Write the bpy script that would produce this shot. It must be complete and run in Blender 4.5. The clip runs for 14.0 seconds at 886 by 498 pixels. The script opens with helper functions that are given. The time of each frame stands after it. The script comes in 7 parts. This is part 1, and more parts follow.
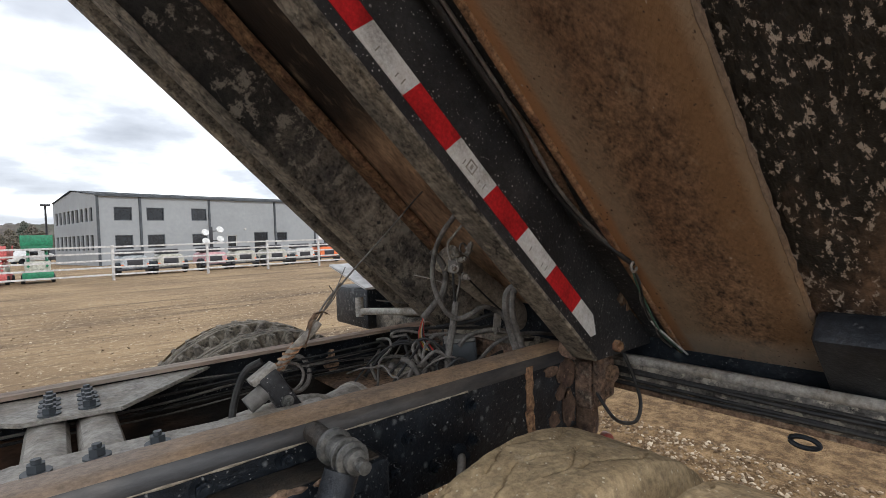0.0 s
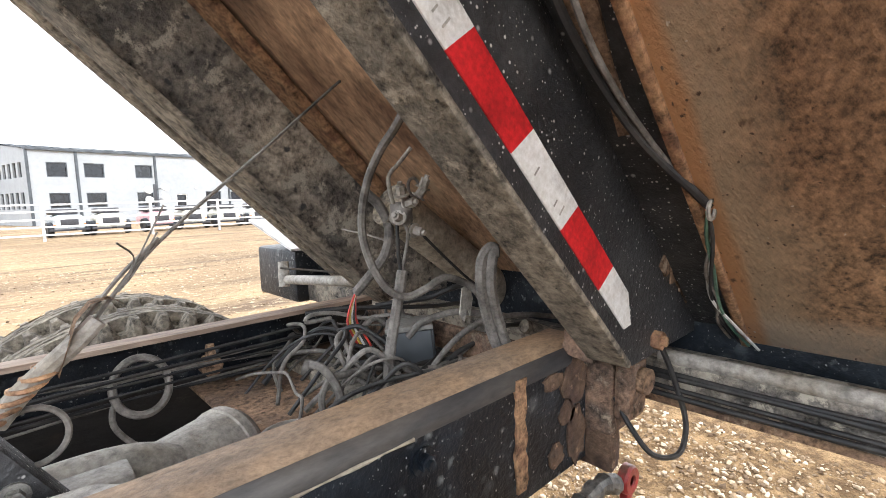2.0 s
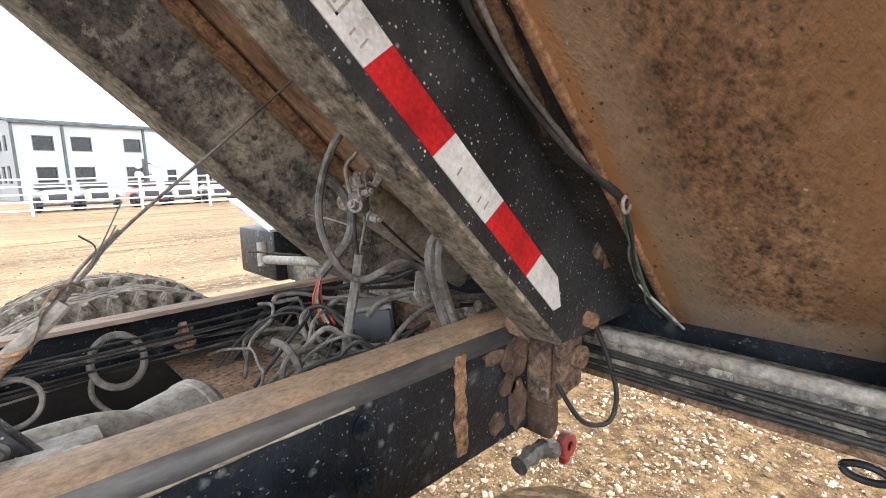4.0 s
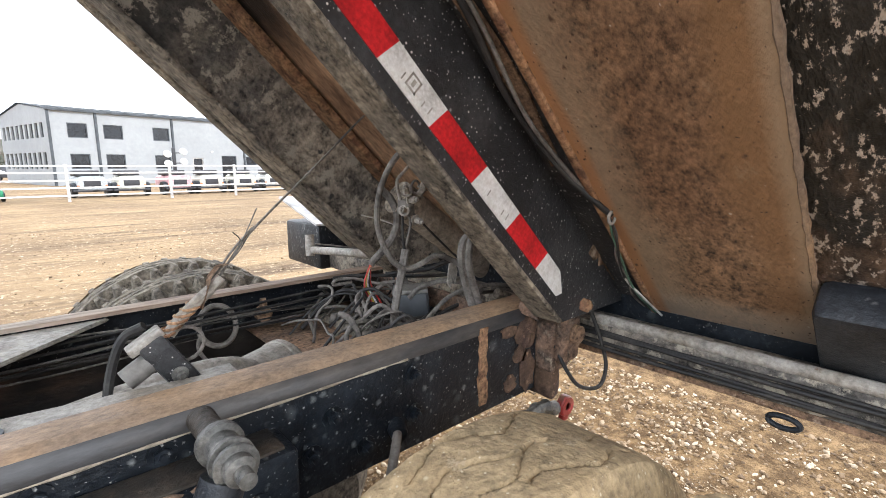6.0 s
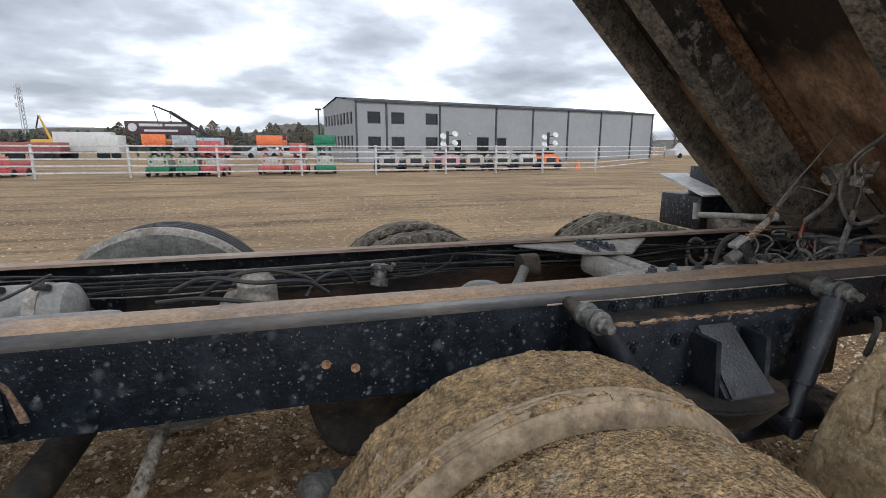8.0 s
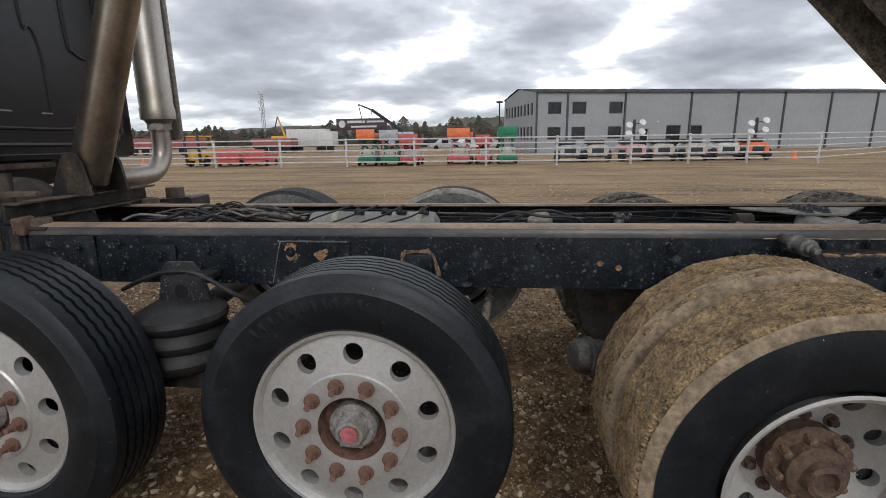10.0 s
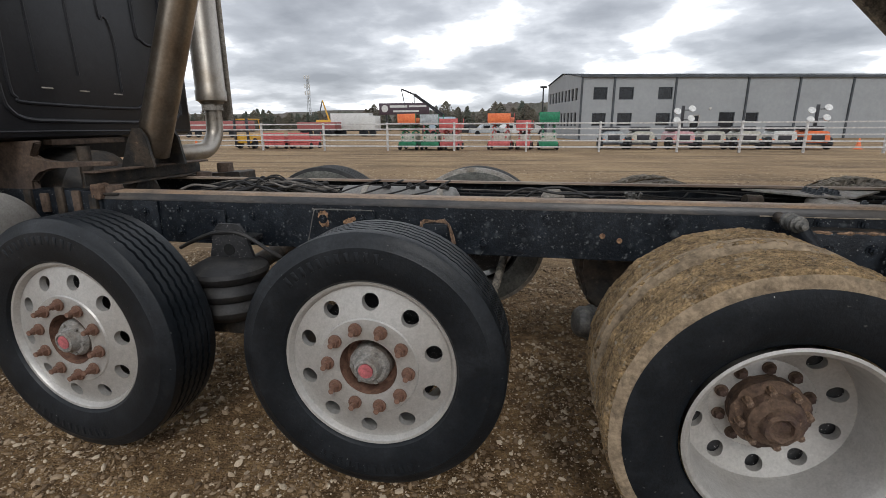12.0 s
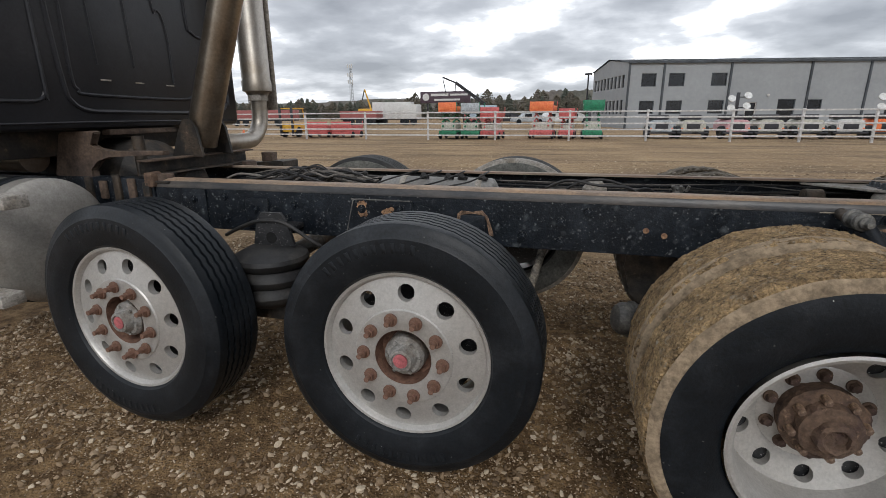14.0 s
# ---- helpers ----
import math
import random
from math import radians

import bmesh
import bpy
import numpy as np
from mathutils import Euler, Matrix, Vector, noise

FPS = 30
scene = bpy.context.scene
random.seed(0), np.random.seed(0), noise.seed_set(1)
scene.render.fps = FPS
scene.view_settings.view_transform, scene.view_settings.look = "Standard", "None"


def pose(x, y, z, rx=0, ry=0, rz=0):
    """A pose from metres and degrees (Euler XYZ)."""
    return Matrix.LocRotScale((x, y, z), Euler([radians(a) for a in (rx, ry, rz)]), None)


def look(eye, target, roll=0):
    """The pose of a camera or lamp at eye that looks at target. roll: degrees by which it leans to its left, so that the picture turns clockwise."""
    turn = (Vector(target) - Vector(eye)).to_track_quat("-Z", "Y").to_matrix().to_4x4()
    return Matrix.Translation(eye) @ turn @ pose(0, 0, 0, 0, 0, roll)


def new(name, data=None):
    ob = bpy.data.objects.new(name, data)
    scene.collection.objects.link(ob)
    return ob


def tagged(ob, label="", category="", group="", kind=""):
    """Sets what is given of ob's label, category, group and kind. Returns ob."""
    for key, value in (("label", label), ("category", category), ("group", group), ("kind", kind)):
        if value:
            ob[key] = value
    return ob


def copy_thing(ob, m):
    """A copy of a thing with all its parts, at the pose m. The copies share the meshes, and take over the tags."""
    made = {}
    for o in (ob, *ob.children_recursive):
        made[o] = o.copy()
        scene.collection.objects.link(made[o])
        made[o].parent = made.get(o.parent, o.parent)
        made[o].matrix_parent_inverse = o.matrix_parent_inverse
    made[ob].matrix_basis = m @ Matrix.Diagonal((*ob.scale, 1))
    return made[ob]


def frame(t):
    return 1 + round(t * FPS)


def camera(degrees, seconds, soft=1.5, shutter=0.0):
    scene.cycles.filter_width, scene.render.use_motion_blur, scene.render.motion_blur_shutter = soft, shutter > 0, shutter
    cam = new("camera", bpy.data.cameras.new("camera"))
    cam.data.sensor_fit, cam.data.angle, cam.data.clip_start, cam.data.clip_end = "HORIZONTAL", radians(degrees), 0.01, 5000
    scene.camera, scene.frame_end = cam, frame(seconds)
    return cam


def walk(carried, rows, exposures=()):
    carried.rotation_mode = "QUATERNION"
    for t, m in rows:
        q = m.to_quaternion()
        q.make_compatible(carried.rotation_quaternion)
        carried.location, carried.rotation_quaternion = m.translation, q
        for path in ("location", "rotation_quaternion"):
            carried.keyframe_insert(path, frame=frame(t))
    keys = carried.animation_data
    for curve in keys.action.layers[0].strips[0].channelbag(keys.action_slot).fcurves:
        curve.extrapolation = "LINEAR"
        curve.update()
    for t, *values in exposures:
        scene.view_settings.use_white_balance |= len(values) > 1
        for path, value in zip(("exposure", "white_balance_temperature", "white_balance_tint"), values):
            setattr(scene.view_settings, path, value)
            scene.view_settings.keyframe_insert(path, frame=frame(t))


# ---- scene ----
cam = camera(85.7, 14.0, 0.6)
PATH = [
    (0, (0.946, -0.997, 1.412), (2.204, 0.557, 1.355), -2.0),
    (0.5, (1.124, -0.75, 1.399), (2.409, 0.779, 1.294), -2.2),
    (1, (1.304, -0.576, 1.364), (2.617, 0.925, 1.211), -2.1),
    (1.5, (1.37, -0.539, 1.335), (2.71, 0.934, 1.15), -1.5),
    (2, (1.39, -0.536, 1.337), (2.752, 0.912, 1.115), -1.6),
    (2.5, (1.409, -0.556, 1.342), (2.781, 0.876, 1.084), -1.7),
    (3, (1.408, -0.614, 1.356), (2.784, 0.809, 1.069), -1.7),
    (5.5, (1.397, -0.733, 1.385), (2.742, 0.708, 1.048), -0.4),
    (6, (1.169, -0.858, 1.426), (2.482, 0.611, 1.083), -0.0),
    (6.5, (0.878, -0.959, 1.437), (2.075, 0.601, 1.074), 0.4),
    (7, (0.521, -0.97, 1.415), (1.555, 0.7, 1.037), 0.9),
    (7.5, (0.153, -1.022, 1.422), (0.946, 0.771, 1.027), 1.0),
    (8, (-0.238, -1.264, 1.446), (0.257, 0.628, 1.025), 0.1),
    (8.5, (-0.53, -1.438, 1.445), (-0.363, 0.503, 0.992), -0.9),
    (9, (-0.739, -1.606, 1.43), (-0.74, 0.34, 0.965), -0.9),
    (9.2, (-0.777, -1.724, 1.422), (-0.837, 0.234, 0.984), -1.0),
    (11.5, (-0.577, -2.304, 1.38), (-0.871, -0.389, 0.883), -0.3),
    (12, (-0.577, -2.308, 1.372), (-0.933, -0.405, 0.868), -0.3),
    (12.5, (-0.577, -2.31, 1.369), (-0.987, -0.421, 0.854), -0.3),
    (13, (-0.576, -2.308, 1.373), (-1.026, -0.432, 0.844), -0.35),
    (13.5, (-0.574, -2.301, 1.377), (-1.055, -0.435, 0.838), -0.4),
    (14, (-0.573, -2.292, 1.38), (-1.083, -0.437, 0.834), -0.45),
]
EXPOSURE = [(0.0, 0.6, 6350, 10), (0.5, 1.0, 6350, 10), (1.0, 1.62, 6350, 10), (1.5, 2.0, 6350, 10), (3.0, 2.12, 6350, 10), (5.5, 2.0, 6300, 10), (6.0, 1.86, 6250, 10), (6.5, 1.56, 6200, 10), (7.0, 1.12, 6150, 10), (7.5, 0.66, 6150, 10),
            (8.0, 0.3, 6150, 10), (8.5, 0.08, 6200, 10), (9.2, 0.0, 6250, 10), (11.5, 0.02, 6400, 10), (14.0, 0.05, 6400, 10)]
walk(cam, [(t, look(eye, target, roll)) for t, eye, target, roll in PATH], EXPOSURE)

# ---- world, sun ----
world = bpy.data.worlds.new("sky")
scene.world = world
world.use_nodes = True
wn, wl = world.node_tree.nodes, world.node_tree.links
wn.clear()


def wnode(kind, **values):
    n = wn.new(kind)
    for k, v in values.items():
        n.inputs[k].default_value = v
    return n


SUN_EL, SUN_AZ = radians(42), radians(200)
sky = wn.new("ShaderNodeTexSky")
sky.sky_type, sky.sun_disc, sky.sun_elevation, sky.sun_rotation = "NISHITA", False, SUN_EL, SUN_AZ
sky_out = wn.new("ShaderNodeOutputWorld")
sky_bg = wnode("ShaderNodeBackground", Strength=1.0)
# an overcast deck: grey cloud over the clear sky, drawn on a plane overhead
tc = wn.new("ShaderNodeTexCoord")
sep = wn.new("ShaderNodeSeparateXYZ")
wl.new(tc.outputs["Generated"], sep.inputs[0])
zz = wn.new("ShaderNodeMath"); zz.operation = "ADD"; zz.inputs[1].default_value = 0.2
zc = wn.new("ShaderNodeMath"); zc.operation = "MAXIMUM"; zc.inputs[1].default_value = 0.05
wl.new(sep.outputs["Z"], zz.inputs[0]); wl.new(zz.outputs[0], zc.inputs[0])
dx = wn.new("ShaderNodeMath"); dx.operation = "DIVIDE"
dy = wn.new("ShaderNodeMath"); dy.operation = "DIVIDE"
wl.new(sep.outputs["X"], dx.inputs[0]); wl.new(zc.outputs[0], dx.inputs[1])
wl.new(sep.outputs["Y"], dy.inputs[0]); wl.new(zc.outputs[0], dy.inputs[1])
comb = wn.new("ShaderNodeCombineXYZ")
wl.new(dx.outputs[0], comb.inputs["X"]); wl.new(dy.outputs[0], comb.inputs["Y"])
cl1 = wnode("ShaderNodeTexNoise", Scale=1.15, Detail=8.0, Roughness=0.52, Distortion=0.0)
wl.new(comb.outputs[0], cl1.inputs["Vector"])
ramp = wn.new("ShaderNodeValToRGB")
ramp.color_ramp.elements[0].position, ramp.color_ramp.elements[0].color = 0.415, (1.5, 1.52, 1.55, 1)
ramp.color_ramp.elements[1].position, ramp.color_ramp.elements[1].color = 0.66, (0.37, 0.39, 0.43, 1)
mid = ramp.color_ramp.elements.new(0.47); mid.color = (0.82, 0.845, 0.89, 1)
low = ramp.color_ramp.elements.new(0.54); low.color = (0.56, 0.585, 0.63, 1)
wl.new(cl1.outputs["Fac"], ramp.inputs[0])
skys = wn.new("ShaderNodeMix"); skys.data_type = "RGBA"; skys.inputs["Factor"].default_value = 0.93
sc = wn.new("ShaderNodeMix"); sc.data_type = "RGBA"; sc.blend_type = "MULTIPLY"; sc.inputs["Factor"].default_value = 1.0
sc.inputs["B"].default_value = (0.1, 0.1, 0.1, 1)
wl.new(sky.outputs[0], sc.inputs["A"])
wl.new(sc.outputs["Result"], skys.inputs["A"]); wl.new(ramp.outputs[0], skys.inputs["B"])
wl.new(skys.outputs["Result"], sky_bg.inputs["Color"])
wl.new(sky_bg.outputs[0], sky_out.inputs["Surface"])
sun = new("sun", bpy.data.lights.new("sun", "SUN"))
sun.data.energy, sun.data.angle, sun.data.color = 1.0, radians(14), (1.0, 0.98, 0.95)
sun.rotation_euler = (radians(90) - SUN_EL, 0, radians(20))


# ---- materials ----
def node(t, kind, **values):
    n = t.nodes.new(kind)
    for k, v in values.items():
        n.inputs[k].default_value = v
    return n


def surface(name, base, rough=0.6, metal=0.0, second=None, amount=0.5, scale=6.0, grain=60.0, bump=0.15, third=None, cover=0.62, vary=0.0,
            spec=0.5, cover_scale=None, hard=0.08, grain_mix=0.12, dots=(), stretch=1.0, warp=0.0, zones=(), crumb=0.0, crumb_size=90.0):
    """Base colour with a second colour in broad patches, a third in sharp-edged spots, fine grain in colour and relief,
    and round
    dots, made ragged by warp: rows of (cells a metre, largest radius in cells, share of the cells, colour, softness).
    zones: coats, and on the side plate shade, that end along the thing's length in a ragged line: rows of (axis, start,
    end, raggedness, colour, cover). crumb: depth of a crumbled relief."""
    m = bpy.data.materials.new(name)
    m.use_nodes = True
    t = m.node_tree
    b = t.nodes["Principled BSDF"]
    b.inputs["Metallic"].default_value = metal
    b.inputs["Specular IOR Level"].default_value = spec
    co = node(t, "ShaderNodeTexCoord")
    vec = co.outputs["Object"]
    if stretch != 1.0:
        mp = node(t, "ShaderNodeMapping"); mp.inputs["Scale"].default_value = (stretch, 1.0, 1.0)
        t.links.new(vec, mp.inputs["Vector"]); vec = mp.outputs[0]
    big = node(t, "ShaderNodeTexNoise", Scale=scale, Detail=5.0, Roughness=0.6)
    fine = node(t, "ShaderNodeTexNoise", Scale=grain, Detail=4.0, Roughness=0.65)
    t.links.new(vec, big.inputs["Vector"]); t.links.new(vec, fine.inputs["Vector"])
    mix = node(t, "ShaderNodeMix"); mix.data_type = "RGBA"
    mix.inputs["A"].default_value = (*base, 1)
    mix.inputs["B"].default_value = (*(second or [c * 0.6 for c in base]), 1)
    r1 = node(t, "ShaderNodeMapRange")
    r1.inputs["From Min"].default_value, r1.inputs["From Max"].default_value = 0.62 - amount * 0.35, 0.82 - amount * 0.35
    t.links.new(big.outputs["Fac"], r1.inputs["Value"]); t.links.new(r1.outputs[0], mix.inputs["Factor"])
    col = mix.outputs["Result"]
    gm = node(t, "ShaderNodeMix"); gm.data_type = "RGBA"; gm.blend_type = "OVERLAY"; gm.inputs["Factor"].default_value = min(1.0, grain_mix * 4)
    mid_n = node(t, "ShaderNodeTexNoise", Scale=grain * 0.3, Detail=6.0, Roughness=0.7)
    t.links.new(vec, mid_n.inputs["Vector"])
    both = node(t, "ShaderNodeMath"); both.operation = "ADD"
    t.links.new(fine.outputs["Fac"], both.inputs[0]); t.links.new(mid_n.outputs["Fac"], both.inputs[1])
    gr = node(t, "ShaderNodeMapRange"); gr.inputs["From Min"].default_value, gr.inputs["From Max"].default_value = 0.72, 1.28
    t.links.new(both.outputs[0], gr.inputs["Value"])
    t.links.new(col, gm.inputs["A"]); t.links.new(gr.outputs[0], gm.inputs["B"])
    col = gm.outputs["Result"]
    for axis, z_from, z_to, ragged, z_col, z_cover in zones:
        sx = node(t, "ShaderNodeSeparateXYZ"); t.links.new(co.outputs["Object"], sx.inputs[0])
        zn = node(t, "ShaderNodeTexNoise", Scale=3.2, Detail=7.0, Roughness=0.62); t.links.new(co.outputs["Object"], zn.inputs["Vector"])
        zo = node(t, "ShaderNodeMath"); zo.operation = "MULTIPLY_ADD"; zo.inputs[1].default_value = ragged
        t.links.new(zn.outputs["Fac"], zo.inputs[0]); t.links.new(sx.outputs[axis], zo.inputs[2])
        zr = node(t, "ShaderNodeMapRange"); zr.inputs["From Min"].default_value, zr.inputs["From Max"].default_value = z_from + ragged * 0.5, z_to + ragged * 0.5
        zr.inputs["To Max"].default_value = z_cover
        t.links.new(zo.outputs[0], zr.inputs["Value"])
        zm = node(t, "ShaderNodeMix"); zm.data_type = "RGBA"; zm.inputs["B"].default_value = (*z_col, 1)
        t.links.new(zr.outputs[0], zm.inputs["Factor"]); t.links.new(col, zm.inputs["A"])
        col = zm.outputs["Result"]
    dvec = vec
    if warp:
        wn_ = node(t, "ShaderNodeTexNoise", Scale=38.0, Detail=4.0, Roughness=0.65); t.links.new(vec, wn_.inputs["Vector"])
        wa = node(t, "ShaderNodeVectorMath"); wa.operation = "MULTIPLY_ADD"; wa.inputs[1].default_value = (warp, warp, warp)
        t.links.new(wn_.outputs["Color"], wa.inputs[0]); t.links.new(vec, wa.inputs[2]); dvec = wa.outputs[0]
    for cells, biggest, share, dot_col, soft_edge in dots:
        vo = node(t, "ShaderNodeTexVoronoi", Scale=cells)
        t.links.new(dvec, vo.inputs["Vector"])
        pick = node(t, "ShaderNodeSeparateColor"); t.links.new(vo.outputs["Color"], pick.inputs[0])
        rad = node(t, "ShaderNodeMapRange")
        rad.inputs["From Min"].default_value, rad.inputs["From Max"].default_value, rad.inputs["To Max"].default_value = 1 - share, 1.0, biggest
        t.links.new(pick.outputs[0], rad.inputs["Value"])
        gap = node(t, "ShaderNodeMath"); gap.operation = "SUBTRACT"
        t.links.new(rad.outputs[0], gap.inputs[0]); t.links.new(vo.outputs["Distance"], gap.inputs[1])
        msk = node(t, "ShaderNodeMapRange"); msk.inputs["From Max"].default_value = soft_edge
        t.links.new(gap.outputs[0], msk.inputs["Value"])
        md = node(t, "ShaderNodeMix"); md.data_type = "RGBA"; md.inputs["B"].default_value = (*dot_col, 1)
        t.links.new(msk.outputs[0], md.inputs["Factor"]); t.links.new(col, md.inputs["A"])
        col = md.outputs["Result"]
    rough_out = None
    if third:
        sp = node(t, "ShaderNodeTexNoise", Scale=cover_scale or scale * 2.3, Detail=9.0, Roughness=0.7)
        t.links.new(vec, sp.inputs["Vector"])
        r2 = node(t, "ShaderNodeMapRange")
        r2.inputs["From Min"].default_value, r2.inputs["From Max"].default_value = cover, cover + hard
        t.links.new(sp.outputs["Fac"], r2.inputs["Value"])
        m3 = node(t, "ShaderNodeMix"); m3.data_type = "RGBA"; m3.inputs["B"].default_value = (*third, 1)
        t.links.new(r2.outputs[0], m3.inputs["Factor"]); t.links.new(col, m3.inputs["A"])
        col = m3.outputs["Result"]
        ra = node(t, "ShaderNodeMapRange"); ra.inputs["To Min"].default_value, ra.inputs["To Max"].default_value = rough, 0.85
        t.links.new(r2.outputs[0], ra.inputs["Value"]); rough_out = ra.outputs[0]
    if vary:
        oi = node(t, "ShaderNodeObjectInfo")
        hv = node(t, "ShaderNodeHueSaturation")
        rv = node(t, "ShaderNodeMapRange"); rv.inputs["To Min"].default_value, rv.inputs["To Max"].default_value = 1 - vary, 1 + vary
        t.links.new(oi.outputs["Random"], rv.inputs["Value"]); t.links.new(rv.outputs[0], hv.inputs["Value"])
        t.links.new(col, hv.inputs["Color"]); col = hv.outputs["Color"]
    t.links.new(col, b.inputs["Base Color"])
    if rough_out:
        t.links.new(rough_out, b.inputs["Roughness"])
    else:
        rr = node(t, "ShaderNodeMapRange"); rr.inputs["To Min"].default_value, rr.inputs["To Max"].default_value = max(0.05, rough - 0.12), min(1.0, rough + 0.12)
        t.links.new(big.outputs["Fac"], rr.inputs["Value"]); t.links.new(rr.outputs[0], b.inputs["Roughness"])
    bp = node(t, "ShaderNodeBump", Strength=bump, Distance=0.01)
    height = fine.outputs["Fac"]
    if crumb:
        cv = node(t, "ShaderNodeTexVoronoi", Scale=crumb_size); cw = node(t, "ShaderNodeTexVoronoi", Scale=crumb_size * 2.3)
        t.links.new(vec, cv.inputs["Vector"]); t.links.new(vec, cw.inputs["Vector"])
        c1 = node(t, "ShaderNodeMath"); c1.operation = "MULTIPLY_ADD"; c1.inputs[1].default_value = -crumb
        t.links.new(cv.outputs["Distance"], c1.inputs[0]); t.links.new(height, c1.inputs[2])
        c2 = node(t, "ShaderNodeMath"); c2.operation = "MULTIPLY_ADD"; c2.inputs[1].default_value = -crumb * 0.5
        t.links.new(cw.outputs["Distance"], c2.inputs[0]); t.links.new(c1.outputs[0], c2.inputs[2]); height = c2.outputs[0]
    t.links.new(height, bp.inputs["Height"]); t.links.new(bp.outputs[0], b.inputs["Normal"])
    return m


M_FRAME = surface("black frame paint", (0.004, 0.0065, 0.0105), 0.42, second=(0.016, 0.021, 0.028), scale=7, grain=80, bump=0.35, third=(0.075, 0.083, 0.09), cover=0.57, cover_scale=30, hard=0.2, spec=0.33, warp=0.022,
                  dots=((22, 0.5, 0.55, (0.085, 0.095, 0.1), 0.45), (44, 0.45, 0.4, (0.16, 0.17, 0.17), 0.34), (95, 0.38, 0.26, (0.27, 0.275, 0.265), 0.24), (190, 0.36, 0.2, (0.3, 0.3, 0.29), 0.18)))
M_CORNER = surface("worn satin black paint", (0.04, 0.04, 0.042), 0.38, second=(0.115, 0.098, 0.082), amount=0.5, scale=5, grain=90, bump=0.12, stretch=0.3, grain_mix=0.08, third=(0.19, 0.15, 0.115), cover=0.62, cover_scale=9, hard=0.2)
M_RAILTOP = surface("worn rusty flange", (0.25, 0.185, 0.135), 0.52, second=(0.37, 0.24, 0.14), scale=3.5, grain=140, bump=0.25, third=(0.12, 0.1, 0.085), cover=0.53, cover_scale=6, hard=0.22, grain_mix=0.1, stretch=0.6)
M_FARTOP = surface("dusty rusty flange", (0.27, 0.19, 0.14), 0.75, second=(0.36, 0.3, 0.24), scale=9, grain=70, bump=0.3, stretch=0.15)
M_RUST = surface("brown rust", (0.27, 0.17, 0.105), 0.85, second=(0.13, 0.085, 0.06), scale=12, grain=80, bump=0.7, third=(0.38, 0.3, 0.22), cover=0.6, cover_scale=20, hard=0.1, grain_mix=0.22)
M_RUSTLIGHT = surface("orange rust", (0.34, 0.2, 0.11), 0.85, second=(0.19, 0.1, 0.06), scale=20, grain=90, bump=0.4, grain_mix=0.2)
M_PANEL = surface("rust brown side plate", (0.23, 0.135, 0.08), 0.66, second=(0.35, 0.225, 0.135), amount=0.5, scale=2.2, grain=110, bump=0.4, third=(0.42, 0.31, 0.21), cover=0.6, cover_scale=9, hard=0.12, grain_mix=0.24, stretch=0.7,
                  # first zone darkens the plate's upper end: shade put into the colour
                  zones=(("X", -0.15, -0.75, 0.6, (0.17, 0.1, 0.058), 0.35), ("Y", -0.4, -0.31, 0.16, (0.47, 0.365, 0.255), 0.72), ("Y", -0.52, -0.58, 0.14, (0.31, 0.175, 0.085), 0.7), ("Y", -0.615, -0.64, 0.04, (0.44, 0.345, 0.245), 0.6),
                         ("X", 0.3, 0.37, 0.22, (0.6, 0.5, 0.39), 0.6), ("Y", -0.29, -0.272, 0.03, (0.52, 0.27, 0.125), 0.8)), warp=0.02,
                  dots=((14, 0.4, 0.07, (0.5, 0.42, 0.33), 0.3), (60, 0.4, 0.24, (0.12, 0.07, 0.042), 0.25), (120, 0.4, 0.3, (0.08, 0.048, 0.03), 0.2), (85, 0.26, 0.06, (0.62, 0.55, 0.47), 0.1)))
M_FLOOR = surface("rusty floor plate under black paint", (0.52, 0.33, 0.2), 0.7, second=(0.2, 0.11, 0.064), amount=0.5, scale=4.5, grain=75, bump=0.45, third=(0.5, 0.36, 0.23), cover=0.56, cover_scale=7, hard=0.2, grain_mix=0.14, stretch=0.5,
                  zones=(("X", -0.58, -0.76, 0.3, (0.018, 0.015, 0.013), 0.93),))
M_SILL = surface("black sill paint", (0.02, 0.0205, 0.0225), 0.4, second=(0.045, 0.045, 0.046), scale=5, grain=90, bump=0.35, third=(0.3, 0.28, 0.25), cover=0.68, cover_scale=30, hard=0.06,
                 dots=((55, 0.3, 0.25, (0.36, 0.35, 0.34), 0.16), (110, 0.36, 0.32, (0.62, 0.6, 0.57), 0.14), (190, 0.36, 0.3, (0.6, 0.58, 0.55), 0.14)))
M_SILLDIRT = surface("muddy black steel", (0.15, 0.134, 0.11), 0.75, second=(0.3, 0.255, 0.195), amount=0.55, scale=4, grain=60, bump=0.6, third=(0.44, 0.38, 0.3), cover=0.57, cover_scale=22, hard=0.1, grain_mix=0.24,
                     dots=((70, 0.3, 0.15, (0.03, 0.03, 0.03), 0.12),))
M_SILLFAR = surface("mottled mud on black steel", (0.105, 0.096, 0.085), 0.7, second=(0.3, 0.255, 0.2), amount=0.55, scale=3.5, grain=60, bump=0.7, third=(0.38, 0.34, 0.275), cover=0.53, cover_scale=17, hard=0.06, grain_mix=0.24,
                    zones=(("X", -0.66, -0.92, 0.3, (0.022, 0.021, 0.02), 0.85),), warp=0.03, dots=((30, 0.4, 0.25, (0.04, 0.04, 0.04), 0.15),))
M_SPECK = surface("flaking undercoat", (0.02, 0.019, 0.018), 0.42, second=(0.2, 0.125, 0.08), amount=0.42, scale=3, grain=70, bump=0.9, third=(0.5, 0.43, 0.36), cover=0.555, cover_scale=64, hard=0.04, grain_mix=0.2, stretch=0.55)
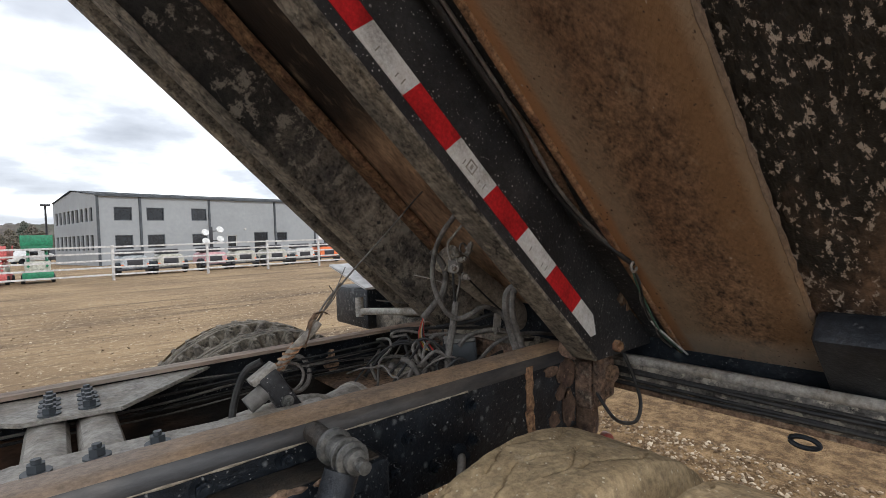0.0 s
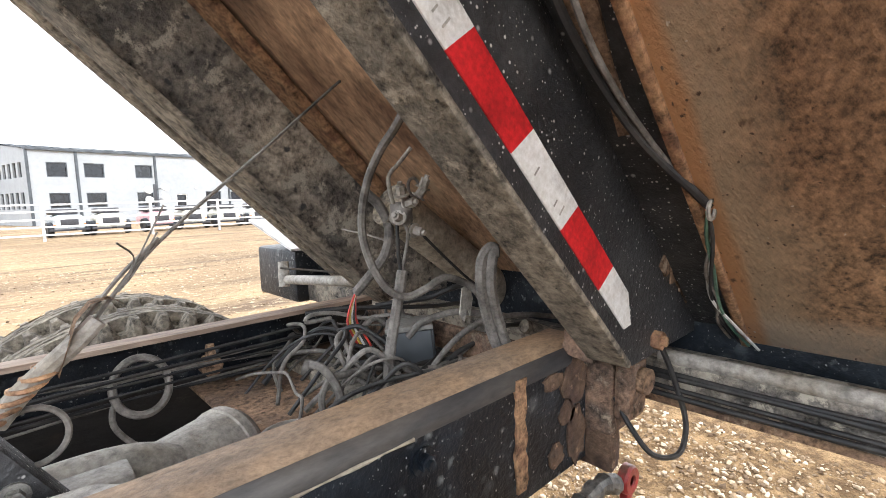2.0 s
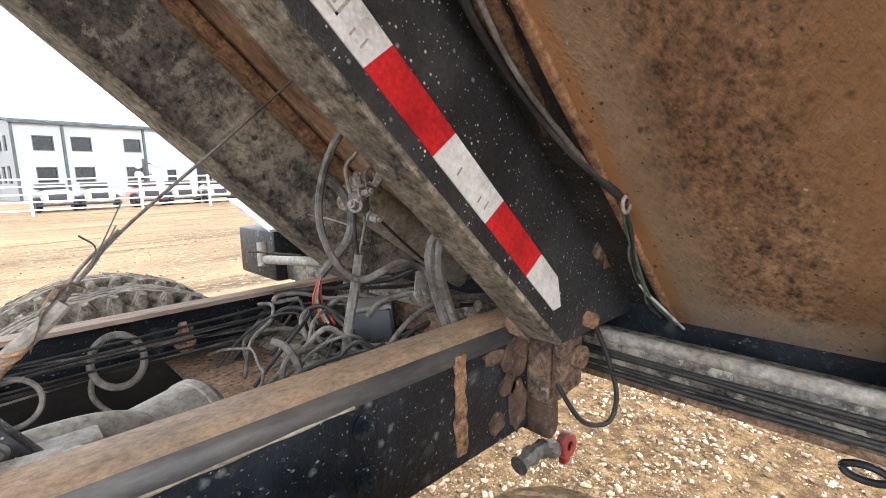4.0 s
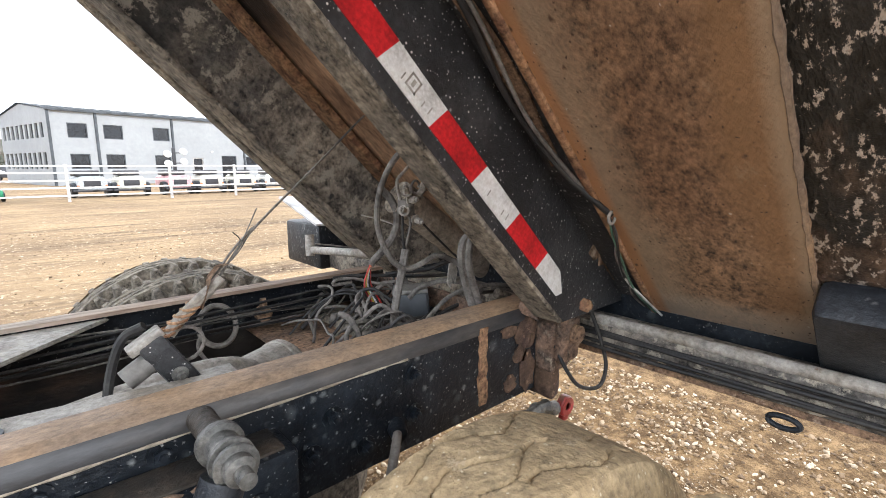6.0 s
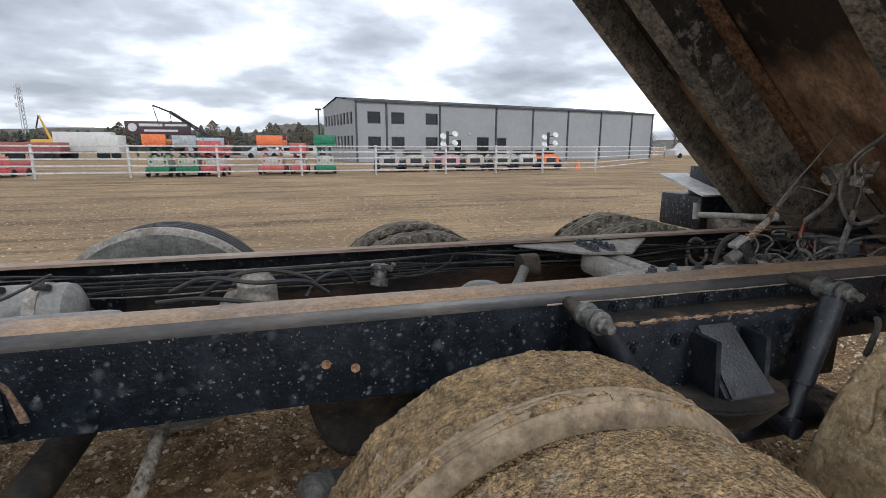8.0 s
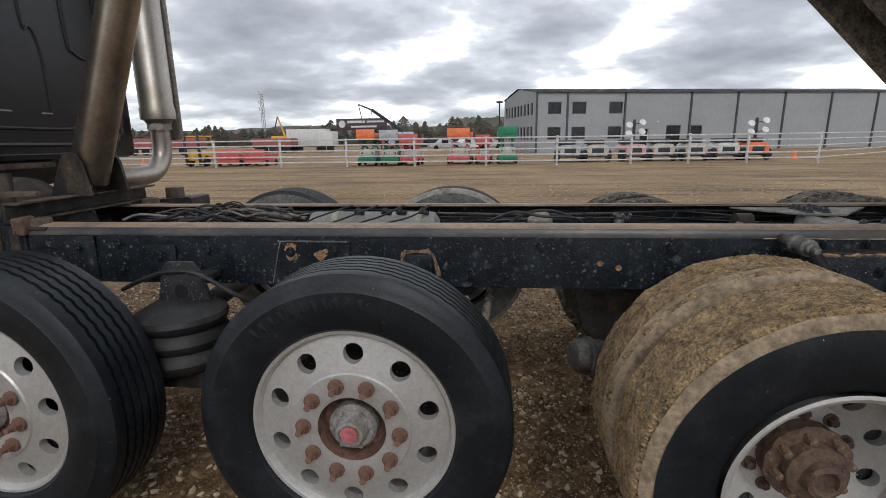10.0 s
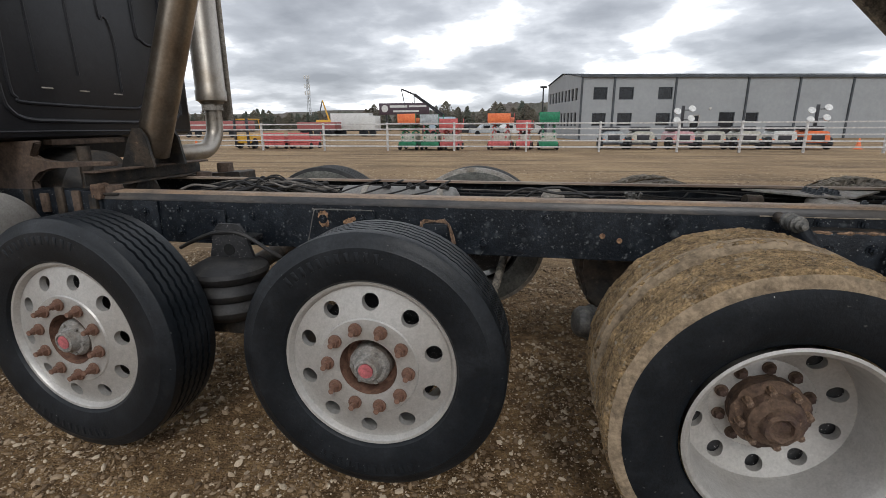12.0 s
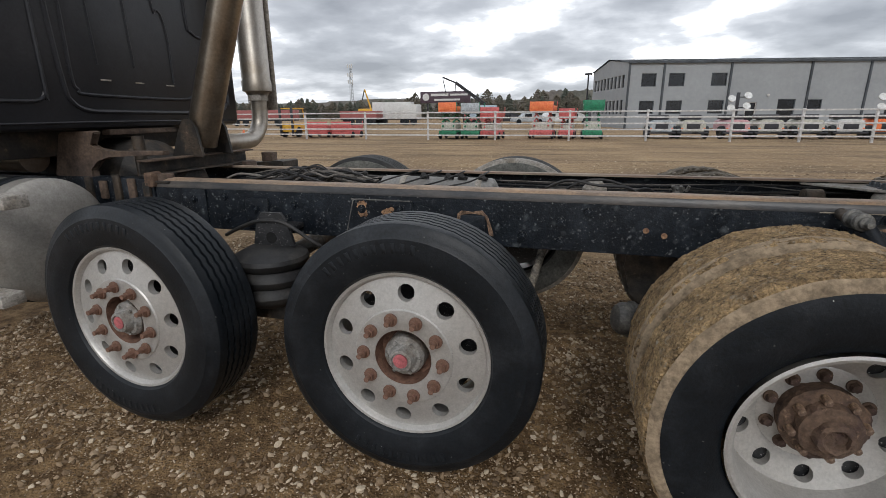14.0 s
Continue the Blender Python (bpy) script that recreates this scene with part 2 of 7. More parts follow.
M_STEEL = surface("dusty grey steel", (0.34, 0.315, 0.28), 0.65, 0.0, second=(0.22, 0.19, 0.15), scale=8, grain=80, bump=0.25, third=(0.16, 0.1, 0.06), cover=0.64)
M_TAPEW = surface("white reflective tape", (0.74, 0.72, 0.69), 0.35, second=(0.45, 0.44, 0.42), scale=9, grain=120, bump=0.05, third=(0.2, 0.18, 0.16), cover=0.68, cover_scale=30)
M_TAPER = surface("red reflective tape", (0.62, 0.022, 0.028), 0.3, second=(0.34, 0.012, 0.016), scale=9, grain=120, bump=0.05, third=(0.2, 0.1, 0.09), cover=0.7, cover_scale=30)
M_TYRE = surface("black tyre rubber", (0.006, 0.0085, 0.0115), 0.44, second=(0.017, 0.02, 0.024), amount=0.45, scale=4, grain=90, bump=0.16, spec=0.36, third=(0.05, 0.051, 0.05), cover=0.64, cover_scale=9, hard=0.2, warp=0.02,
                 dots=((60, 0.3, 0.1, (0.1, 0.1, 0.097), 0.2), (42, 0.14, 0.03, (0.5, 0.5, 0.48), 0.06)))
M_TYREMUD = surface("crumbled mud on tyre rubber", (0.39, 0.265, 0.135), 0.92, second=(0.27, 0.178, 0.088), amount=0.5, scale=7, grain=70, bump=1.0, third=(0.4, 0.31, 0.205), cover=0.58, cover_scale=16, grain_mix=0.2, warp=0.02, crumb=1.5, crumb_size=95,
                     dots=((42, 0.45, 0.3, (0.44, 0.37, 0.27), 0.2), (110, 0.42, 0.35, (0.46, 0.38, 0.27), 0.2), (80, 0.4, 0.22, (0.085, 0.055, 0.033), 0.16)))
M_TYRECLAY = surface("dried clay on tyre rubber", (0.33, 0.245, 0.14), 0.92, second=(0.26, 0.185, 0.1), amount=0.5, scale=5, grain=60, bump=0.6, third=(0.39, 0.31, 0.205), cover=0.6, cover_scale=14, grain_mix=0.12, crumb=0.35, crumb_size=70,
                     dots=((70, 0.4, 0.16, (0.18, 0.125, 0.075), 0.25), (55, 0.34, 0.2, (0.5, 0.41, 0.27), 0.15), (120, 0.38, 0.25, (0.52, 0.44, 0.31), 0.18)))
M_TYREFARMUD = surface("grey mud on tyre lugs", (0.2, 0.172, 0.132), 0.92, second=(0.1, 0.085, 0.068), amount=0.55, scale=8, grain=55, bump=0.8, third=(0.32, 0.28, 0.22), cover=0.6, cover_scale=22, grain_mix=0.22)
M_MUDBAND = surface("smooth pale dried mud", (0.3, 0.228, 0.15), 0.9, second=(0.2, 0.15, 0.098), scale=12, grain=60, bump=0.3)
M_HUBRUST = surface("flaking dark rust", (0.135, 0.085, 0.056), 0.85, second=(0.06, 0.036, 0.03), scale=14, grain=60, bump=0.9, third=(0.34, 0.22, 0.14), cover=0.6, cover_scale=24)
M_TYREFAR = surface("dusty tyre rubber", (0.018, 0.019, 0.02), 0.7, second=(0.045, 0.043, 0.04), amount=0.5, scale=5, grain=60, bump=0.5)
M_TYREDUST = surface("grey dust on a tyre sidewall", (0.15, 0.15, 0.135), 0.85, second=(0.09, 0.092, 0.085), amount=0.5, scale=6, grain=70, bump=0.2, third=(0.24, 0.22, 0.18), cover=0.62, cover_scale=14, hard=0.2)
M_ALU = surface("dull aluminium wheel", (0.5, 0.485, 0.46), 0.42, 0.45, second=(0.45, 0.43, 0.4), scale=4, grain=120, bump=0.06, grain_mix=0.035)
M_BEAM = surface("oily dirty steel", (0.022, 0.02, 0.018), 0.62, second=(0.075, 0.055, 0.038), scale=7, grain=60, bump=0.5, third=(0.2, 0.14, 0.09), cover=0.62, cover_scale=14)
M_DUSTGLINT = surface("tan road dust and seam highlight", (0.34, 0.29, 0.225), 0.85, second=(0.22, 0.18, 0.135), scale=9, grain=70, bump=0.4, third=(0.1, 0.085, 0.07), cover=0.64, cover_scale=16)
M_TANK = surface("dusty painted tank steel", (0.2, 0.19, 0.175), 0.6, second=(0.13, 0.12, 0.105), scale=6, grain=80, bump=0.15, grain_mix=0.08)
M_HOLE = surface("black opening disc", (0.01, 0.01, 0.01), 0.9)
M_RUBBER = surface("black hose rubber", (0.016, 0.016, 0.017), 0.6, second=(0.04, 0.037, 0.034), scale=9, grain=80, bump=0.1)
M_DUSTHOSE = surface("dusty grey hose", (0.185, 0.168, 0.15), 0.75, second=(0.07, 0.063, 0.055), scale=11, grain=80, bump=0.2)

M_WALL = surface("pale grey steel siding", (0.31, 0.325, 0.335), 0.6, second=(0.285, 0.3, 0.31), scale=0.2, grain=3, bump=0.02, grain_mix=0.02)
M_TRIM = surface("dark grey trim", (0.06, 0.07, 0.08), 0.5, scale=1, grain=5, bump=0.02)
M_GLASS = surface("dark window glass", (0.015, 0.017, 0.02), 0.08, scale=1, grain=3, bump=0.0)
M_WHITE = surface("white painted wood", (0.53, 0.52, 0.51), 0.6, second=(0.46, 0.44, 0.42), scale=0.7, grain=9, bump=0.05)
M_CAB = surface("dark grey cab paint", (0.02, 0.021, 0.025), 0.36, second=(0.029, 0.029, 0.033), scale=2, grain=60, bump=0.04, grain_mix=0.05, spec=0.38)
M_EXH = surface("stained stainless steel", (0.36, 0.31, 0.25), 0.32, 0.9, second=(0.2, 0.15, 0.105), scale=2, grain=60, bump=0.03, grain_mix=0.05)
M_MUF = surface("brushed stainless steel", (0.4, 0.37, 0.33), 0.42, 0.8, second=(0.27, 0.23, 0.18), scale=2, grain=90, bump=0.03, grain_mix=0.04)
M_STUD = surface("greasy stud steel", (0.1, 0.098, 0.092), 0.5, 0.3, second=(0.2, 0.19, 0.17), scale=30, grain=110, bump=0.3)
M_SHOCK = surface("black gloss paint", (0.011, 0.014, 0.019), 0.4, spec=0.45, second=(0.034, 0.038, 0.044), scale=8, grain=80, bump=0.3, warp=0.02, dots=((60, 0.35, 0.2, (0.16, 0.16, 0.155), 0.25),), third=(0.2, 0.13, 0.08), cover=0.68, cover_scale=16)
# distance haze put into the colour: needle green lightened and greyed
M_TREE = surface("hazed conifer needles", (0.075, 0.088, 0.068), 0.9, second=(0.115, 0.112, 0.092), scale=0.6, grain=3, bump=0.3)
M_BARK = surface("grey bark", (0.15, 0.13, 0.11), 0.9, scale=3, grain=20, bump=0.4)


def ground_material():
    """Darker brown gravel round the truck, straw-coloured dirt with wheel tracks across the yard."""
    m = bpy.data.materials.new("gravel and dirt yard")
    m.use_nodes = True
    t = m.node_tree
    b = t.nodes["Principled BSDF"]
    b.inputs["Roughness"].default_value = 0.95
    b.inputs["Specular IOR Level"].default_value = 0.2
    co = node(t, "ShaderNodeTexCoord")
    vec = co.outputs["Object"]
    noise_of = lambda s, d=6.0, r=0.6: node(t, "ShaderNodeTexNoise", Scale=s, Detail=d, Roughness=r)
    st = node(t, "ShaderNodeMapping"); st.inputs["Scale"].default_value = (0.12, 1.0, 1.0); st.inputs["Rotation"].default_value = (0, 0, radians(8))
    t.links.new(vec, st.inputs["Vector"])
    broad, tracks, clods, fine = noise_of(0.25), noise_of(1.1), noise_of(9.0, 8.0, 0.75), noise_of(70.0, 4.0, 0.7)
    for n_, v_ in ((broad, vec), (tracks, st.outputs[0]), (clods, vec), (fine, vec)):
        t.links.new(v_, n_.inputs["Vector"])

    def mixed(fac, lo, hi, a, b_):
        r = node(t, "ShaderNodeMapRange"); r.inputs["From Min"].default_value, r.inputs["From Max"].default_value = lo, hi
        t.links.new(fac, r.inputs["Value"])
        x = node(t, "ShaderNodeMix"); x.data_type = "RGBA"
        for key, val in (("A", a), ("B", b_)):
            if isinstance(val, tuple):
                x.inputs[key].default_value = (*val, 1)
            else:
                t.links.new(val, x.inputs[key])
        t.links.new(r.outputs[0], x.inputs["Factor"])
        return x.outputs["Result"]

    straw = mixed(broad.outputs["Fac"], 0.4, 0.65, (0.35, 0.245, 0.14), (0.2, 0.135, 0.08))
    straw = mixed(tracks.outputs["Fac"], 0.52, 0.64, straw, (0.14, 0.095, 0.06))
    streaks = noise_of(6.0, 5.0, 0.7)
    t.links.new(st.outputs[0], streaks.inputs["Vector"])
    straw = mixed(streaks.outputs["Fac"], 0.5, 0.66, straw, (0.2, 0.14, 0.085))
    straw = mixed(clods.outputs["Fac"], 0.54, 0.64, straw, (0.5, 0.39, 0.25))
    near_gravel = mixed(clods.outputs["Fac"], 0.42, 0.62, (0.115, 0.069, 0.033), (0.31, 0.2, 0.1))
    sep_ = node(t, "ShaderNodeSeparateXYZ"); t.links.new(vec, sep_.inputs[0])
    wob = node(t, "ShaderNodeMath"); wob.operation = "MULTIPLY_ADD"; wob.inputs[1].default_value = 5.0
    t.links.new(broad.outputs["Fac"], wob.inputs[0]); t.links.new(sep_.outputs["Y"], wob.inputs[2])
    col = mixed(wob.outputs[0], 3.5, 6.0, near_gravel, straw)
    gm = node(t, "ShaderNodeMix"); gm.data_type = "RGBA"; gm.blend_type = "OVERLAY"; gm.inputs["Factor"].default_value = 0.7
    t.links.new(col, gm.inputs["A"]); t.links.new(fine.outputs["Fac"], gm.inputs["B"])
    t.links.new(gm.outputs["Result"], b.inputs["Base Color"])
    grit = node(t, "ShaderNodeTexVoronoi", Scale=75.0)
    t.links.new(vec, grit.inputs["Vector"])
    rough_h = node(t, "ShaderNodeMath"); rough_h.operation = "MULTIPLY_ADD"; rough_h.inputs[1].default_value = -0.3
    t.links.new(grit.outputs["Distance"], rough_h.inputs[0]); t.links.new(clods.outputs["Fac"], rough_h.inputs[2])
    bp = node(t, "ShaderNodeBump", Strength=0.9, Distance=0.04)
    t.links.new(rough_h.outputs[0], bp.inputs["Height"]); t.links.new(bp.outputs[0], b.inputs["Normal"])
    return m


M_GROUND = ground_material()


# ---- mesh helpers ----
def bm_box(bm, size, m=None, bevel=0.0):
    m = m or Matrix()
    r = bmesh.ops.create_cube(bm, size=1.0)
    bmesh.ops.scale(bm, vec=size, verts=r["verts"])
    if bevel:
        edges = list({e for v in r["verts"] for e in v.link_edges})
        r2 = bmesh.ops.bevel(bm, geom=edges, offset=bevel, segments=2, affect="EDGES", profile=0.5)
        vs = list({v for f in r2["faces"] for v in f.verts} | {v for v in r["verts"] if v.is_valid})
    else:
        vs = r["verts"]
    bmesh.ops.transform(bm, matrix=m, verts=vs)
    return bm


def span(bm, a, b, bevel=0.0):
    """A box between two opposite corners."""
    a, b = Vector(a), Vector(b)
    d = b - a
    return bm_box(bm, [abs(c) for c in d], Matrix.Translation((a + b) / 2), bevel)


def bm_cyl(bm, a, b, r1, r2=None, seg=16, cap=True):
    a, b = Vector(a), Vector(b)
    d = b - a
    m = Matrix.Translation((a + b) / 2) @ d.to_track_quat("Z", "Y").to_matrix().to_4x4()
    bmesh.ops.create_cone(bm, cap_ends=cap, segments=seg, radius1=r1, radius2=r1 if r2 is None else r2, depth=d.length, matrix=m)
    return bm


def bm_lathe(bm, profile, seg=48, m=None, closed=False):
    """Turns (radius, along) pairs round the y axis."""
    m = m or Matrix()
    rings = []
    for r, h in profile:
        rings.append([bm.verts.new(m @ Vector((r * math.cos(2 * math.pi * k / seg), h, r * math.sin(2 * math.pi * k / seg)))) for k in range(seg)])
    pairs = list(zip(rings, rings[1:])) + ([(rings[-1], rings[0])] if closed else [])
    for p, q in pairs:
        for k in range(seg):
            bm.faces.new((p[k], p[(k + 1) % seg], q[(k + 1) % seg], q[k]))
    return bm


def smooth_path(points, steps=6):
    pts = [Vector(p) for p in points]
    if len(pts) < 3:
        return pts
    ext = [pts[0] * 2 - pts[1]] + pts + [pts[-1] * 2 - pts[-2]]
    out = []
    for i in range(1, len(ext) - 2):
        p0, p1, p2, p3 = ext[i - 1:i + 3]
        for k in range(steps):
            s = k / steps
            out.append(0.5 * ((2 * p1) + (p2 - p0) * s + (2 * p0 - 5 * p1 + 4 * p2 - p3) * s * s + (3 * p1 - p0 - 3 * p2 + p3) * s ** 3))
    return out + [pts[-1]]


def bm_tube(bm, points, radius, seg=8, steps=6):
    pts = smooth_path(points, steps)
    rings, side = [], None
    for i, p in enumerate(pts):
        d = (pts[min(i + 1, len(pts) - 1)] - pts[max(i - 1, 0)]).normalized()
        if side is None:
            side = d.orthogonal().normalized()
        side = (side - d * side.dot(d)).normalized()
        up = d.cross(side)
        rr = radius(i / (len(pts) - 1)) if callable(radius) else radius
        rings.append([bm.verts.new(p + (side * math.cos(2 * math.pi * k / seg) + up * math.sin(2 * math.pi * k / seg)) * rr) for k in range(seg)])
    for p, q in zip(rings, rings[1:]):
        for k in range(seg):
            bm.faces.new((p[k], p[(k + 1) % seg], q[(k + 1) % seg], q[k]))
    bm.faces.new(rings[0][::-1]); bm.faces.new(rings[-1])
    return bm


def bm_prism(bm, outline, depth, m=None):
    """An outline in x, z pushed along y from 0 to depth."""
    m = m or Matrix()
    a = [bm.verts.new(m @ Vector((x, 0, z))) for x, z in outline]
    b = [bm.verts.new(m @ Vector((x, depth, z))) for x, z in outline]
    bm.faces.new(a); bm.faces.new(b[::-1])
    n = len(a)
    for k in range(n):
        bm.faces.new((a[k], b[k], b[(k + 1) % n], a[(k + 1) % n]))
    return bm


def mesh_of(name, bm, material, smooth=True):
    bmesh.ops.recalc_face_normals(bm, faces=bm.faces)
    me = bpy.data.meshes.new(name)
    if smooth:
        for f in bm.faces:
            f.smooth = True
        for e in bm.edges:
            if len(e.link_faces) != 2 or e.calc_face_angle(0) > radians(32):
                e.smooth = False
    bm.to_mesh(me)
    bm.free()
    me.materials.append(material)
    return me


def part(name, bm, material=None, parent=None, label="", m=None, smooth=True):
    """Links a bmesh, or a mesh made before, as one object under its parent."""
    ob = new(name, bm if isinstance(bm, bpy.types.Mesh) else mesh_of(name, bm, material, smooth))
    if m:
        ob.matrix_basis = m
    if parent:
        ob.parent = parent
    return tagged(ob, label)


def thing(name, label, category, m=None, group="", kind=""):
    ob = new(name)
    ob.empty_display_size = 0.1
    if m:
        ob.matrix_basis = m
    return tagged(ob, label, category, group, kind)


# ---- ground ----
GROUND = -0.12


def ground_height(x, y):
    """Uneven yard near the truck: broad swells, clods and shallow ruts that run along it; level farther off."""
    near = max(0.0, 1 - max(abs(x) / 14, abs(y - 1) / 12))
    p = Vector((x, y, 0))
    ruts = 0.012 * noise.noise(Vector((x * 0.25, y * 3.4, 3))) + 0.006 * noise.noise(Vector((x * 0.6, y * 9.0, 8)))
    return GROUND + near * (0.014 * noise.noise(p * 1.1) + 0.006 * noise.noise(p * 4.3) + ruts) - 0.008


def ground():
    """One sheet to the horizon, finely divided round the truck."""
    def lines(lo, hi, step):
        inner = [lo + step * k for k in range(int((hi - lo) / step) + 1)]
        out, d = [], step
        while inner[-1] + sum(out) < 1500:
            d *= 1.35
            out.append(d)
        up = [inner[-1] + sum(out[:k + 1]) for k in range(len(out))]
        down = [inner[0] - sum(out[:k + 1]) for k in range(len(out))][::-1]
        return down + inner + up

    xs, ys = lines(-5.0, 4.5, 0.055), lines(-2.4, 4.0, 0.045)
    verts = [(x, y, ground_height(x, y)) for y in ys for x in xs]
    n = len(xs)
    faces = [(j * n + i, j * n + i + 1, (j + 1) * n + i + 1, (j + 1) * n + i) for j in range(len(ys) - 1) for i in range(n - 1)]
    me = bpy.data.meshes.new("ground")
    me.from_pydata(verts, [], faces)
    me.polygons.foreach_set("use_smooth", [True] * len(faces))
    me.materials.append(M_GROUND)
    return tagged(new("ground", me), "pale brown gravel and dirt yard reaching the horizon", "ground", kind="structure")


ground()

M_LINER = surface("rusting black liner", (0.016, 0.014, 0.013), 0.6, second=(0.2, 0.1, 0.055), amount=0.42, scale=2.4, grain=70, bump=0.4, third=(0.12, 0.1, 0.08), cover=0.62, cover_scale=12, hard=0.15, stretch=0.4)
M_HINGE = surface("crusted rust and mud", (0.2, 0.125, 0.085), 0.85, second=(0.07, 0.055, 0.045), amount=0.55, scale=11, grain=70, bump=0.9, third=(0.34, 0.27, 0.2), cover=0.58, cover_scale=22, hard=0.08, grain_mix=0.22)
# ---- the truck ----
RAIL_TOP, RAIL_FAR, RAIL_END, RAIL_H = 1.02, 0.83, 2.32, 0.28
truck = thing("dump_truck", "black dump truck with tipped body and muddy wheels", "truck", Matrix.Translation((0, 0.415, GROUND)))
INV = Matrix.Translation((0, -0.415, -GROUND))


def tpart(name, bm, material=None, label="", parent=None, m=None):
    """A part of the truck given in world places, or, with a parent, a piece in its parent's own axes."""
    if parent is None:
        return part(name, bm, material, truck, label, INV @ (m or Matrix()))
    return part(name, bm, material, parent, label, m)


def one(fn, *a, **k):
    bm = bmesh.new()
    fn(bm, *a, **k)
    return bm


def hex_bolt(bm, p, axis, r=0.014, h=0.012, washer=True):
    p, axis = Vector(p), Vector(axis).normalized()
    if washer:
        bm_cyl(bm, p, p + axis * 0.004, r * 1.6, seg=14)
    bm_cyl(bm, p + axis * 0.003, p + axis * (0.003 + h), r, seg=6)
    bm_cyl(bm, p + axis * (0.003 + h), p + axis * (0.011 + h), r * 0.55, seg=8)
    return bm


def rail(y_out, sign, x0, x1, top_mat):
    """A C channel: web at y_out with a rolled upper corner, flanges turned inwards."""
    w, t, r = 0.095, 0.012, 0.044
    bm = bmesh.new()
    outline = []
    for k in range(7):
        a = math.pi / 2 * k / 6
        outline.append((y_out + sign * (r - r * math.cos(a)), RAIL_TOP - r + r * math.sin(a)))
    web_o = [(y_out, RAIL_TOP - RAIL_H)] + outline[:4]
    inner = [(y + sign * t * 0.9, z - t * 0.4) for y, z in web_o[::-1]]
    sec = web_o + inner + [(y_out + sign * w, RAIL_TOP - RAIL_H + t), (y_out + sign * w, RAIL_TOP - RAIL_H)]
    n = 24

    def sweep(bm, sec):
        rings = []
        for k in range(n + 1):
            x = x0 + (x1 - x0) * k / n
            rings.append([bm.verts.new((x, y, z)) for y, z in sec])
        for p, q in zip(rings, rings[1:]):
            for k in range(len(sec)):
                bm.faces.new((p[k], p[(k + 1) % len(sec)], q[(k + 1) % len(sec)], q[k]))
        bm.faces.new(rings[0]); bm.faces.new(rings[-1][::-1])

    sweep(bm, sec)
    web = tpart("frame_rail", bm, M_FRAME, "black painted steel frame rail with dust spots")
    bm = bmesh.new()
    up = outline[3:]
    sweep(bm, up + [(y_out + sign * w, RAIL_TOP), (y_out + sign * w, RAIL_TOP - t)] + [(y + sign * 0.004, z - t) for y, z in up[::-1]])
    tpart("top_flange", bm, top_mat, "worn rusty top flange", web)
    # satin strip round the lower half of the corner
    arc = lambda rr: [(y_out + sign * (r - rr * math.cos(radians(d))), RAIL_TOP - r + rr * math.sin(radians(d))) for d in (0, 15, 30, 44)]
    bm = bmesh.new()
    sweep(bm, [(y_out - sign * 0.003, RAIL_TOP - r - 0.004)] + arc(r + 0.003) + arc(r - 0.002)[::-1] + [(y_out + sign * 0.002, RAIL_TOP - r - 0.004)])
    tpart("corner_strip", bm, M_CORNER, "worn grey-black corner of the rail", web)
    return web


near_rail = rail(0.0, 1, -2.98, RAIL_END, M_RAILTOP)
rail(RAIL_FAR, -1, -4.2, RAIL_END, M_FARTOP)
tpart("rail_liner", one(span, (-1.0, RAIL_FAR - 0.022, RAIL_TOP - RAIL_H - 0.02), (RAIL_END, RAIL_FAR - 0.0125, 0.88)), M_LINER, "black inner liner of the frame rail, rusting brown")

# bolt heads, plates and weld line on the outer web
bolt_me = mesh_of("bolt", hex_bolt(bmesh.new(), (0, 0, 0), (0, -1, 0), 0.015, 0.012), M_FRAME)
for x, z in [(0.05, 0.93), (0.05, 0.82), (0.33, 0.9), (0.33, 0.8), (0.661, 0.948), (0.83, 0.948), (1.0, 0.947), (1.142, 0.948), (1.304, 0.95), (1.57, 0.83), (1.62, 0.9), (1.7, 0.8),
             (1.84, 0.93), (1.84, 0.83), (-0.62, 0.88), (-0.62, 0.78), (-0.8, 0.8), (-0.5, 0.93), (-2.05, 0.9), (-2.1, 0.82), (-2.5, 0.93), (-2.5, 0.8)]:
    tpart("bolt", bolt_me, None, "", near_rail, Matrix.Translation((x, 0, z)))
for x, z in [(-0.161, 0.837), (-0.24, 0.857)]:
    tpart("bolt", one(bm_cyl, (x, 0, z), (x, -0.005, z), 0.013, seg=14), M_RUSTLIGHT, "pink rusted bolt end", near_rail)
# the suspension bracket stands out from the web; dirt lies along its upper edge
bracket = tpart("suspension_bracket", one(span, (0.5, -0.1, 0.66), (1.5, -0.001, 0.927), 0.01), M_FRAME, "black suspension bracket bolted to the frame rail")
bm = bmesh.new()
bm_tube(bm, [(0.52 + 0.08 * k, -0.094 + 0.003 * math.sin(k * 3.1), 0.925 + 0.003 * math.sin(k * 2.3)) for k in range(12)], lambda s: 0.006 + 0.0025 * math.sin(s * 61) + 0.002 * math.sin(s * 137), 6, 10)
tpart("dirt_ledge", bm, M_RUST, "dried mud along the bracket's edge", bracket)
bm = bmesh.new(); span(bm, (0.52, -0.088, 0.924), (1.48, -0.004, 0.932), 0.003)
tpart("dirt_layer", bm, M_BEAM, "dirt lying on the bracket", bracket)
for x, z in [(0.66, 0.85), (0.72, 0.76), (0.82, 0.86), (1.12, 0.86), (1.17, 0.77), (1.25, 0.86), (1.31, 0.78), (1.42, 0.85)]:
    tpart("bolt", bolt_me, None, "", bracket, Matrix.Translation((x, -0.1, z)))
rg = random.Random(6)
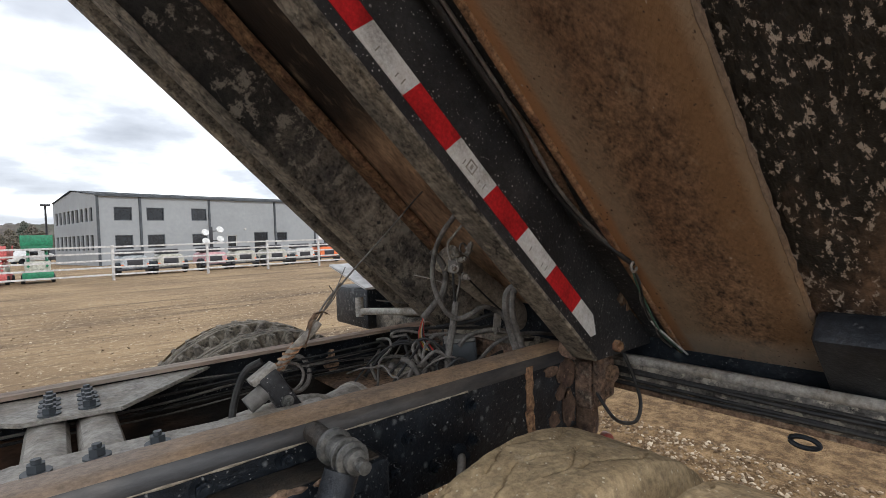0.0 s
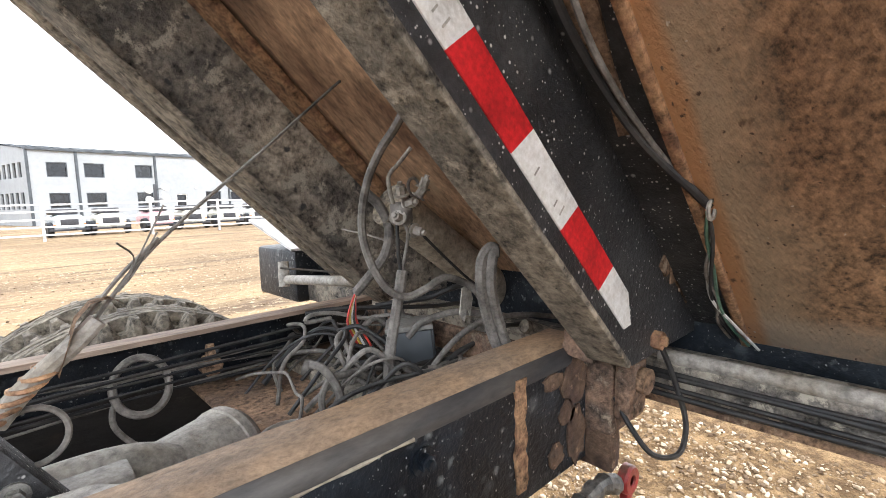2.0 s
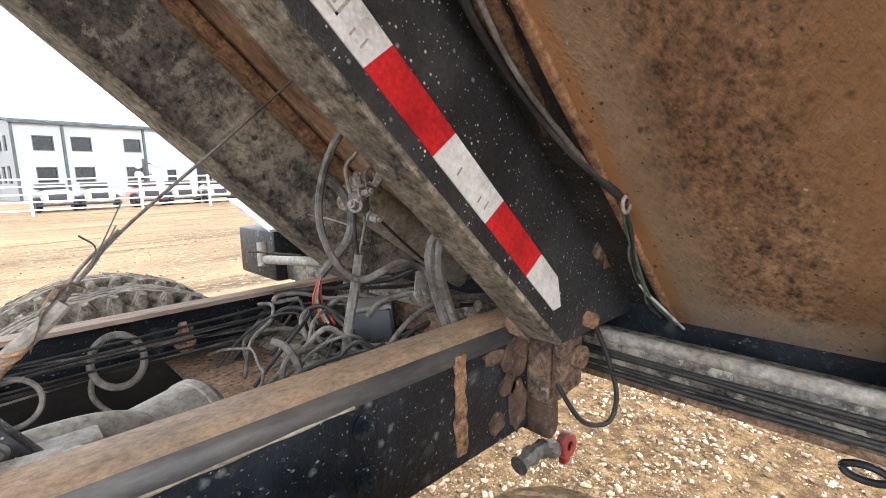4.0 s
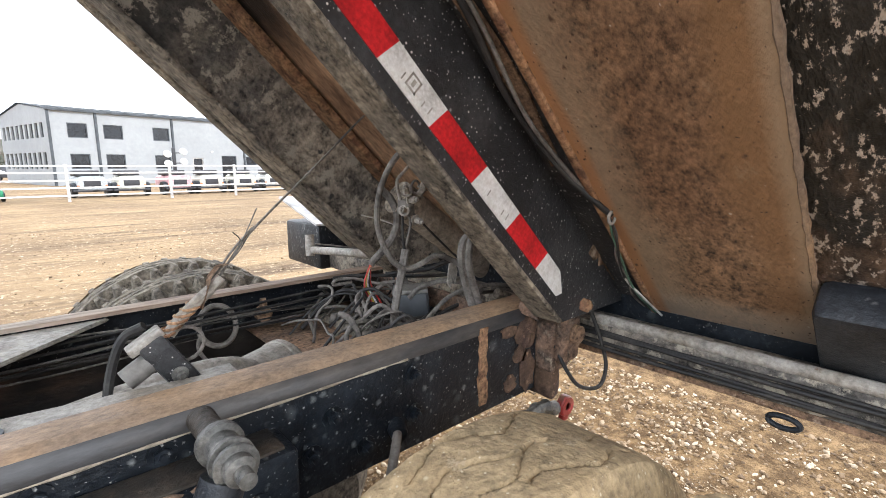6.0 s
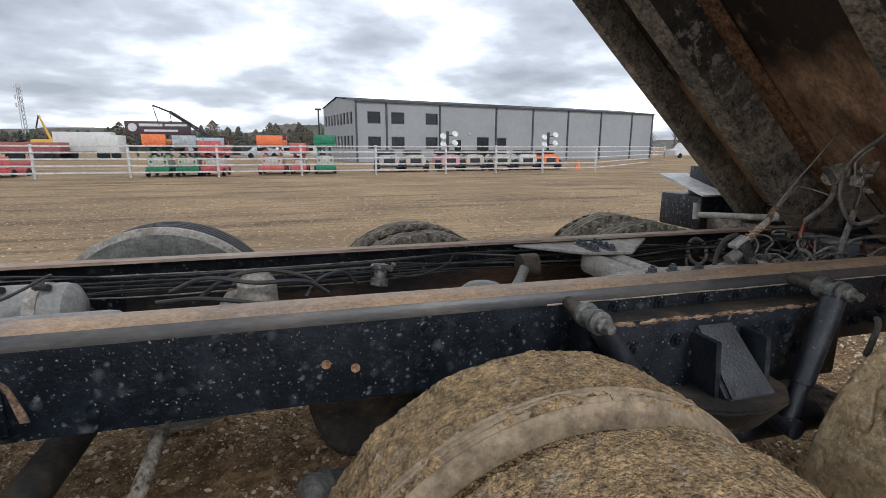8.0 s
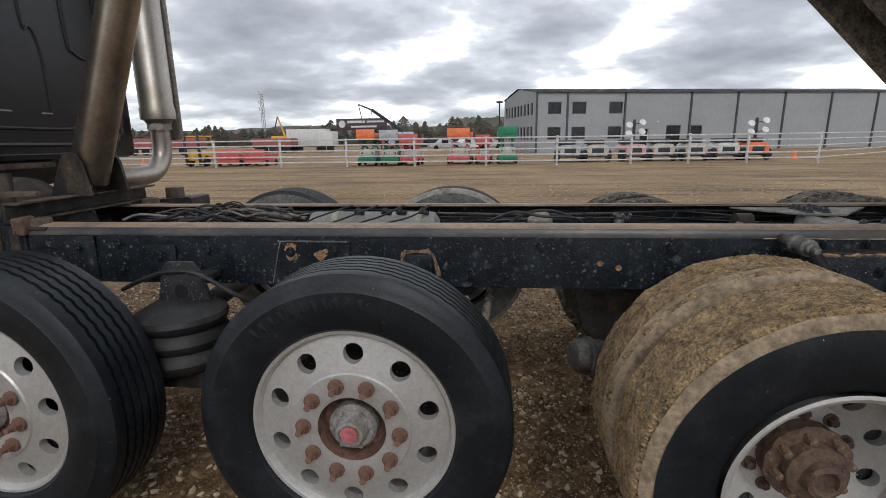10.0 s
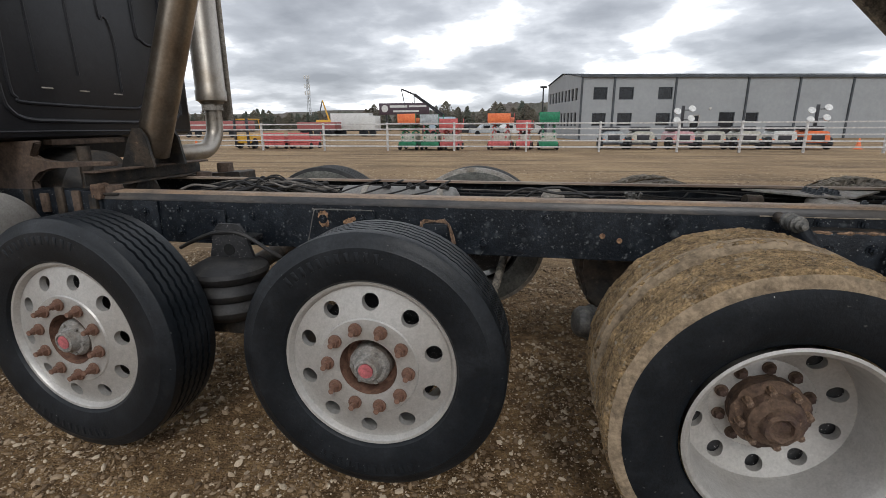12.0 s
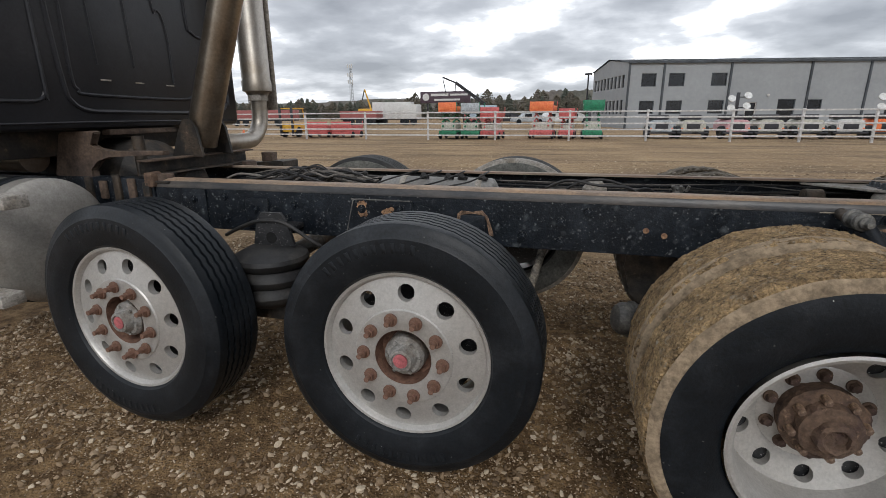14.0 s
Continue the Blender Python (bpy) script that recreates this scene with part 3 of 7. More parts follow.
left = [(2.066 + rg.uniform(-0.006, 0.005), 0.765 + 0.225 * k / 11) for k in range(12)]
right = [(2.096 + rg.uniform(-0.007, 0.008), 0.99 - 0.225 * k / 11) for k in range(12)]
tpart("rust_strip", one(bm_prism, left + right, 0.006, Matrix.Translation((0, -0.005, 0))), M_RUSTLIGHT, "flaking orange rust strip", near_rail)

# brackets towards the cab
bm = one(bm_prism, [(-1.74, 0.745), (-1.36, 0.745), (-1.36, 0.94), (-1.372, 0.95), (-1.672, 0.95), (-1.688, 0.938)], 0.013, Matrix.Translation((0, -0.014, 0)))
plate = tpart("bracket_plate", bm, M_FRAME, "black bolted bracket plate with rust patches", near_rail)


def patch(cx, cz, w, h, seed, mat, y=-0.016, n=16):
    """An irregular flake lying on the web."""
    rng = random.Random(seed)
    return one(bm_prism, [(cx + w * math.cos(2 * math.pi * k / n) * rng.uniform(0.7, 1.1), cz + h * math.sin(2 * math.pi * k / n) * rng.uniform(0.7, 1.1)) for k in range(n)], 0.004, Matrix.Translation((0, y, 0)))


for cx, cz, w, h, sd in [(2.27, 0.93, 0.05, 0.06, 11), (2.275, 0.81, 0.045, 0.07, 12), (2.19, 0.955, 0.04, 0.02, 13), (2.2, 0.79, 0.03, 0.03, 14), (2.24, 0.87, 0.03, 0.03, 15)]:
    tpart("rust_patch", patch(cx, cz, w, h, sd, M_HUBRUST, -0.004), M_HUBRUST, "mud and rust crust", near_rail)
for cx, cz, w, h, sd in [(-1.64, 0.918, 0.032, 0.03, 1), (-1.636, 0.883, 0.03, 0.03, 3), (-1.5, 0.885, 0.03, 0.026, 2), (-1.475, 0.905, 0.018, 0.013, 4)]:
    tpart("rust_patch", patch(cx, cz, w, h, sd, M_RUSTLIGHT), M_RUSTLIGHT, "orange rust patch", near_rail)
for x, z in [(-1.64, 0.9), (-1.429, 0.907), (-1.44, 0.83)]:
    tpart("bolt", bolt_me, None, "", near_rail, Matrix.Translation((x, -0.015, z)))
tpart("plate_edge", one(bm_tube, [(-1.74, -0.012, 0.75), (-1.692, -0.012, 0.932), (-1.672, -0.012, 0.949), (-1.372, -0.012, 0.949)], lambda s: 0.004 + 0.001 * math.sin(s * 90), 6, 8), M_STUD, "worn grey plate edge", near_rail)
rg = random.Random(9)
rim_in = [(-1.118, 0.79), (-1.116, 0.87), (-1.1, 0.893), (-1.05, 0.899), (-1.0, 0.895), (-0.978, 0.87), (-0.968, 0.82), (-0.962, 0.79)]
rim_out = [(x + (0.02 if x > -1.04 else -0.02) * rg.uniform(0.3, 1.3) * (abs(x + 1.04) > 0.055), z + 0.024 * rg.uniform(0.3, 1.3) * (z > 0.86)) for x, z in rim_in]
bm = bmesh.new()
for q in range(7):
    bm_prism(bm, [rim_in[q], rim_in[q + 1], rim_out[q + 1], rim_out[q]], 0.005, Matrix.Translation((0, -0.0045, 0)))
tpart("rust_rim", bm, M_RUST, "flaking rust round a bracket plate", near_rail)
tpart("bracket_plate", one(span, (-1.11, -0.01, 0.76), (-0.985, 0.0, 0.89), 0.004), M_FRAME, "", near_rail)
for x0, x1, z0, z1 in [(-2.36, -2.21, 0.76, 0.93), (-2.78, -2.62, 0.76, 0.97)]:
    tpart("bracket_plate", one(span, (x0, -0.014, z0), (x1, -0.001, z1), 0.006), M_FRAME, "", near_rail)
    tpart("bolt", bolt_me, None, "", near_rail, Matrix.Translation(((x0 + x1) / 2, -0.015, z1 - 0.06)))
def lump(a, b, seed):
    """A corroded block: a bevelled box whose skin is uneven with scale and mud."""
    bm = bmesh.new()
    span(bm, a, b, 0.014)
    bmesh.ops.subdivide_edges(bm, edges=bm.edges[:], cuts=3, use_grid_fill=True)
    for v in bm.verts:
        v.co += Vector((noise.noise(v.co * 45 + Vector((seed, 0, 0))), noise.noise(v.co * 45 + Vector((0, seed, 9))), noise.noise(v.co * 45 + Vector((4, 0, seed))))) * 0.006
    return bm


tpart("rail_bracket", lump((-3.03, -0.03, 0.97), (-2.965, 0.05, 1.06), 9), M_HUBRUST, "crumbling rusty bracket at the rail's end")


# shock absorbers


def shock(top, low, rusty):
    """A stud with ringed bushings that stands out from the rail, and the damper that hangs from it."""
    top, low = Vector(top), Vector(low)
    bm = bmesh.new()
    bm_lathe(bm, [(0.0, 0.012), (0.028, 0.012), (0.037, 0.004), (0.037, -0.01), (0.028, -0.014), (0.027, -0.034), (0.029, -0.052), (0.035, -0.054), (0.035, -0.062), (0.026, -0.064), (0.026, -0.072), (0.034, -0.074), (0.034, -0.081),
                   (0.024, -0.084), (0.024, -0.1), (0.02, -0.103), (0.013, -0.104), (0.013, -0.128), (0.0, -0.13)], 20, Matrix.Translation((top.x, -0.1, top.z)))
    tpart("mount_boss", one(bm_cyl, (top.x, 0.0, top.z), (top.x, -0.092, top.z - 0.002), 0.024, 0.022, seg=18), M_BEAM, "dirty black boss")
    tpart("shock_mount", bm, M_STUD, "worn dark mounting stud with ringed bushings")
    d = (low - top).normalized()
    a = Vector((top.x, -0.15, top.z)) + d * 0.03
    b = low
    bm = bmesh.new()
    bm_cyl(bm, a - d * 0.045, a, 0.022, seg=16)
    bm_cyl(bm, a, a + (b - a) * 0.68, 0.034, seg=24)
    bm_cyl(bm, a + (b - a) * 0.66, b, 0.027, seg=20)
    bm_cyl(bm, b + Vector((0, 0.04, 0)), b - Vector((0, 0.04, 0)), 0.032, seg=18)
    damper = tpart("shock_absorber", bm, M_SHOCK, "black shock absorber")
    side = Vector((0.03, -0.012, 0.014))
    if rusty:
        tpart("rust_edge", one(bm_tube, [a + side, a + side + (b - a) * 0.3, a + side + (b - a) * 0.66], lambda s: 0.005 + 0.002 * math.sin(s * 40), 6), M_RUST, "brown rust streak", damper)


shock((1.368, -0.1, 0.99), (1.17, -0.21, 0.58), True)
shock((0.494, -0.1, 0.971), (0.76, -0.17, 0.6), False)

# painted highlight on the seam under the rail's corner, hose out of the web
tpart("seam_highlight", one(bm_tube, [(0.42 + 0.14 * k, -0.0035, 0.973 + 0.0008 * math.sin(k * 2.1)) for k in range(11)], lambda s: 0.0024 + 0.001 * math.sin(s * 83), 6, 10), M_DUSTGLINT, "painted highlight line along the rail's seam", near_rail)
tpart("hose_fitting", one(bm_cyl, (1.785, 0.0, 0.815), (1.77, -0.035, 0.812), 0.024, 0.02, seg=12), M_SHOCK, "black hose fitting", near_rail)
tpart("drain_hose", one(bm_tube, [(1.775, -0.02, 0.815), (1.755, -0.045, 0.815), (1.738, -0.06, 0.795), (1.725, -0.062, 0.75), (1.715, -0.055, 0.68)], 0.011, 10, 5), M_DUSTHOSE, "dusty hose out of the rail", near_rail)

# suspension hanger
bm = bmesh.new()
for (x0, x1, y, z), (x2, x3, y2, z2) in (((0.875, 1.025, -0.098, 0.91), (0.915, 1.1, -0.235, 0.7)),):
    fr = [bm.verts.new(p) for p in ((x0, y, z), (x1, y, z), (x3, y2, z2), (x2, y2, z2))]
    bk = [bm.verts.new(p) for p in ((x0, y + 0.01, z - 0.06), (x1, y + 0.01, z - 0.06), (x3, y2 + 0.05, z2 - 0.02), (x2, y2 + 0.05, z2 - 0.02))]
    bm.faces.new(fr); bm.faces.new(bk[::-1])
    for k in range(4):
        bm.faces.new((fr[k], bk[k], bk[(k + 1) % 4], fr[(k + 1) % 4]))
bmesh.ops.bevel(bm, geom=bm.edges[:], offset=0.012, segments=3, affect="EDGES")
hanger = tpart("suspension_hanger", bm, M_SHOCK, "black suspension hanger with worn gloss paint")
for x0, x1 in ((0.875, 0.893), (1.06, 1.078)):
    tpart("hanger_rib", one(bm_prism, [(x0, 0.88), (x1, 0.88), (x1 + 0.02, 0.69), (x0 + 0.02, 0.69)], 0.1, Matrix.Translation((0, -0.195, 0))), M_SHOCK, "", hanger)
bm = bmesh.new()
ring = [(0.7, -0.05), (0.72, -0.16), (0.78, -0.24), (0.89, -0.285), (1.0, -0.295), (1.11, -0.27), (1.19, -0.19), (1.21, -0.05)]
lo = [bm.verts.new((0.96 + (x - 0.96) * 0.72, y * 0.75, 0.58)) for x, y in ring]; hi = [bm.verts.new((x, y, 0.7)) for x, y in ring]
bm.faces.new(lo); bm.faces.new(hi)
for k in range(8):
    bm.faces.new((lo[k], lo[(k + 1) % 8], hi[(k + 1) % 8], hi[k]))
bmesh.ops.recalc_face_normals(bm, faces=bm.faces)
bmesh.ops.bevel(bm, geom=bm.edges[:], offset=0.012, segments=2, affect="EDGES")
tpart("hanger_foot", bm, M_BEAM, "scalloped black foot with mud", hanger)
tpart("hanger_arm", one(bm_cyl, (0.5, -0.08, 0.5), (1.45, -0.08, 0.5), 0.055, seg=20), M_SHOCK, "black suspension beam")
for cx, cz, w_, h_, sd in [(0.6, 0.868, 0.028, 0.013, 21), (0.64, 0.852, 0.018, 0.012, 22), (1.0, 0.79, 0.018, 0.008, 24)]:
    tpart("rust_patch", patch(cx, cz, w_, h_, sd, M_RUST, -0.104), M_RUST, "brown rust blotch", near_rail)
tpart("hanger_web", one(span, (0.8, -0.04, 0.5), (1.25, -0.01, 0.68), 0.004), M_SHOCK)


# ---- dump body: x down its length, y across, z through its floor ----
TIP = math.atan2(0.687, 0.727)
BED = Matrix.Translation((2.175, 0, 1.204)) @ Euler((0, TIP, 0)).to_matrix().to_4x4()
U0 = -4.6
cut = lambda w: (0.204 + 0.727 * w) / 0.687
bm = bmesh.new(); span(bm, (U0, -1.2, 0.2), (0.52, 1.42, 0.215))
bed = tpart("dump_body", bm, M_FLOOR, "tipped steel dump body with a rusty muddy underside", None, BED)


def bpart(name, bm, material, label=""):
    return part(name, bm, material, bed, label)


def sill(y0, y1, yf0, yf1, low, mat, label):
    """A long sill with its end cut level and its lower flange, whose lip is rolled."""
    bm = bmesh.new()
    bm_prism(bm, [(U0, low), (cut(low), low), (cut(0.199), 0.199), (U0, 0.199)], y1 - y0, Matrix.Translation((0, y0, 0)))
    bpart("long_sill", bm, mat, label)
    bpart("lower_flange", one(span, (U0, yf0, low - 0.013), (cut(low) - 0.01, yf1, low + 0.001), 0.005), M_SILLDIRT, "mud-stained lower flange")


sill(-0.133, -0.12, -0.137, -0.045, -0.088, M_SILL, "black long sill with red and white reflective tape")
sill(0.72, 0.735, 0.66, 0.775, -0.066, M_SILLFAR, "black long sill mottled with grey-brown mud")
bpart("upper_flange", one(span, (U0, 0.64, 0.158), (0.2, 0.719, 0.186), 0.005), M_RUSTLIGHT, "orange rusty upper flange")
bpart("upper_flange", one(span, (U0, -0.119, 0.172), (0.3, -0.05, 0.186), 0.005), M_RUST, "rusty upper flange")
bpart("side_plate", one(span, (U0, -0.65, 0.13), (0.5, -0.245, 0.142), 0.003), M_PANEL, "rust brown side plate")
bpart("plate_edge", one(span, (U0, -0.252, 0.121), (0.49, -0.232, 0.147), 0.006), M_RUSTLIGHT, "orange rusty plate edge")
bpart("closing_plate", one(span, (U0, -0.24, 0.15), (0.5, -0.133, 0.16)), M_SILL, "black closing plate")
bpart("outer_plate", one(span, (U0, -1.2, 0.15), (0.5, -0.63, 0.165)), M_SPECK, "flaking black undercoated side")
bpart("plate_seam", one(bm_tube, [(U0, -0.652, 0.135), (-1.0, -0.652, 0.135), (0.5, -0.652, 0.135)], lambda s: 0.007 + 0.002 * math.sin(s * 210), 6, 40), M_RAILTOP, "rough muddy seam")
bpart("side_rail", one(span, (U0, 1.215, 0.034), (0.5, 1.29, 0.199), 0.01), M_SILLDIRT, "muddy brown side rail")
bpart("rear_post", one(span, (0.16, -0.98, 0.05), (0.5, -0.66, 0.149), 0.02), M_SHOCK, "flaking black rear corner post")
bpart("side_wall", one(span, (U0, 1.38, 0.216), (0.5, 1.42, 1.4), 0.006), M_SILLDIRT, "")
bpart("side_wall", one(span, (U0, -1.2, 0.216), (0.5, -1.16, 1.4), 0.006), M_SPECK, "")
for k in range(14):
    x0 = -k * 0.16
    strip = [(x0 - 0.16 - 0.011, -0.057), (x0 - 0.011, -0.057), (x0, 0.002), (x0 - 0.16, 0.002)]
    bpart("tape_strip", one(bm_prism, strip, 0.0026, Matrix.Translation((0, -0.1356, 0))), M_TAPER if k % 2 == 0 else M_TAPEW, "red tape strip" if k % 2 == 0 else "white tape strip")
bm = bmesh.new(); bm_prism(bm, [(-0.011, -0.057), (0.118, -0.057), (0.135, -0.036), (0.082, 0.002), (0.0, 0.002)], 0.0026, Matrix.Translation((0, -0.1356, 0)))
bpart("tape_strip", bm, M_TAPEW, "white tape strip")
# print on the white strips: unreadable, so plain bars
for k in (1, 3, 5):
    for j, (dx, w) in enumerate([(0.03, 0.02), (0.05, 0.014), (0.115, 0.018)]):
        bpart("print_bar", one(span, (-k * 0.16 - dx - 0.0015, -0.1362, -0.045 + w * 0.1), (-k * 0.16 - dx + 0.0015, -0.1354, -0.045 + w)), M_STEEL, "")
for a, b in (((-0.585, -0.042), (-0.581, -0.012)), ((-0.559, -0.042), (-0.555, -0.012)), ((-0.585, -0.016), (-0.555, -0.012)), ((-0.585, -0.042), (-0.555, -0.038)), ((-0.574, -0.034), (-0.566, -0.02))):
    bpart("print_bar", one(span, (a[0], -0.1362, a[1]), (b[0], -0.1354, b[1])), M_STEEL, "")
# rust flake where the sill meets the plate
for (a, b, w0, w1, sd) in [(-1.9, -1.5, 0.115, 0.15, 8), (0.16, 0.34, 0.12, 0.15, 9)]:
    rng = random.Random(sd)
    n = 10
    lowr = [(a + (b - a) * k / n, w0 + rng.uniform(-0.015, 0.015) + 0.05 * (k / n)) for k in range(n + 1)]
    highr = [(a + (b - a) * k / n, w1 + rng.uniform(-0.006, 0.006)) for k in range(n, -1, -1)]
    bpart("rust_flake", one(bm_prism, lowr + highr, 0.004, Matrix.Translation((0, -0.1375, 0))), M_RUST, "flaking brown rust")
bm = bmesh.new()
fl = [(-0.62, -0.15), (-0.5, -0.158), (-0.402, -0.16), (-0.33, -0.166), (-0.226, -0.163), (-0.17, -0.155), (-0.172, -0.175), (-0.211, -0.188), (-0.3, -0.192), (-0.389, -0.205), (-0.52, -0.2), (-0.62, -0.19)]
lo = [bm.verts.new((x, y, 0.143)) for x, y in fl]; hi = [bm.verts.new((x, y, 0.149)) for x, y in fl]
bm.faces.new(lo); bm.faces.new(hi)
for k in range(len(fl)):
    bm.faces.new((lo[k], lo[(k + 1) % len(fl)], hi[(k + 1) % len(fl)], hi[k]))
bpart("rust_flake", bm, M_RUST, "hanging flake of brown rust")
# cable run along the plate's edge, its ring and bare wires
bpart("edge_cable", one(bm_tube, [(U0, -0.19, 0.128), (-1.6, -0.185, 0.126), (-0.8, -0.188, 0.122), (-0.6, -0.186, 0.127), (-0.4, -0.168, 0.122), (-0.19, -0.196, 0.124), (-0.06, -0.25, 0.122), (-0.014, -0.262, 0.13)], 0.0075, 8), M_RUBBER, "black cable")
bpart("edge_cable", one(bm_tube, [(-1.1, -0.2, 0.13), (-0.6, -0.2, 0.13), (-0.35, -0.19, 0.12), (-0.16, -0.215, 0.126), (-0.03, -0.26, 0.125)], 0.005, 8), M_DUSTHOSE, "dusty cable")
bm = bmesh.new(); bm_tube(bm, [(-0.014 + 0.015 * math.cos(a), -0.268, 0.121 + 0.015 * math.sin(a)) for a in [k * 2 * math.pi / 10 for k in range(11)]], 0.004, 6)
bpart("cable_ring", bm, M_STEEL, "steel ring")
M_WIREW = surface("white wire", (0.6, 0.6, 0.57), 0.5)
M_WIREG = surface("green wire", (0.1, 0.2, 0.14), 0.5)
M_WIRER = surface("red wire", (0.5, 0.04, 0.03), 0.45)
M_WIREY = surface("yellow wire", (0.6, 0.42, 0.08), 0.45)
for j, mm in enumerate((M_WIREW, M_WIREG, M_RUBBER, M_DUSTHOSE)):
    bm = bmesh.new()
    bm_tube(bm, [(-0.012, -0.262, 0.12), (0.06, -0.252 + 0.006 * math.sin(j * 2), 0.118 + 0.005 * math.cos(j * 2)), (0.15, -0.235 + 0.008 * math.sin(j * 2 + 2), 0.114 + 0.008 * math.cos(j + 1)),
                 (0.25, -0.222 + 0.006 * math.cos(j * 3), 0.112), (0.34, -0.225 + 0.01 * (j - 1.5), 0.112), (0.44, -0.24 + 0.02 * (j - 1.5), 0.114 + 0.006 * j)], 0.0034, 6)
    bpart("loose_wire", bm, mm, "")

# rear bolster, hinge and far corner box
bol = tpart("rear_bolster", one(span, (2.46, -1.2, 0.855), (2.58, 1.9, 0.955), 0.012), M_SILLFAR, "black steel bolster across the body's rear")
tpart("pipe", one(bm_cyl, (2.475, -1.2, 0.965), (2.475, -0.1, 0.96), 0.017, seg=14), M_STEEL, "pale dusty pipe", bol)
for j in range(4):
    sag = random.Random(j + 3)
    tpart("hose", one(bm_tube, [(2.45 - 0.003 * j, -0.02 - 0.3 * k + (0.0 if k else 0.0), 0.94 - 0.013 * j - sag.uniform(0, 0.02)) for k in range(5)], 0.0055 + 0.001 * (j % 2), 8), M_RUBBER, "", bol)
tpart("rear_plate", one(span, (2.585, -1.2, 0.86), (2.6, 1.9, 1.3), 0.004), M_FRAME, "", bol)
bm = bmesh.new(); bm_tube(bm, [(2.45 + 0.0, -0.62 + 0.032 * math.cos(a), 0.835 + 0.014 * math.sin(a)) for a in [k * 2 * math.pi / 12 for k in range(13)]], 0.007, 8)
tpart("tie_ring", bm, M_FRAME, "", bol)
tpart("edge_rust", one(span, (2.457, -1.2, 0.853), (2.475, 0.0, 0.872), 0.004), M_RUST, "", bol)


M_COUPLING = surface("muddy red coupling", (0.3, 0.03, 0.03), 0.4, second=(0.2, 0.1, 0.07), scale=20, grain=60)


def gladhand():
    """A round coupling face with its lug and central port."""
    bm = bmesh.new()
    bm_lathe(bm, [(0.012, -0.012), (0.014, -0.016), (0.03, -0.016), (0.034, -0.01), (0.034, 0.008), (0.02, 0.014), (0.0, 0.014)], 20, Matrix.Translation((2.4, -0.06, 0.675)))
    span(bm, (2.385, -0.07, 0.625), (2.415, -0.05, 0.65), 0.004)
    return bm


hinge = tpart("body_hinge", lump((2.325, -0.06, 0.8), (2.42, 0.1, 0.965), 3), M_HINGE, "rusty mud-caked body hinge")
tpart("hinge_plate", lump((2.25, -0.06, 0.985), (2.42, 0.02, 1.06), 4), M_HINGE, "", hinge)
tpart("hinge_ear", lump((2.33, -0.1, 0.84), (2.41, -0.06, 1.02), 5), M_HINGE, "", hinge)
tpart("hinge_pin", one(bm_cyl, (2.375, -0.118, 0.93), (2.39, 0.15, 0.93), 0.028, seg=18), M_RUST, "", hinge)
tpart("hinge_bolt", hex_bolt(bmesh.new(), (2.36, -0.128, 1.03), (0, -1, 0), 0.02, 0.02), M_RUSTLIGHT, "", hinge)
tpart("hinge_step", lump((2.33, -0.06, 0.71), (2.375, 0.06, 0.86), 6), M_HUBRUST, "", hinge)
# red air coupling and its pipe fitting; neither is a lamp
tpart("air_fitting", gladhand(), M_COUPLING, "muddy red air coupling", hinge)
tpart("air_fitting", one(bm_tube, [(2.37, -0.05, 0.67), (2.3, -0.05, 0.7), (2.22, -0.05, 0.695)], lambda s: 0.02 + 0.004 * math.sin(s * 20), 10), M_STUD, "dirty pipe fitting", hinge)
tpart("drooping_hose", one(bm_tube, [(2.34, -0.06, 0.89), (2.33, -0.1, 0.84), (2.35, -0.14, 0.785), (2.41, -0.17, 0.775), (2.445, -0.17, 0.83), (2.44, -0.15, 0.91), (2.42, -0.13, 0.985), (2.41, -0.12, 1.01)], 0.006, 8), M_RUBBER, "black drooping hose", hinge)
box = tpart("corner_box", one(span, (2.4, 1.55, 0.85), (2.62, 1.98, 1.1), 0.02), M_FRAME, "black rear corner box with a pale torn flap")
bm = bmesh.new(); span(bm, (2.37, 1.5, 1.1), (2.63, 1.99, 1.112)); bmesh.ops.rotate(bm, cent=(2.5, 1.99, 1.1), matrix=Euler((radians(15), 0, 0)).to_matrix(), verts=bm.verts); bmesh.ops.translate(bm, vec=(0, 0, 0.13), verts=bm.verts)
tpart("flap", bm, M_WHITE, "pale flap", box)
tpart("link_rod", one(bm_cyl, (2.33, 1.5, 0.98), (2.3, 0.85, 1.05), 0.02, seg=12), M_STEEL, "dusty link rod", box)
tpart("link_knob", one(bm_cyl, (2.32, 1.5, 0.95), (2.33, 1.52, 1.06), 0.024, seg=12), M_STEEL, "", box)

# ---- between the rails ----
bm = bmesh.new()
pl = [(0.62, 0.742), (1.33, 0.742), (1.06, 0.47), (0.86, 0.5)]


def slab(outline, z0, z1, bevel=0.0):
    bm = bmesh.new()
    lo = [bm.verts.new((x, y, z0)) for x, y in outline]
    hi = [bm.verts.new((x, y, z1)) for x, y in outline]
    bm.faces.new(lo); bm.faces.new(hi)
    for k in range(len(outline)):
        j = (k + 1) % len(outline)
        bm.faces.new((lo[k], lo[j], hi[j], hi[k]))
    bmesh.ops.recalc_face_normals(bm, faces=bm.faces)
    if bevel:
        bmesh.ops.bevel(bm, geom=bm.edges[:], offset=bevel, segments=2, affect="EDGES")
    return bm


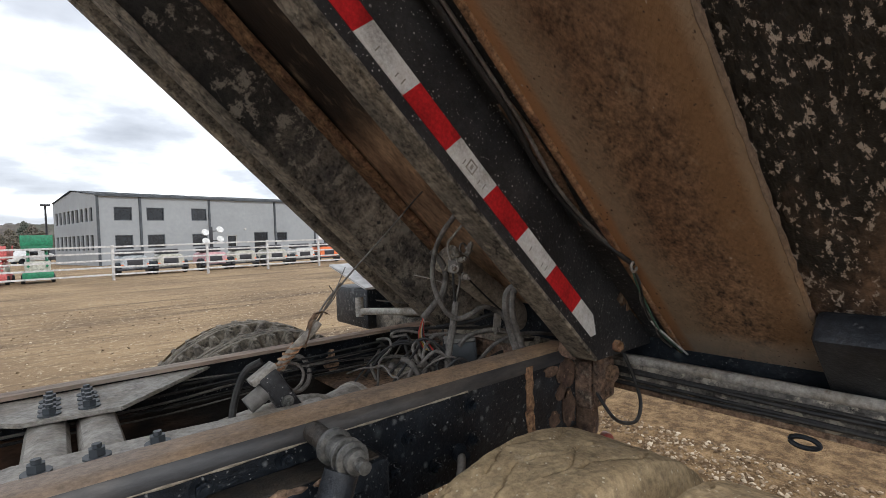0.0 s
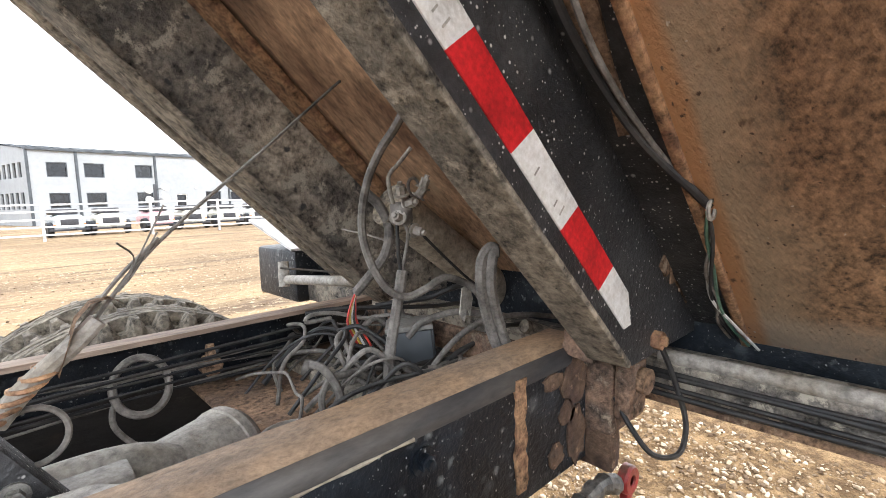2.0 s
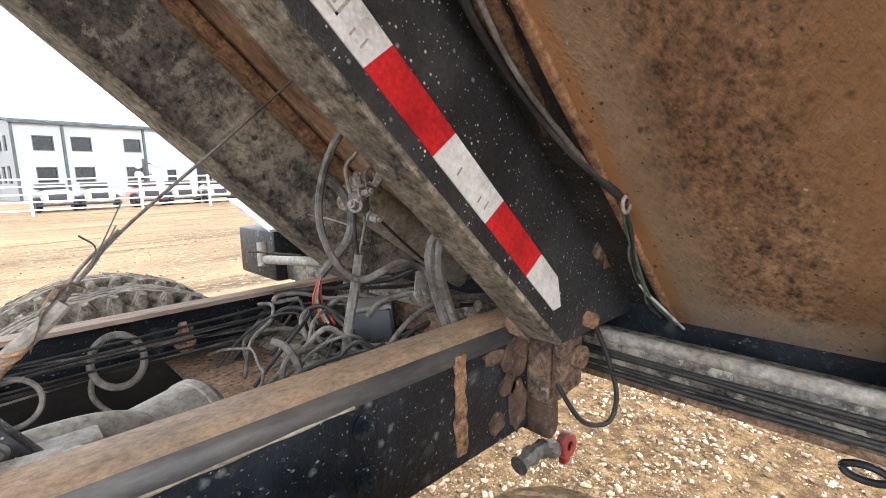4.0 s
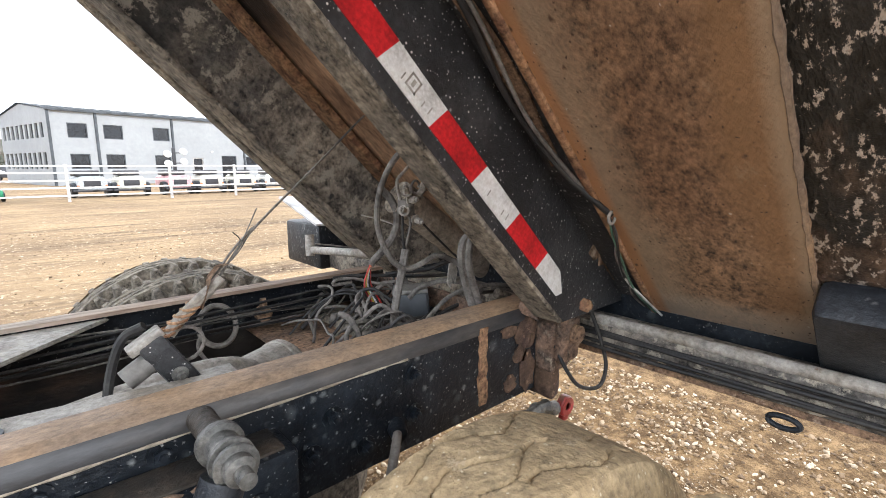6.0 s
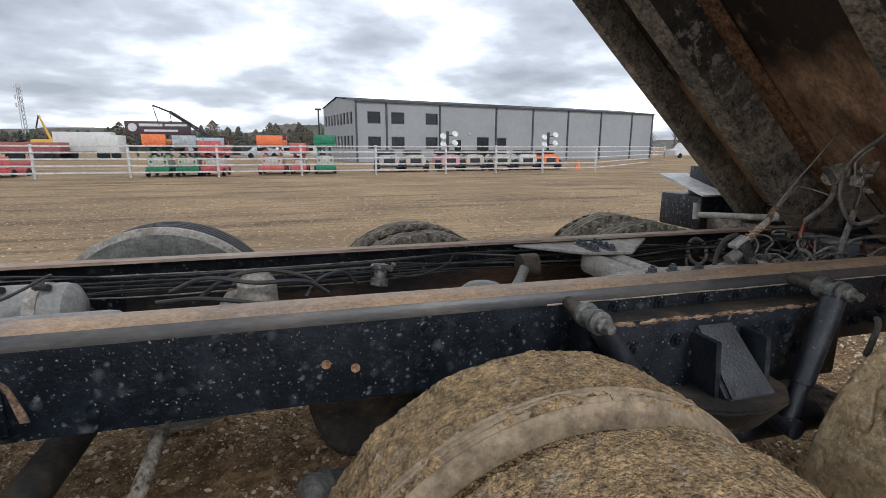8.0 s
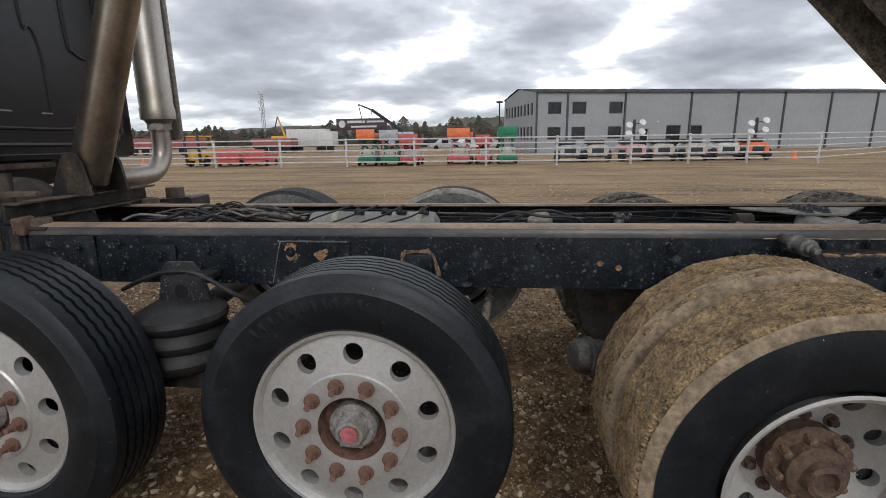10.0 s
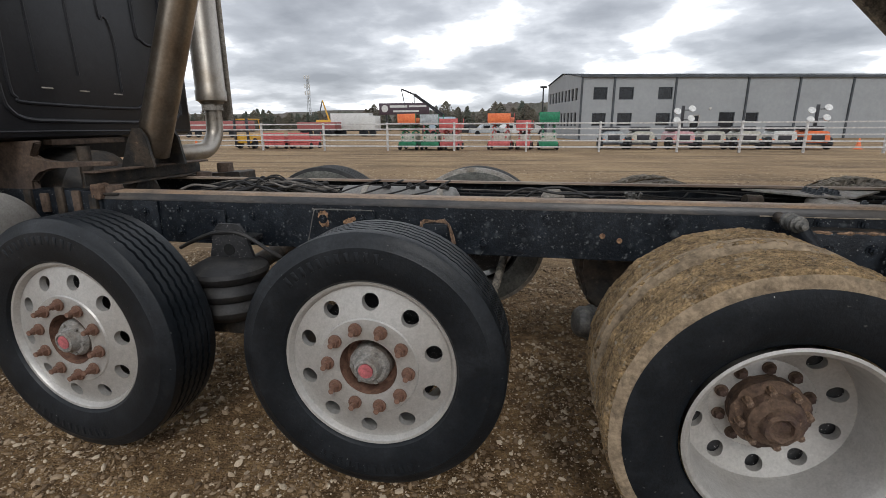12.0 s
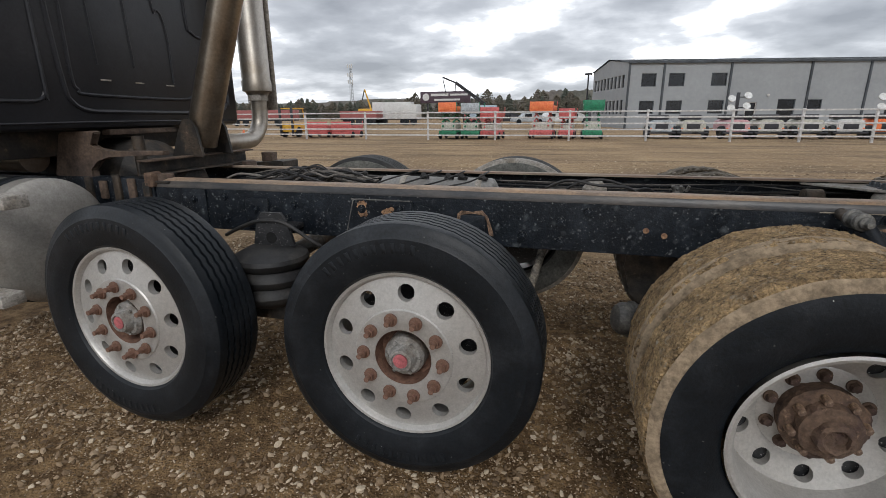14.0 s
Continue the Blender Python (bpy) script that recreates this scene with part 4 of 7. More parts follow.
bm = slab(pl, 0.992, 1.003, 0.003)
gus = tpart("far_gusset", bm, M_STEEL, "dusty grey gusset plate with bolts")
boltu_me = mesh_of("bolt", hex_bolt(bmesh.new(), (0, 0, 0), (0, 0, 1), 0.015, 0.016), M_TRIM)
for x in (0.915, 0.995):
    for y in (0.53, 0.572, 0.62, 0.665):
        tpart("bolt", boltu_me, None, "dark bolt", gus, Matrix.Translation((x, y, 1.003)))
bm = slab([(0.6, 0.096), (0.86, 0.215), (1.1, 0.195), (1.45, 0.15), (1.5, 0.096)], 0.995, 1.006, 0.003)
gus2 = tpart("near_gusset", bm, M_STEEL, "dusty grey gusset plate", None)
for x, y in [(0.9, 0.14), (0.99, 0.145), (1.09, 0.13)]:
    tpart("bolt", boltu_me, None, "dark bolt", gus2, Matrix.Translation((x, y, 1.006)))
for x in (0.865, 0.965):
    tpart("cross_member", one(span, (x, 0.15, 0.9), (x + 0.088, 0.58, 0.99), 0.03), M_STEEL, "dusty grey cast cross member")
tpart("torque_arm", one(span, (1.1, 0.2, 0.955), (1.5, 0.26, 0.975), 0.006), M_STEEL, "grey steel bar")
# lever post with its cable
post = tpart("lever_post", one(span, (-0.026, -0.024, 0), (0.026, 0.024, 0.19), 0.008), M_SILL, "black lever post with a frayed tarp cable", None, Matrix.Translation((1.43, 0.2, 0.925)) @ Euler((0, radians(-31), 0)).to_matrix().to_4x4())
part("post_head", one(bm_cyl, (-0.075, 0, 0.15), (0.01, 0, 0.15), 0.022, seg=12), M_TANK, post, "", None)
part("head_cap", one(span, (-0.04, -0.02, 0.182), (0.03, 0.02, 0.2), 0.004), M_STEEL, post, "grey cap plate")
part("post_bolt", hex_bolt(bmesh.new(), (0.0, -0.024, 0.1), (0, -1, 0), 0.01, 0.012), M_STUD, post)
lever = part("lever", one(bm_tube, [(1.37, 0.2, 1.09), (1.4, 0.197, 1.125), (1.45, 0.19, 1.17), (1.475, 0.188, 1.195)], lambda s: 0.013 - 0.002 * s, 10), M_STEEL, truck, "dusty lever", INV)
coil = [(1.355 + 0.0018 * k + 0.015 * math.cos(k * 0.9), 0.2 + 0.02 * math.sin(k * 0.9), 1.085 + 0.0016 * k) for k in range(40)]
part("wire_coil", one(bm_tube, coil, 0.0032, 5, 2), M_RUSTLIGHT, lever, "rusty coiled wire")
bm = bmesh.new()
arc = [(1.43, 1.135), (1.442, 1.17), (1.452, 1.2), (1.468, 1.218), (1.488, 1.222), (1.502, 1.212)]
rows_ = [[bm.verts.new((x, y, z)) for y in (0.172, 0.2)] for x, z in arc]
for p, q in zip(rows_, rows_[1:]):
    bm.faces.new((p[0], p[1], q[1], q[0]))
bmesh.ops.solidify(bm, geom=bm.faces[:], thickness=0.003)
part("strap", bm, M_RUST, lever, "bent rusty strap")
part("tarp_cable", one(bm_tube, [(1.46, 0.19, 1.18), (1.55, 0.21, 1.28), (1.72, 0.245, 1.415), (1.871, 0.276, 1.537), (1.9, 0.28, 1.56)], 0.0028, 5), M_DUSTHOSE, lever, "thin steel cable")
part("tarp_cable", one(bm_tube, [(1.45, 0.19, 1.18), (1.5, 0.2, 1.24), (1.555, 0.21, 1.29)], 0.0028, 5), M_DUSTHOSE, lever, "thin steel cable")
for k, e in enumerate([(1.545, 0.17, 1.3), (1.56, 0.19, 1.335), (1.5, 0.17, 1.29)]):
    part("cable_strand", one(bm_tube, [(1.5, 0.195, 1.225), (1.52, 0.19, 1.25 + 0.008 * k), e], 0.0014, 4), M_DUSTHOSE, lever)
part("post_hose", one(bm_tube, [(1.25, 0.22, 0.93), (1.27, 0.24, 1.02), (1.295, 0.23, 1.09), (1.33, 0.21, 1.115)], 0.009, 8), M_RUBBER, truck, "black hose on the lever post", INV)
part("post_hose", one(bm_tube, [(1.4 + 0.036 * math.cos(a), 0.21, 1.06 + 0.036 * math.sin(a)) for a in [-2.2 + 0.4 * k for k in range(12)]], 0.004, 7), M_DUSTHOSE, truck, "loop of dusty hose", INV)

# axle castings, rods and reservoirs
bm = bmesh.new(); bm_lathe(bm, [(0.0, -0.1), (0.06, -0.098), (0.078, -0.08), (0.08, 0.03), (0.084, 0.032), (0.084, 0.05), (0.07, 0.07), (0.0, 0.08)], 32, Matrix.Translation((1.64, 0.38, 0.86)) @ Euler((0, 0, radians(-65))).to_matrix().to_4x4())
tpart("reservoir", bm, M_STEEL, "dusty grey brake reservoir")
bm = bmesh.new(); bm_lathe(bm, [(0.0, 0.0), (0.045, 0.0), (0.05, 0.01), (0.05, 0.03), (0.062, 0.035), (0.062, 0.05), (0.05, 0.055), (0.03, 0.04)], 28, Matrix.Translation((1.78, 0.33, 0.83)) @ Euler((radians(90), 0, 0)).to_matrix().to_4x4())
tpart("casting_eye", bm, M_STEEL, "dusty cast eye")
tpart("control_arm", one(bm_tube, [(1.15, 0.33, 0.9), (1.35, 0.32, 0.93), (1.5, 0.32, 0.93), (1.6, 0.33, 0.885), (1.7, 0.32, 0.84), (1.8, 0.31, 0.84)], 0.036, 14), M_STEEL, "dusty grey control arm")
for x in (0.24, 1.69):
    bm = bmesh.new(); bm_cyl(bm, (x, -0.3, 0.41), (x, 1.13, 0.41), 0.085, seg=20)
    ax = tpart("drive_axle", bm, M_SILLDIRT, "muddy drive axle")
    bm = bmesh.new(); bm_lathe(bm, [(0.0, -0.2), (0.12, -0.18), (0.21, -0.09), (0.22, 0.05), (0.17, 0.15), (0.08, 0.21), (0.0, 0.22)], 28, Matrix.Translation((x, 0.4, 0.52)) @ Euler((0, radians(15), 0)).to_matrix().to_4x4())
    tpart("differential", bm, M_SILLDIRT, "dusty differential housing", ax)
bm = bmesh.new(); bm_lathe(bm, [(0.0, 0.13), (0.06, 0.12), (0.11, 0.08), (0.14, 0.0), (0.14, -0.1)], 28, Matrix.Translation((0.32, 0.3, 0.84)) @ Euler((radians(90), 0, 0)).to_matrix().to_4x4())
tpart("axle_dome", bm, M_TANK, "dusty cast dome")
rod = tpart("torque_rod", one(bm_tube, [(0.36, 0.3, 0.86), (0.5, 0.42, 0.9), (0.62, 0.6, 0.93)], 0.022, 12), M_TANK, "dusty torque rod")
tpart("rod_bushing", one(bm_cyl, (0.6, 0.62, 0.93), (0.68, 0.62, 0.93), 0.055, seg=22), M_BEAM, "", rod)
tpart("rear_cross_plate", one(span, (2.24, 0.1, 0.72), (2.26, 0.735, 0.995), 0.004), M_HINGE, "rusty rear cross plate")
for x in (-2.0, -0.55, 2.0):
    tpart("cross_tube", one(span, (x - 0.05, 0.013, 0.76), (x + 0.05, 0.817, 0.9), 0.012), M_SILLDIRT, "muddy cross member")
tpart("belly_shelf", one(span, (1.72, 0.4, 0.86), (2.08, 0.8, 0.872), 0.003), M_RUST, "rusty shelf plate")

# electrical box and hoist cylinder
BOXM = Matrix.Translation((2.155, 0.405, 0.9)) @ Euler((radians(-4), radians(5), radians(52))).to_matrix().to_4x4()
jb = tpart("junction_box", one(span, (-0.07, -0.055, 0.0), (0.07, 0.055, 0.1), 0.006), M_TRIM, "black plastic junction box with a ribbed side", None, BOXM)
tpart("box_lid", one(span, (-0.076, -0.06, 0.1), (0.076, 0.06, 0.114), 0.004), M_TANK, "dusty grey lid", jb)
for k in range(6):
    tpart("box_rib", one(span, (0.05 - 0.02 * k, -0.061, 0.008), (0.056 - 0.02 * k, -0.054, 0.094), 0.001), M_TRIM, "", jb)
tpart("box_fin", one(span, (0.07, -0.03, 0.01), (0.078, 0.03, 0.085), 0.002), M_TRIM, "", jb)
hoist = tpart("hoist_cylinder", one(bm_cyl, (2.2, 0.5, 1.3), (2.68, 0.5, 0.97), 0.06, seg=28), M_DUSTGLINT, "dusty hoist cylinder")
tpart("cylinder_head", one(bm_cyl, (2.17, 0.5, 1.32), (2.22, 0.5, 1.287), 0.062, seg=28), M_SILLDIRT, "", hoist)
valve = tpart("hose_clamp", lump((2.055, 0.3, 1.275), (2.095, 0.36, 1.325), 7), M_DUSTHOSE, "dusty clamp and fittings")
for dx, dz, ax in [(0.0, 0.03, (0.2, -1, 0.2)), (0.035, 0.045, (0.6, -0.4, 1)), (-0.02, 0.0, (-1, -0.5, 0.3)), (0.02, -0.03, (0.2, -1, -0.2)), (0.05, 0.065, (0.3, -0.3, 1)), (-0.012, 0.05, (-0.4, -0.3, 1))]:
    tpart("fitting", hex_bolt(bmesh.new(), (2.075 + dx, 0.31, 1.29 + dz), ax, 0.011, 0.022), M_STEEL, "", valve)
bm = bmesh.new(); bm_tube(bm, [(2.115 + 0.016 * math.cos(a), 0.33, 1.36 + 0.02 * math.sin(a)) for a in [0.4 * k for k in range(13)]], 0.004, 6)
tpart("tie_wire", bm, M_DUSTHOSE, "", valve)


def hose(name, pts, r, mat, label="", seg=8):
    r *= 0.72
    return tpart(name, one(bm_tube, pts, r, seg), mat, label)


hose("hose", [(1.99, 0.12, 1.6), (1.978, 0.2, 1.486), (1.973, 0.26, 1.432), (1.966, 0.3, 1.372), (1.955, 0.31, 1.302), (1.957, 0.31, 1.243), (1.974, 0.3, 1.181), (2.005, 0.29, 1.134), (2.043, 0.28, 1.116), (2.084, 0.26, 1.131), (2.131, 0.25, 1.15), (2.18, 0.24, 1.134), (2.206, 0.22, 1.11), (2.228, 0.2, 1.054)], 0.0122, M_DUSTHOSE, "dusty grey hose hanging in a loop")
hose("brake_pipe", [(2.087, 0.3, 1.446), (2.066, 0.32, 1.412), (2.045, 0.33, 1.385), (2.045, 0.33, 1.354), (2.054, 0.33, 1.322)], 0.0067, M_STEEL, "bent steel pipe")
hose("conduit", [(2.111, 0.52, 1.351), (2.139, 0.5, 1.313), (2.152, 0.48, 1.253), (2.142, 0.49, 1.185), (2.108, 0.51, 1.134), (2.077, 0.54, 1.085)], 0.0187, M_DUSTHOSE, "dusty corrugated conduit")
hose("wire_pair", [(2.061, 0.32, 1.294), (2.077, 0.31, 1.257), (2.067, 0.31, 1.206), (2.052, 0.31, 1.161)], 0.0058, M_DUSTHOSE, "")
hose("wire_pair", [(2.054, 0.32, 1.294), (2.047, 0.31, 1.247), (2.048, 0.31, 1.202), (2.055, 0.31, 1.161)], 0.0058, M_RUBBER, "")
hose("hose", [(2.057, 0.31, 1.171), (2.039, 0.31, 1.093), (2.019, 0.31, 1.018), (2, 0.3, 0.953), (1.993, 0.29, 0.885)], 0.0174, M_DUSTHOSE, "upright dusty grey hose")
hose("conduit_loop", [(2.164, 0.12, 1.219), (2.154, 0.13, 1.224), (2.139, 0.14, 1.199), (2.134, 0.14, 1.15), (2.16, 0.15, 1.082), (2.187, 0.15, 1.011), (2.206, 0.14, 0.968)], 0.0174, M_DUSTHOSE, "flat grey conduit loop")
hose("conduit_loop", [(2.16, 0.11, 1.215), (2.153, 0.12, 1.211), (2.144, 0.12, 1.151), (2.171, 0.13, 1.083), (2.196, 0.13, 1.02), (2.21, 0.12, 0.975)], 0.016, M_DUSTHOSE, "flat grey conduit loop")
hose("hose", [(2.106, 0.36, 0.994), (2.129, 0.34, 1.026), (2.158, 0.31, 1.045), (2.206, 0.28, 1.052), (2.266, 0.25, 1.036), (2.318, 0.23, 1.005)], 0.0118, M_DUSTHOSE, "")
hose("hose", [(2.033, 0.6, 1.016), (1.964, 0.6, 1.018), (1.975, 0.6, 1.034), (2.032, 0.58, 1.033), (2.108, 0.55, 1.009), (2.168, 0.5, 1.015), (2.218, 0.44, 0.999)], 0.0083, M_DUSTHOSE, "")
hose("hose", [(1.971, 0.62, 1.036), (2.035, 0.6, 1.039), (2.147, 0.55, 1.032), (2.295, 0.48, 1.019), (2.395, 0.44, 1.021)], 0.009, M_RUBBER, "")
hose("hose", [(2.13, 0.3, 0.926), (2.17, 0.28, 0.974), (2.214, 0.26, 1.008), (2.276, 0.24, 1.026), (2.387, 0.22, 1.019), (2.514, 0.2, 0.992)], 0.0104, M_DUSTHOSE, "")
hose("hose", [(2.148, 0.3, 0.911), (2.196, 0.28, 0.95), (2.258, 0.26, 0.972), (2.296, 0.24, 0.999), (2.399, 0.22, 0.993)], 0.009, M_RUBBER, "")
hose("hose", [(2.161, 0.32, 0.931), (2.18, 0.31, 0.906), (2.221, 0.29, 0.941), (2.288, 0.26, 0.991)], 0.0083, M_DUSTHOSE, "")
hose("hose", [(1.859, 0.27, 0.895), (1.875, 0.3, 0.934), (1.87, 0.32, 0.967), (1.857, 0.34, 0.99), (1.845, 0.36, 0.995)], 0.0125, M_DUSTHOSE, "coiled dusty hose end")
hose("hose", [(1.836, 0.3, 0.905), (1.845, 0.32, 0.938), (1.873, 0.33, 0.961), (1.928, 0.34, 0.957), (1.97, 0.34, 0.937), (2.004, 0.33, 0.908)], 0.0104, M_DUSTHOSE, "")
hose("hose", [(2.015, 0.5, 1.007), (1.98, 0.48, 0.993), (1.973, 0.46, 0.963), (1.98, 0.43, 0.926), (1.994, 0.38, 0.897), (2.01, 0.33, 0.876)], 0.01, M_DUSTHOSE, "")
hose("hose", [(2.002, 0.49, 1), (1.992, 0.45, 0.965), (2.006, 0.42, 0.928), (2.024, 0.37, 0.907), (2.031, 0.32, 0.877)], 0.0086, M_DUSTHOSE, "")
hose("hose", [(1.999, 0.5, 1.006), (2.033, 0.47, 1.017), (2.056, 0.43, 0.997), (2.074, 0.4, 0.972), (2.068, 0.36, 0.925)], 0.0086, M_RUBBER, "")
hose("hose", [(2.009, 0.45, 0.978), (2.044, 0.43, 0.959), (2.057, 0.4, 0.918), (2.038, 0.34, 0.869)], 0.0076, M_RUBBER, "")
hose("hose", [(1.919, 0.68, 0.922), (1.994, 0.6, 0.934), (2.031, 0.52, 0.919), (2.064, 0.44, 0.906), (2.09, 0.38, 0.899)], 0.0083, M_DUSTHOSE, "")
hose("bare_wire", [(2.081, 0.6, 1.254), (2.13, 0.56, 1.238), (2.175, 0.52, 1.217)], 0.0036, M_STEEL, "thin bare wire")
hose("hoist_line", [(2.13, 0.36, 1.272), (2.192, 0.34, 1.205), (2.263, 0.32, 1.134), (2.289, 0.3, 1.105)], 0.0053, M_RUBBER, "thin dark steel line")
hose("hose", [(2.147, 0.55, 1.036), (2.209, 0.5, 1.046), (2.269, 0.46, 1.052), (2.309, 0.42, 1.075), (2.357, 0.4, 1.083)], 0.0111, M_RUBBER, "")
hose("stub_pipe", [(2.361, 0.2, 0.997), (2.433, 0.19, 0.967), (2.512, 0.18, 0.93)], 0.025, M_SILLDIRT, "dusty pipe stub")
for j, mm in enumerate((M_WIRER, M_WIREY, M_WIREW, M_RUBBER, M_WIRER)):
    hose("loose_wire", [(2.077, 0.54, 1.085), (2.055 + 0.004 * j, 0.535, 1.05), (2.04 + 0.007 * j, 0.525, 1.01), (2.05 + 0.004 * j, 0.5 - 0.01 * j, 0.96)], 0.0046, mm, "", 6)
bm = bmesh.new()
bm_prism(bm, [(2.175, 1.12), (2.2, 1.125), (2.21, 1.09), (2.2, 1.05), (2.19, 1.075), (2.18, 1.04), (2.165, 1.06), (2.17, 1.09)], 0.004, Matrix.Translation((0, 0.236, 0)))
tpart("torn_tape", bm, M_STEEL, "torn end of grey tape")
bm = bmesh.new(); bm_lathe(bm, [(0.0, 0.05), (0.02, 0.048), (0.024, 0.03), (0.018, 0.02), (0.026, 0.01), (0.026, -0.03), (0.016, -0.04), (0.016, -0.08), (0.0, -0.085)], 14, Matrix.Translation((1.985, 0.58, 0.885)) @ Euler((radians(20), radians(30), radians(60))).to_matrix().to_4x4())
tpart("plug_connector", bm, M_DUSTHOSE, "dusty plug connector")
bm = bmesh.new(); bm_cyl(bm, (1.755, 0.735, 0.93), (1.755, 0.7, 0.93), 0.026, seg=12); bm_cyl(bm, (1.755, 0.71, 0.93), (1.755, 0.71, 0.985), 0.016, 0.01, seg=10)
tpart("rail_clip", bm, M_RUST, "rusty clip on the rail")
bm = bmesh.new(); bm_tube(bm, [(1.6 + 0.055 * math.cos(a), 0.69 + 0.02 * math.sin(a), 0.93 + 0.06 * math.sin(a)) for a in [k * 2 * math.pi / 14 for k in range(15)]], 0.009, 8)
tpart("hose_ring", bm, M_DUSTHOSE, "coiled dusty hose")
hose("hose", [(1.55, 0.7, 0.92), (1.54, 0.68, 0.86), (1.58, 0.64, 0.81), (1.63, 0.58, 0.8)], 0.009, M_DUSTHOSE)
hose("brake_pipe", [(1.9, 0.6, 1.17), (2.0, 0.6, 1.15), (2.05, 0.6, 1.14)], 0.004, M_DUSTHOSE, "bare wire", 5)
# wiring down the far rail
rng = random.Random(4)
for j in range(8):
    y = 0.705 - 0.008 * (j % 3)
    z = 0.9 + 0.012 * j
    pts = [(x, y - rng.uniform(0, 0.02), z + rng.uniform(-0.018, 0.014)) for x in [-2.6 + 0.42 * k for k in range(12)]]
    hose("wiring_loom", pts, 0.0045 + 0.002 * (j % 2), M_RUBBER if j % 3 else M_DUSTHOSE, "", 6)
# tangle at the rear: lines that lie over the shelf and one another, their ends tucked down
for j in range(30):
    p = Vector((rng.uniform(1.78, 2.0), rng.uniform(0.25, 0.68), 0.9))
    a = rng.uniform(-0.7, 0.7)
    lay = rng.uniform(0.94, 1.02)
    pts = []
    for k in range(8):
        f = k / 7
        z = 0.88 + (lay - 0.88) * min(1, 4 * f, 4 * (1 - f)) + rng.uniform(-0.012, 0.012)
        if p.y < 0.52 and 2.03 < p.x < 2.23:
            z = min(z, 0.93)
        pts.append((p.x, p.y, z))
        a += rng.uniform(-0.7, 0.7)
        p = Vector((min(2.22, p.x + 0.075 * math.cos(a)), min(0.71, max(0.16, p.y + 0.075 * math.sin(a))), 0))
    hose("tangled_hose", pts, rng.choice((0.005, 0.007, 0.009, 0.011)), rng.choice((M_DUSTHOSE, M_DUSTHOSE, M_RUBBER)), "", 7)
# pile of air lines behind the cab
for j in range(30):
    x = rng.uniform(-2.8, -2.35)
    y, z = rng.uniform(0.13, 0.68), rng.uniform(0.93, 1.01)
    pts = [(x, y, z)]
    for k in range(5):
        x += rng.uniform(0.07, 0.19)
        y = min(0.7, max(0.12, y + rng.uniform(-0.08, 0.08)))
        pts.append((x, y, 0.975 + rng.uniform(-0.05, 0.02) + 0.085 * math.sin(math.pi * (k + 1) / 6) * rng.uniform(0.3, 1)))
    hose("air_line", pts, rng.choice((0.006, 0.008, 0.0105)), rng.choice((M_RUBBER, M_RUBBER, M_RUBBER, M_DUSTHOSE)), "", 7)
for j in range(5):
    y = 0.55 + 0.03 * j
    hose("air_line", [(-2.2, y, 0.95 - 0.01 * j), (-2.0, y + 0.02, 0.99 - 0.015 * j), (-1.8, y + 0.01, 0.97 - 0.012 * j), (-1.55, y, 0.955)], 0.007, M_RUBBER, "", 7)


M_AIRTANK = surface("dusty grey tank paint", (0.235, 0.23, 0.22), 0.6, second=(0.16, 0.15, 0.14), scale=6, grain=80, bump=0.12, grain_mix=0.08, third=(0.14, 0.12, 0.1), cover=0.66, cover_scale=14)


def tank(x0, x1, y, z, r, label):
    bm = bmesh.new()
    bm_lathe(bm, [(0.0, x0 - 0.03), (r * 0.6, x0 - 0.022), (r * 0.95, x0), (r, x0 + 0.02), (r, x1 - 0.02), (r * 0.95, x1), (r * 0.6, x1 + 0.022), (0.0, x1 + 0.03)], 28,
             Matrix.Translation((0, y, z)) @ Euler((0, 0, radians(-90))).to_matrix().to_4x4())
    return tpart("air_tank", bm, M_AIRTANK, label)


t1 = tank(-1.7, -1.02, 0.46, 0.92, 0.097, "grey air tank with dusty fittings")
for x in (-1.56, -1.1):
    tpart("tank_band", one(bm_lathe, [(0.097, x - 0.018), (0.101, x - 0.017), (0.101, x + 0.017), (0.097, x + 0.018)], 28, Matrix.Translation((0, 0.46, 0.92)) @ Euler((0, 0, radians(-90))).to_matrix().to_4x4()), M_STEEL, "", t1)
tank(-2.05, -1.42, 0.19, 0.936, 0.062, "slim grey air tank")
tank(-1.32, -0.8, 0.19, 0.936, 0.062, "slim grey air tank")
for x in (-1.45, -1.3, -1.22, -1.1):
    tpart("tank_fitting", one(bm_cyl, (x, 0.44, 1.005), (x + 0.02, 0.41, 1.035), 0.016, seg=8), M_RUBBER, "", t1)
    tpart("tank_fitting", one(bm_cyl, (x + 0.0, 0.43, 1.02), (x + 0.05, 0.4, 1.02), 0.011, seg=8), M_RUBBER, "", t1)
for j in range(4):
    x = -1.5 + 0.14 * j
    hose("air_line", [(x, 0.46, 1.04), (x + 0.04, 0.38, 1.06), (x + 0.02 * j - 0.1, 0.28, 1.02), (x - 0.15, 0.2, 1.0)], 0.0065, M_RUBBER, "", 7)
bm = bmesh.new(); bm_lathe(bm, [(0.0, 0.09), (0.04, 0.085), (0.065, 0.05), (0.07, -0.06)], 24, Matrix.Translation((-0.46, 0.45, 0.93)) @ Euler((radians(90), 0, 0)).to_matrix().to_4x4())
tpart("air_dryer", bm, M_STEEL, "round grey air canister")
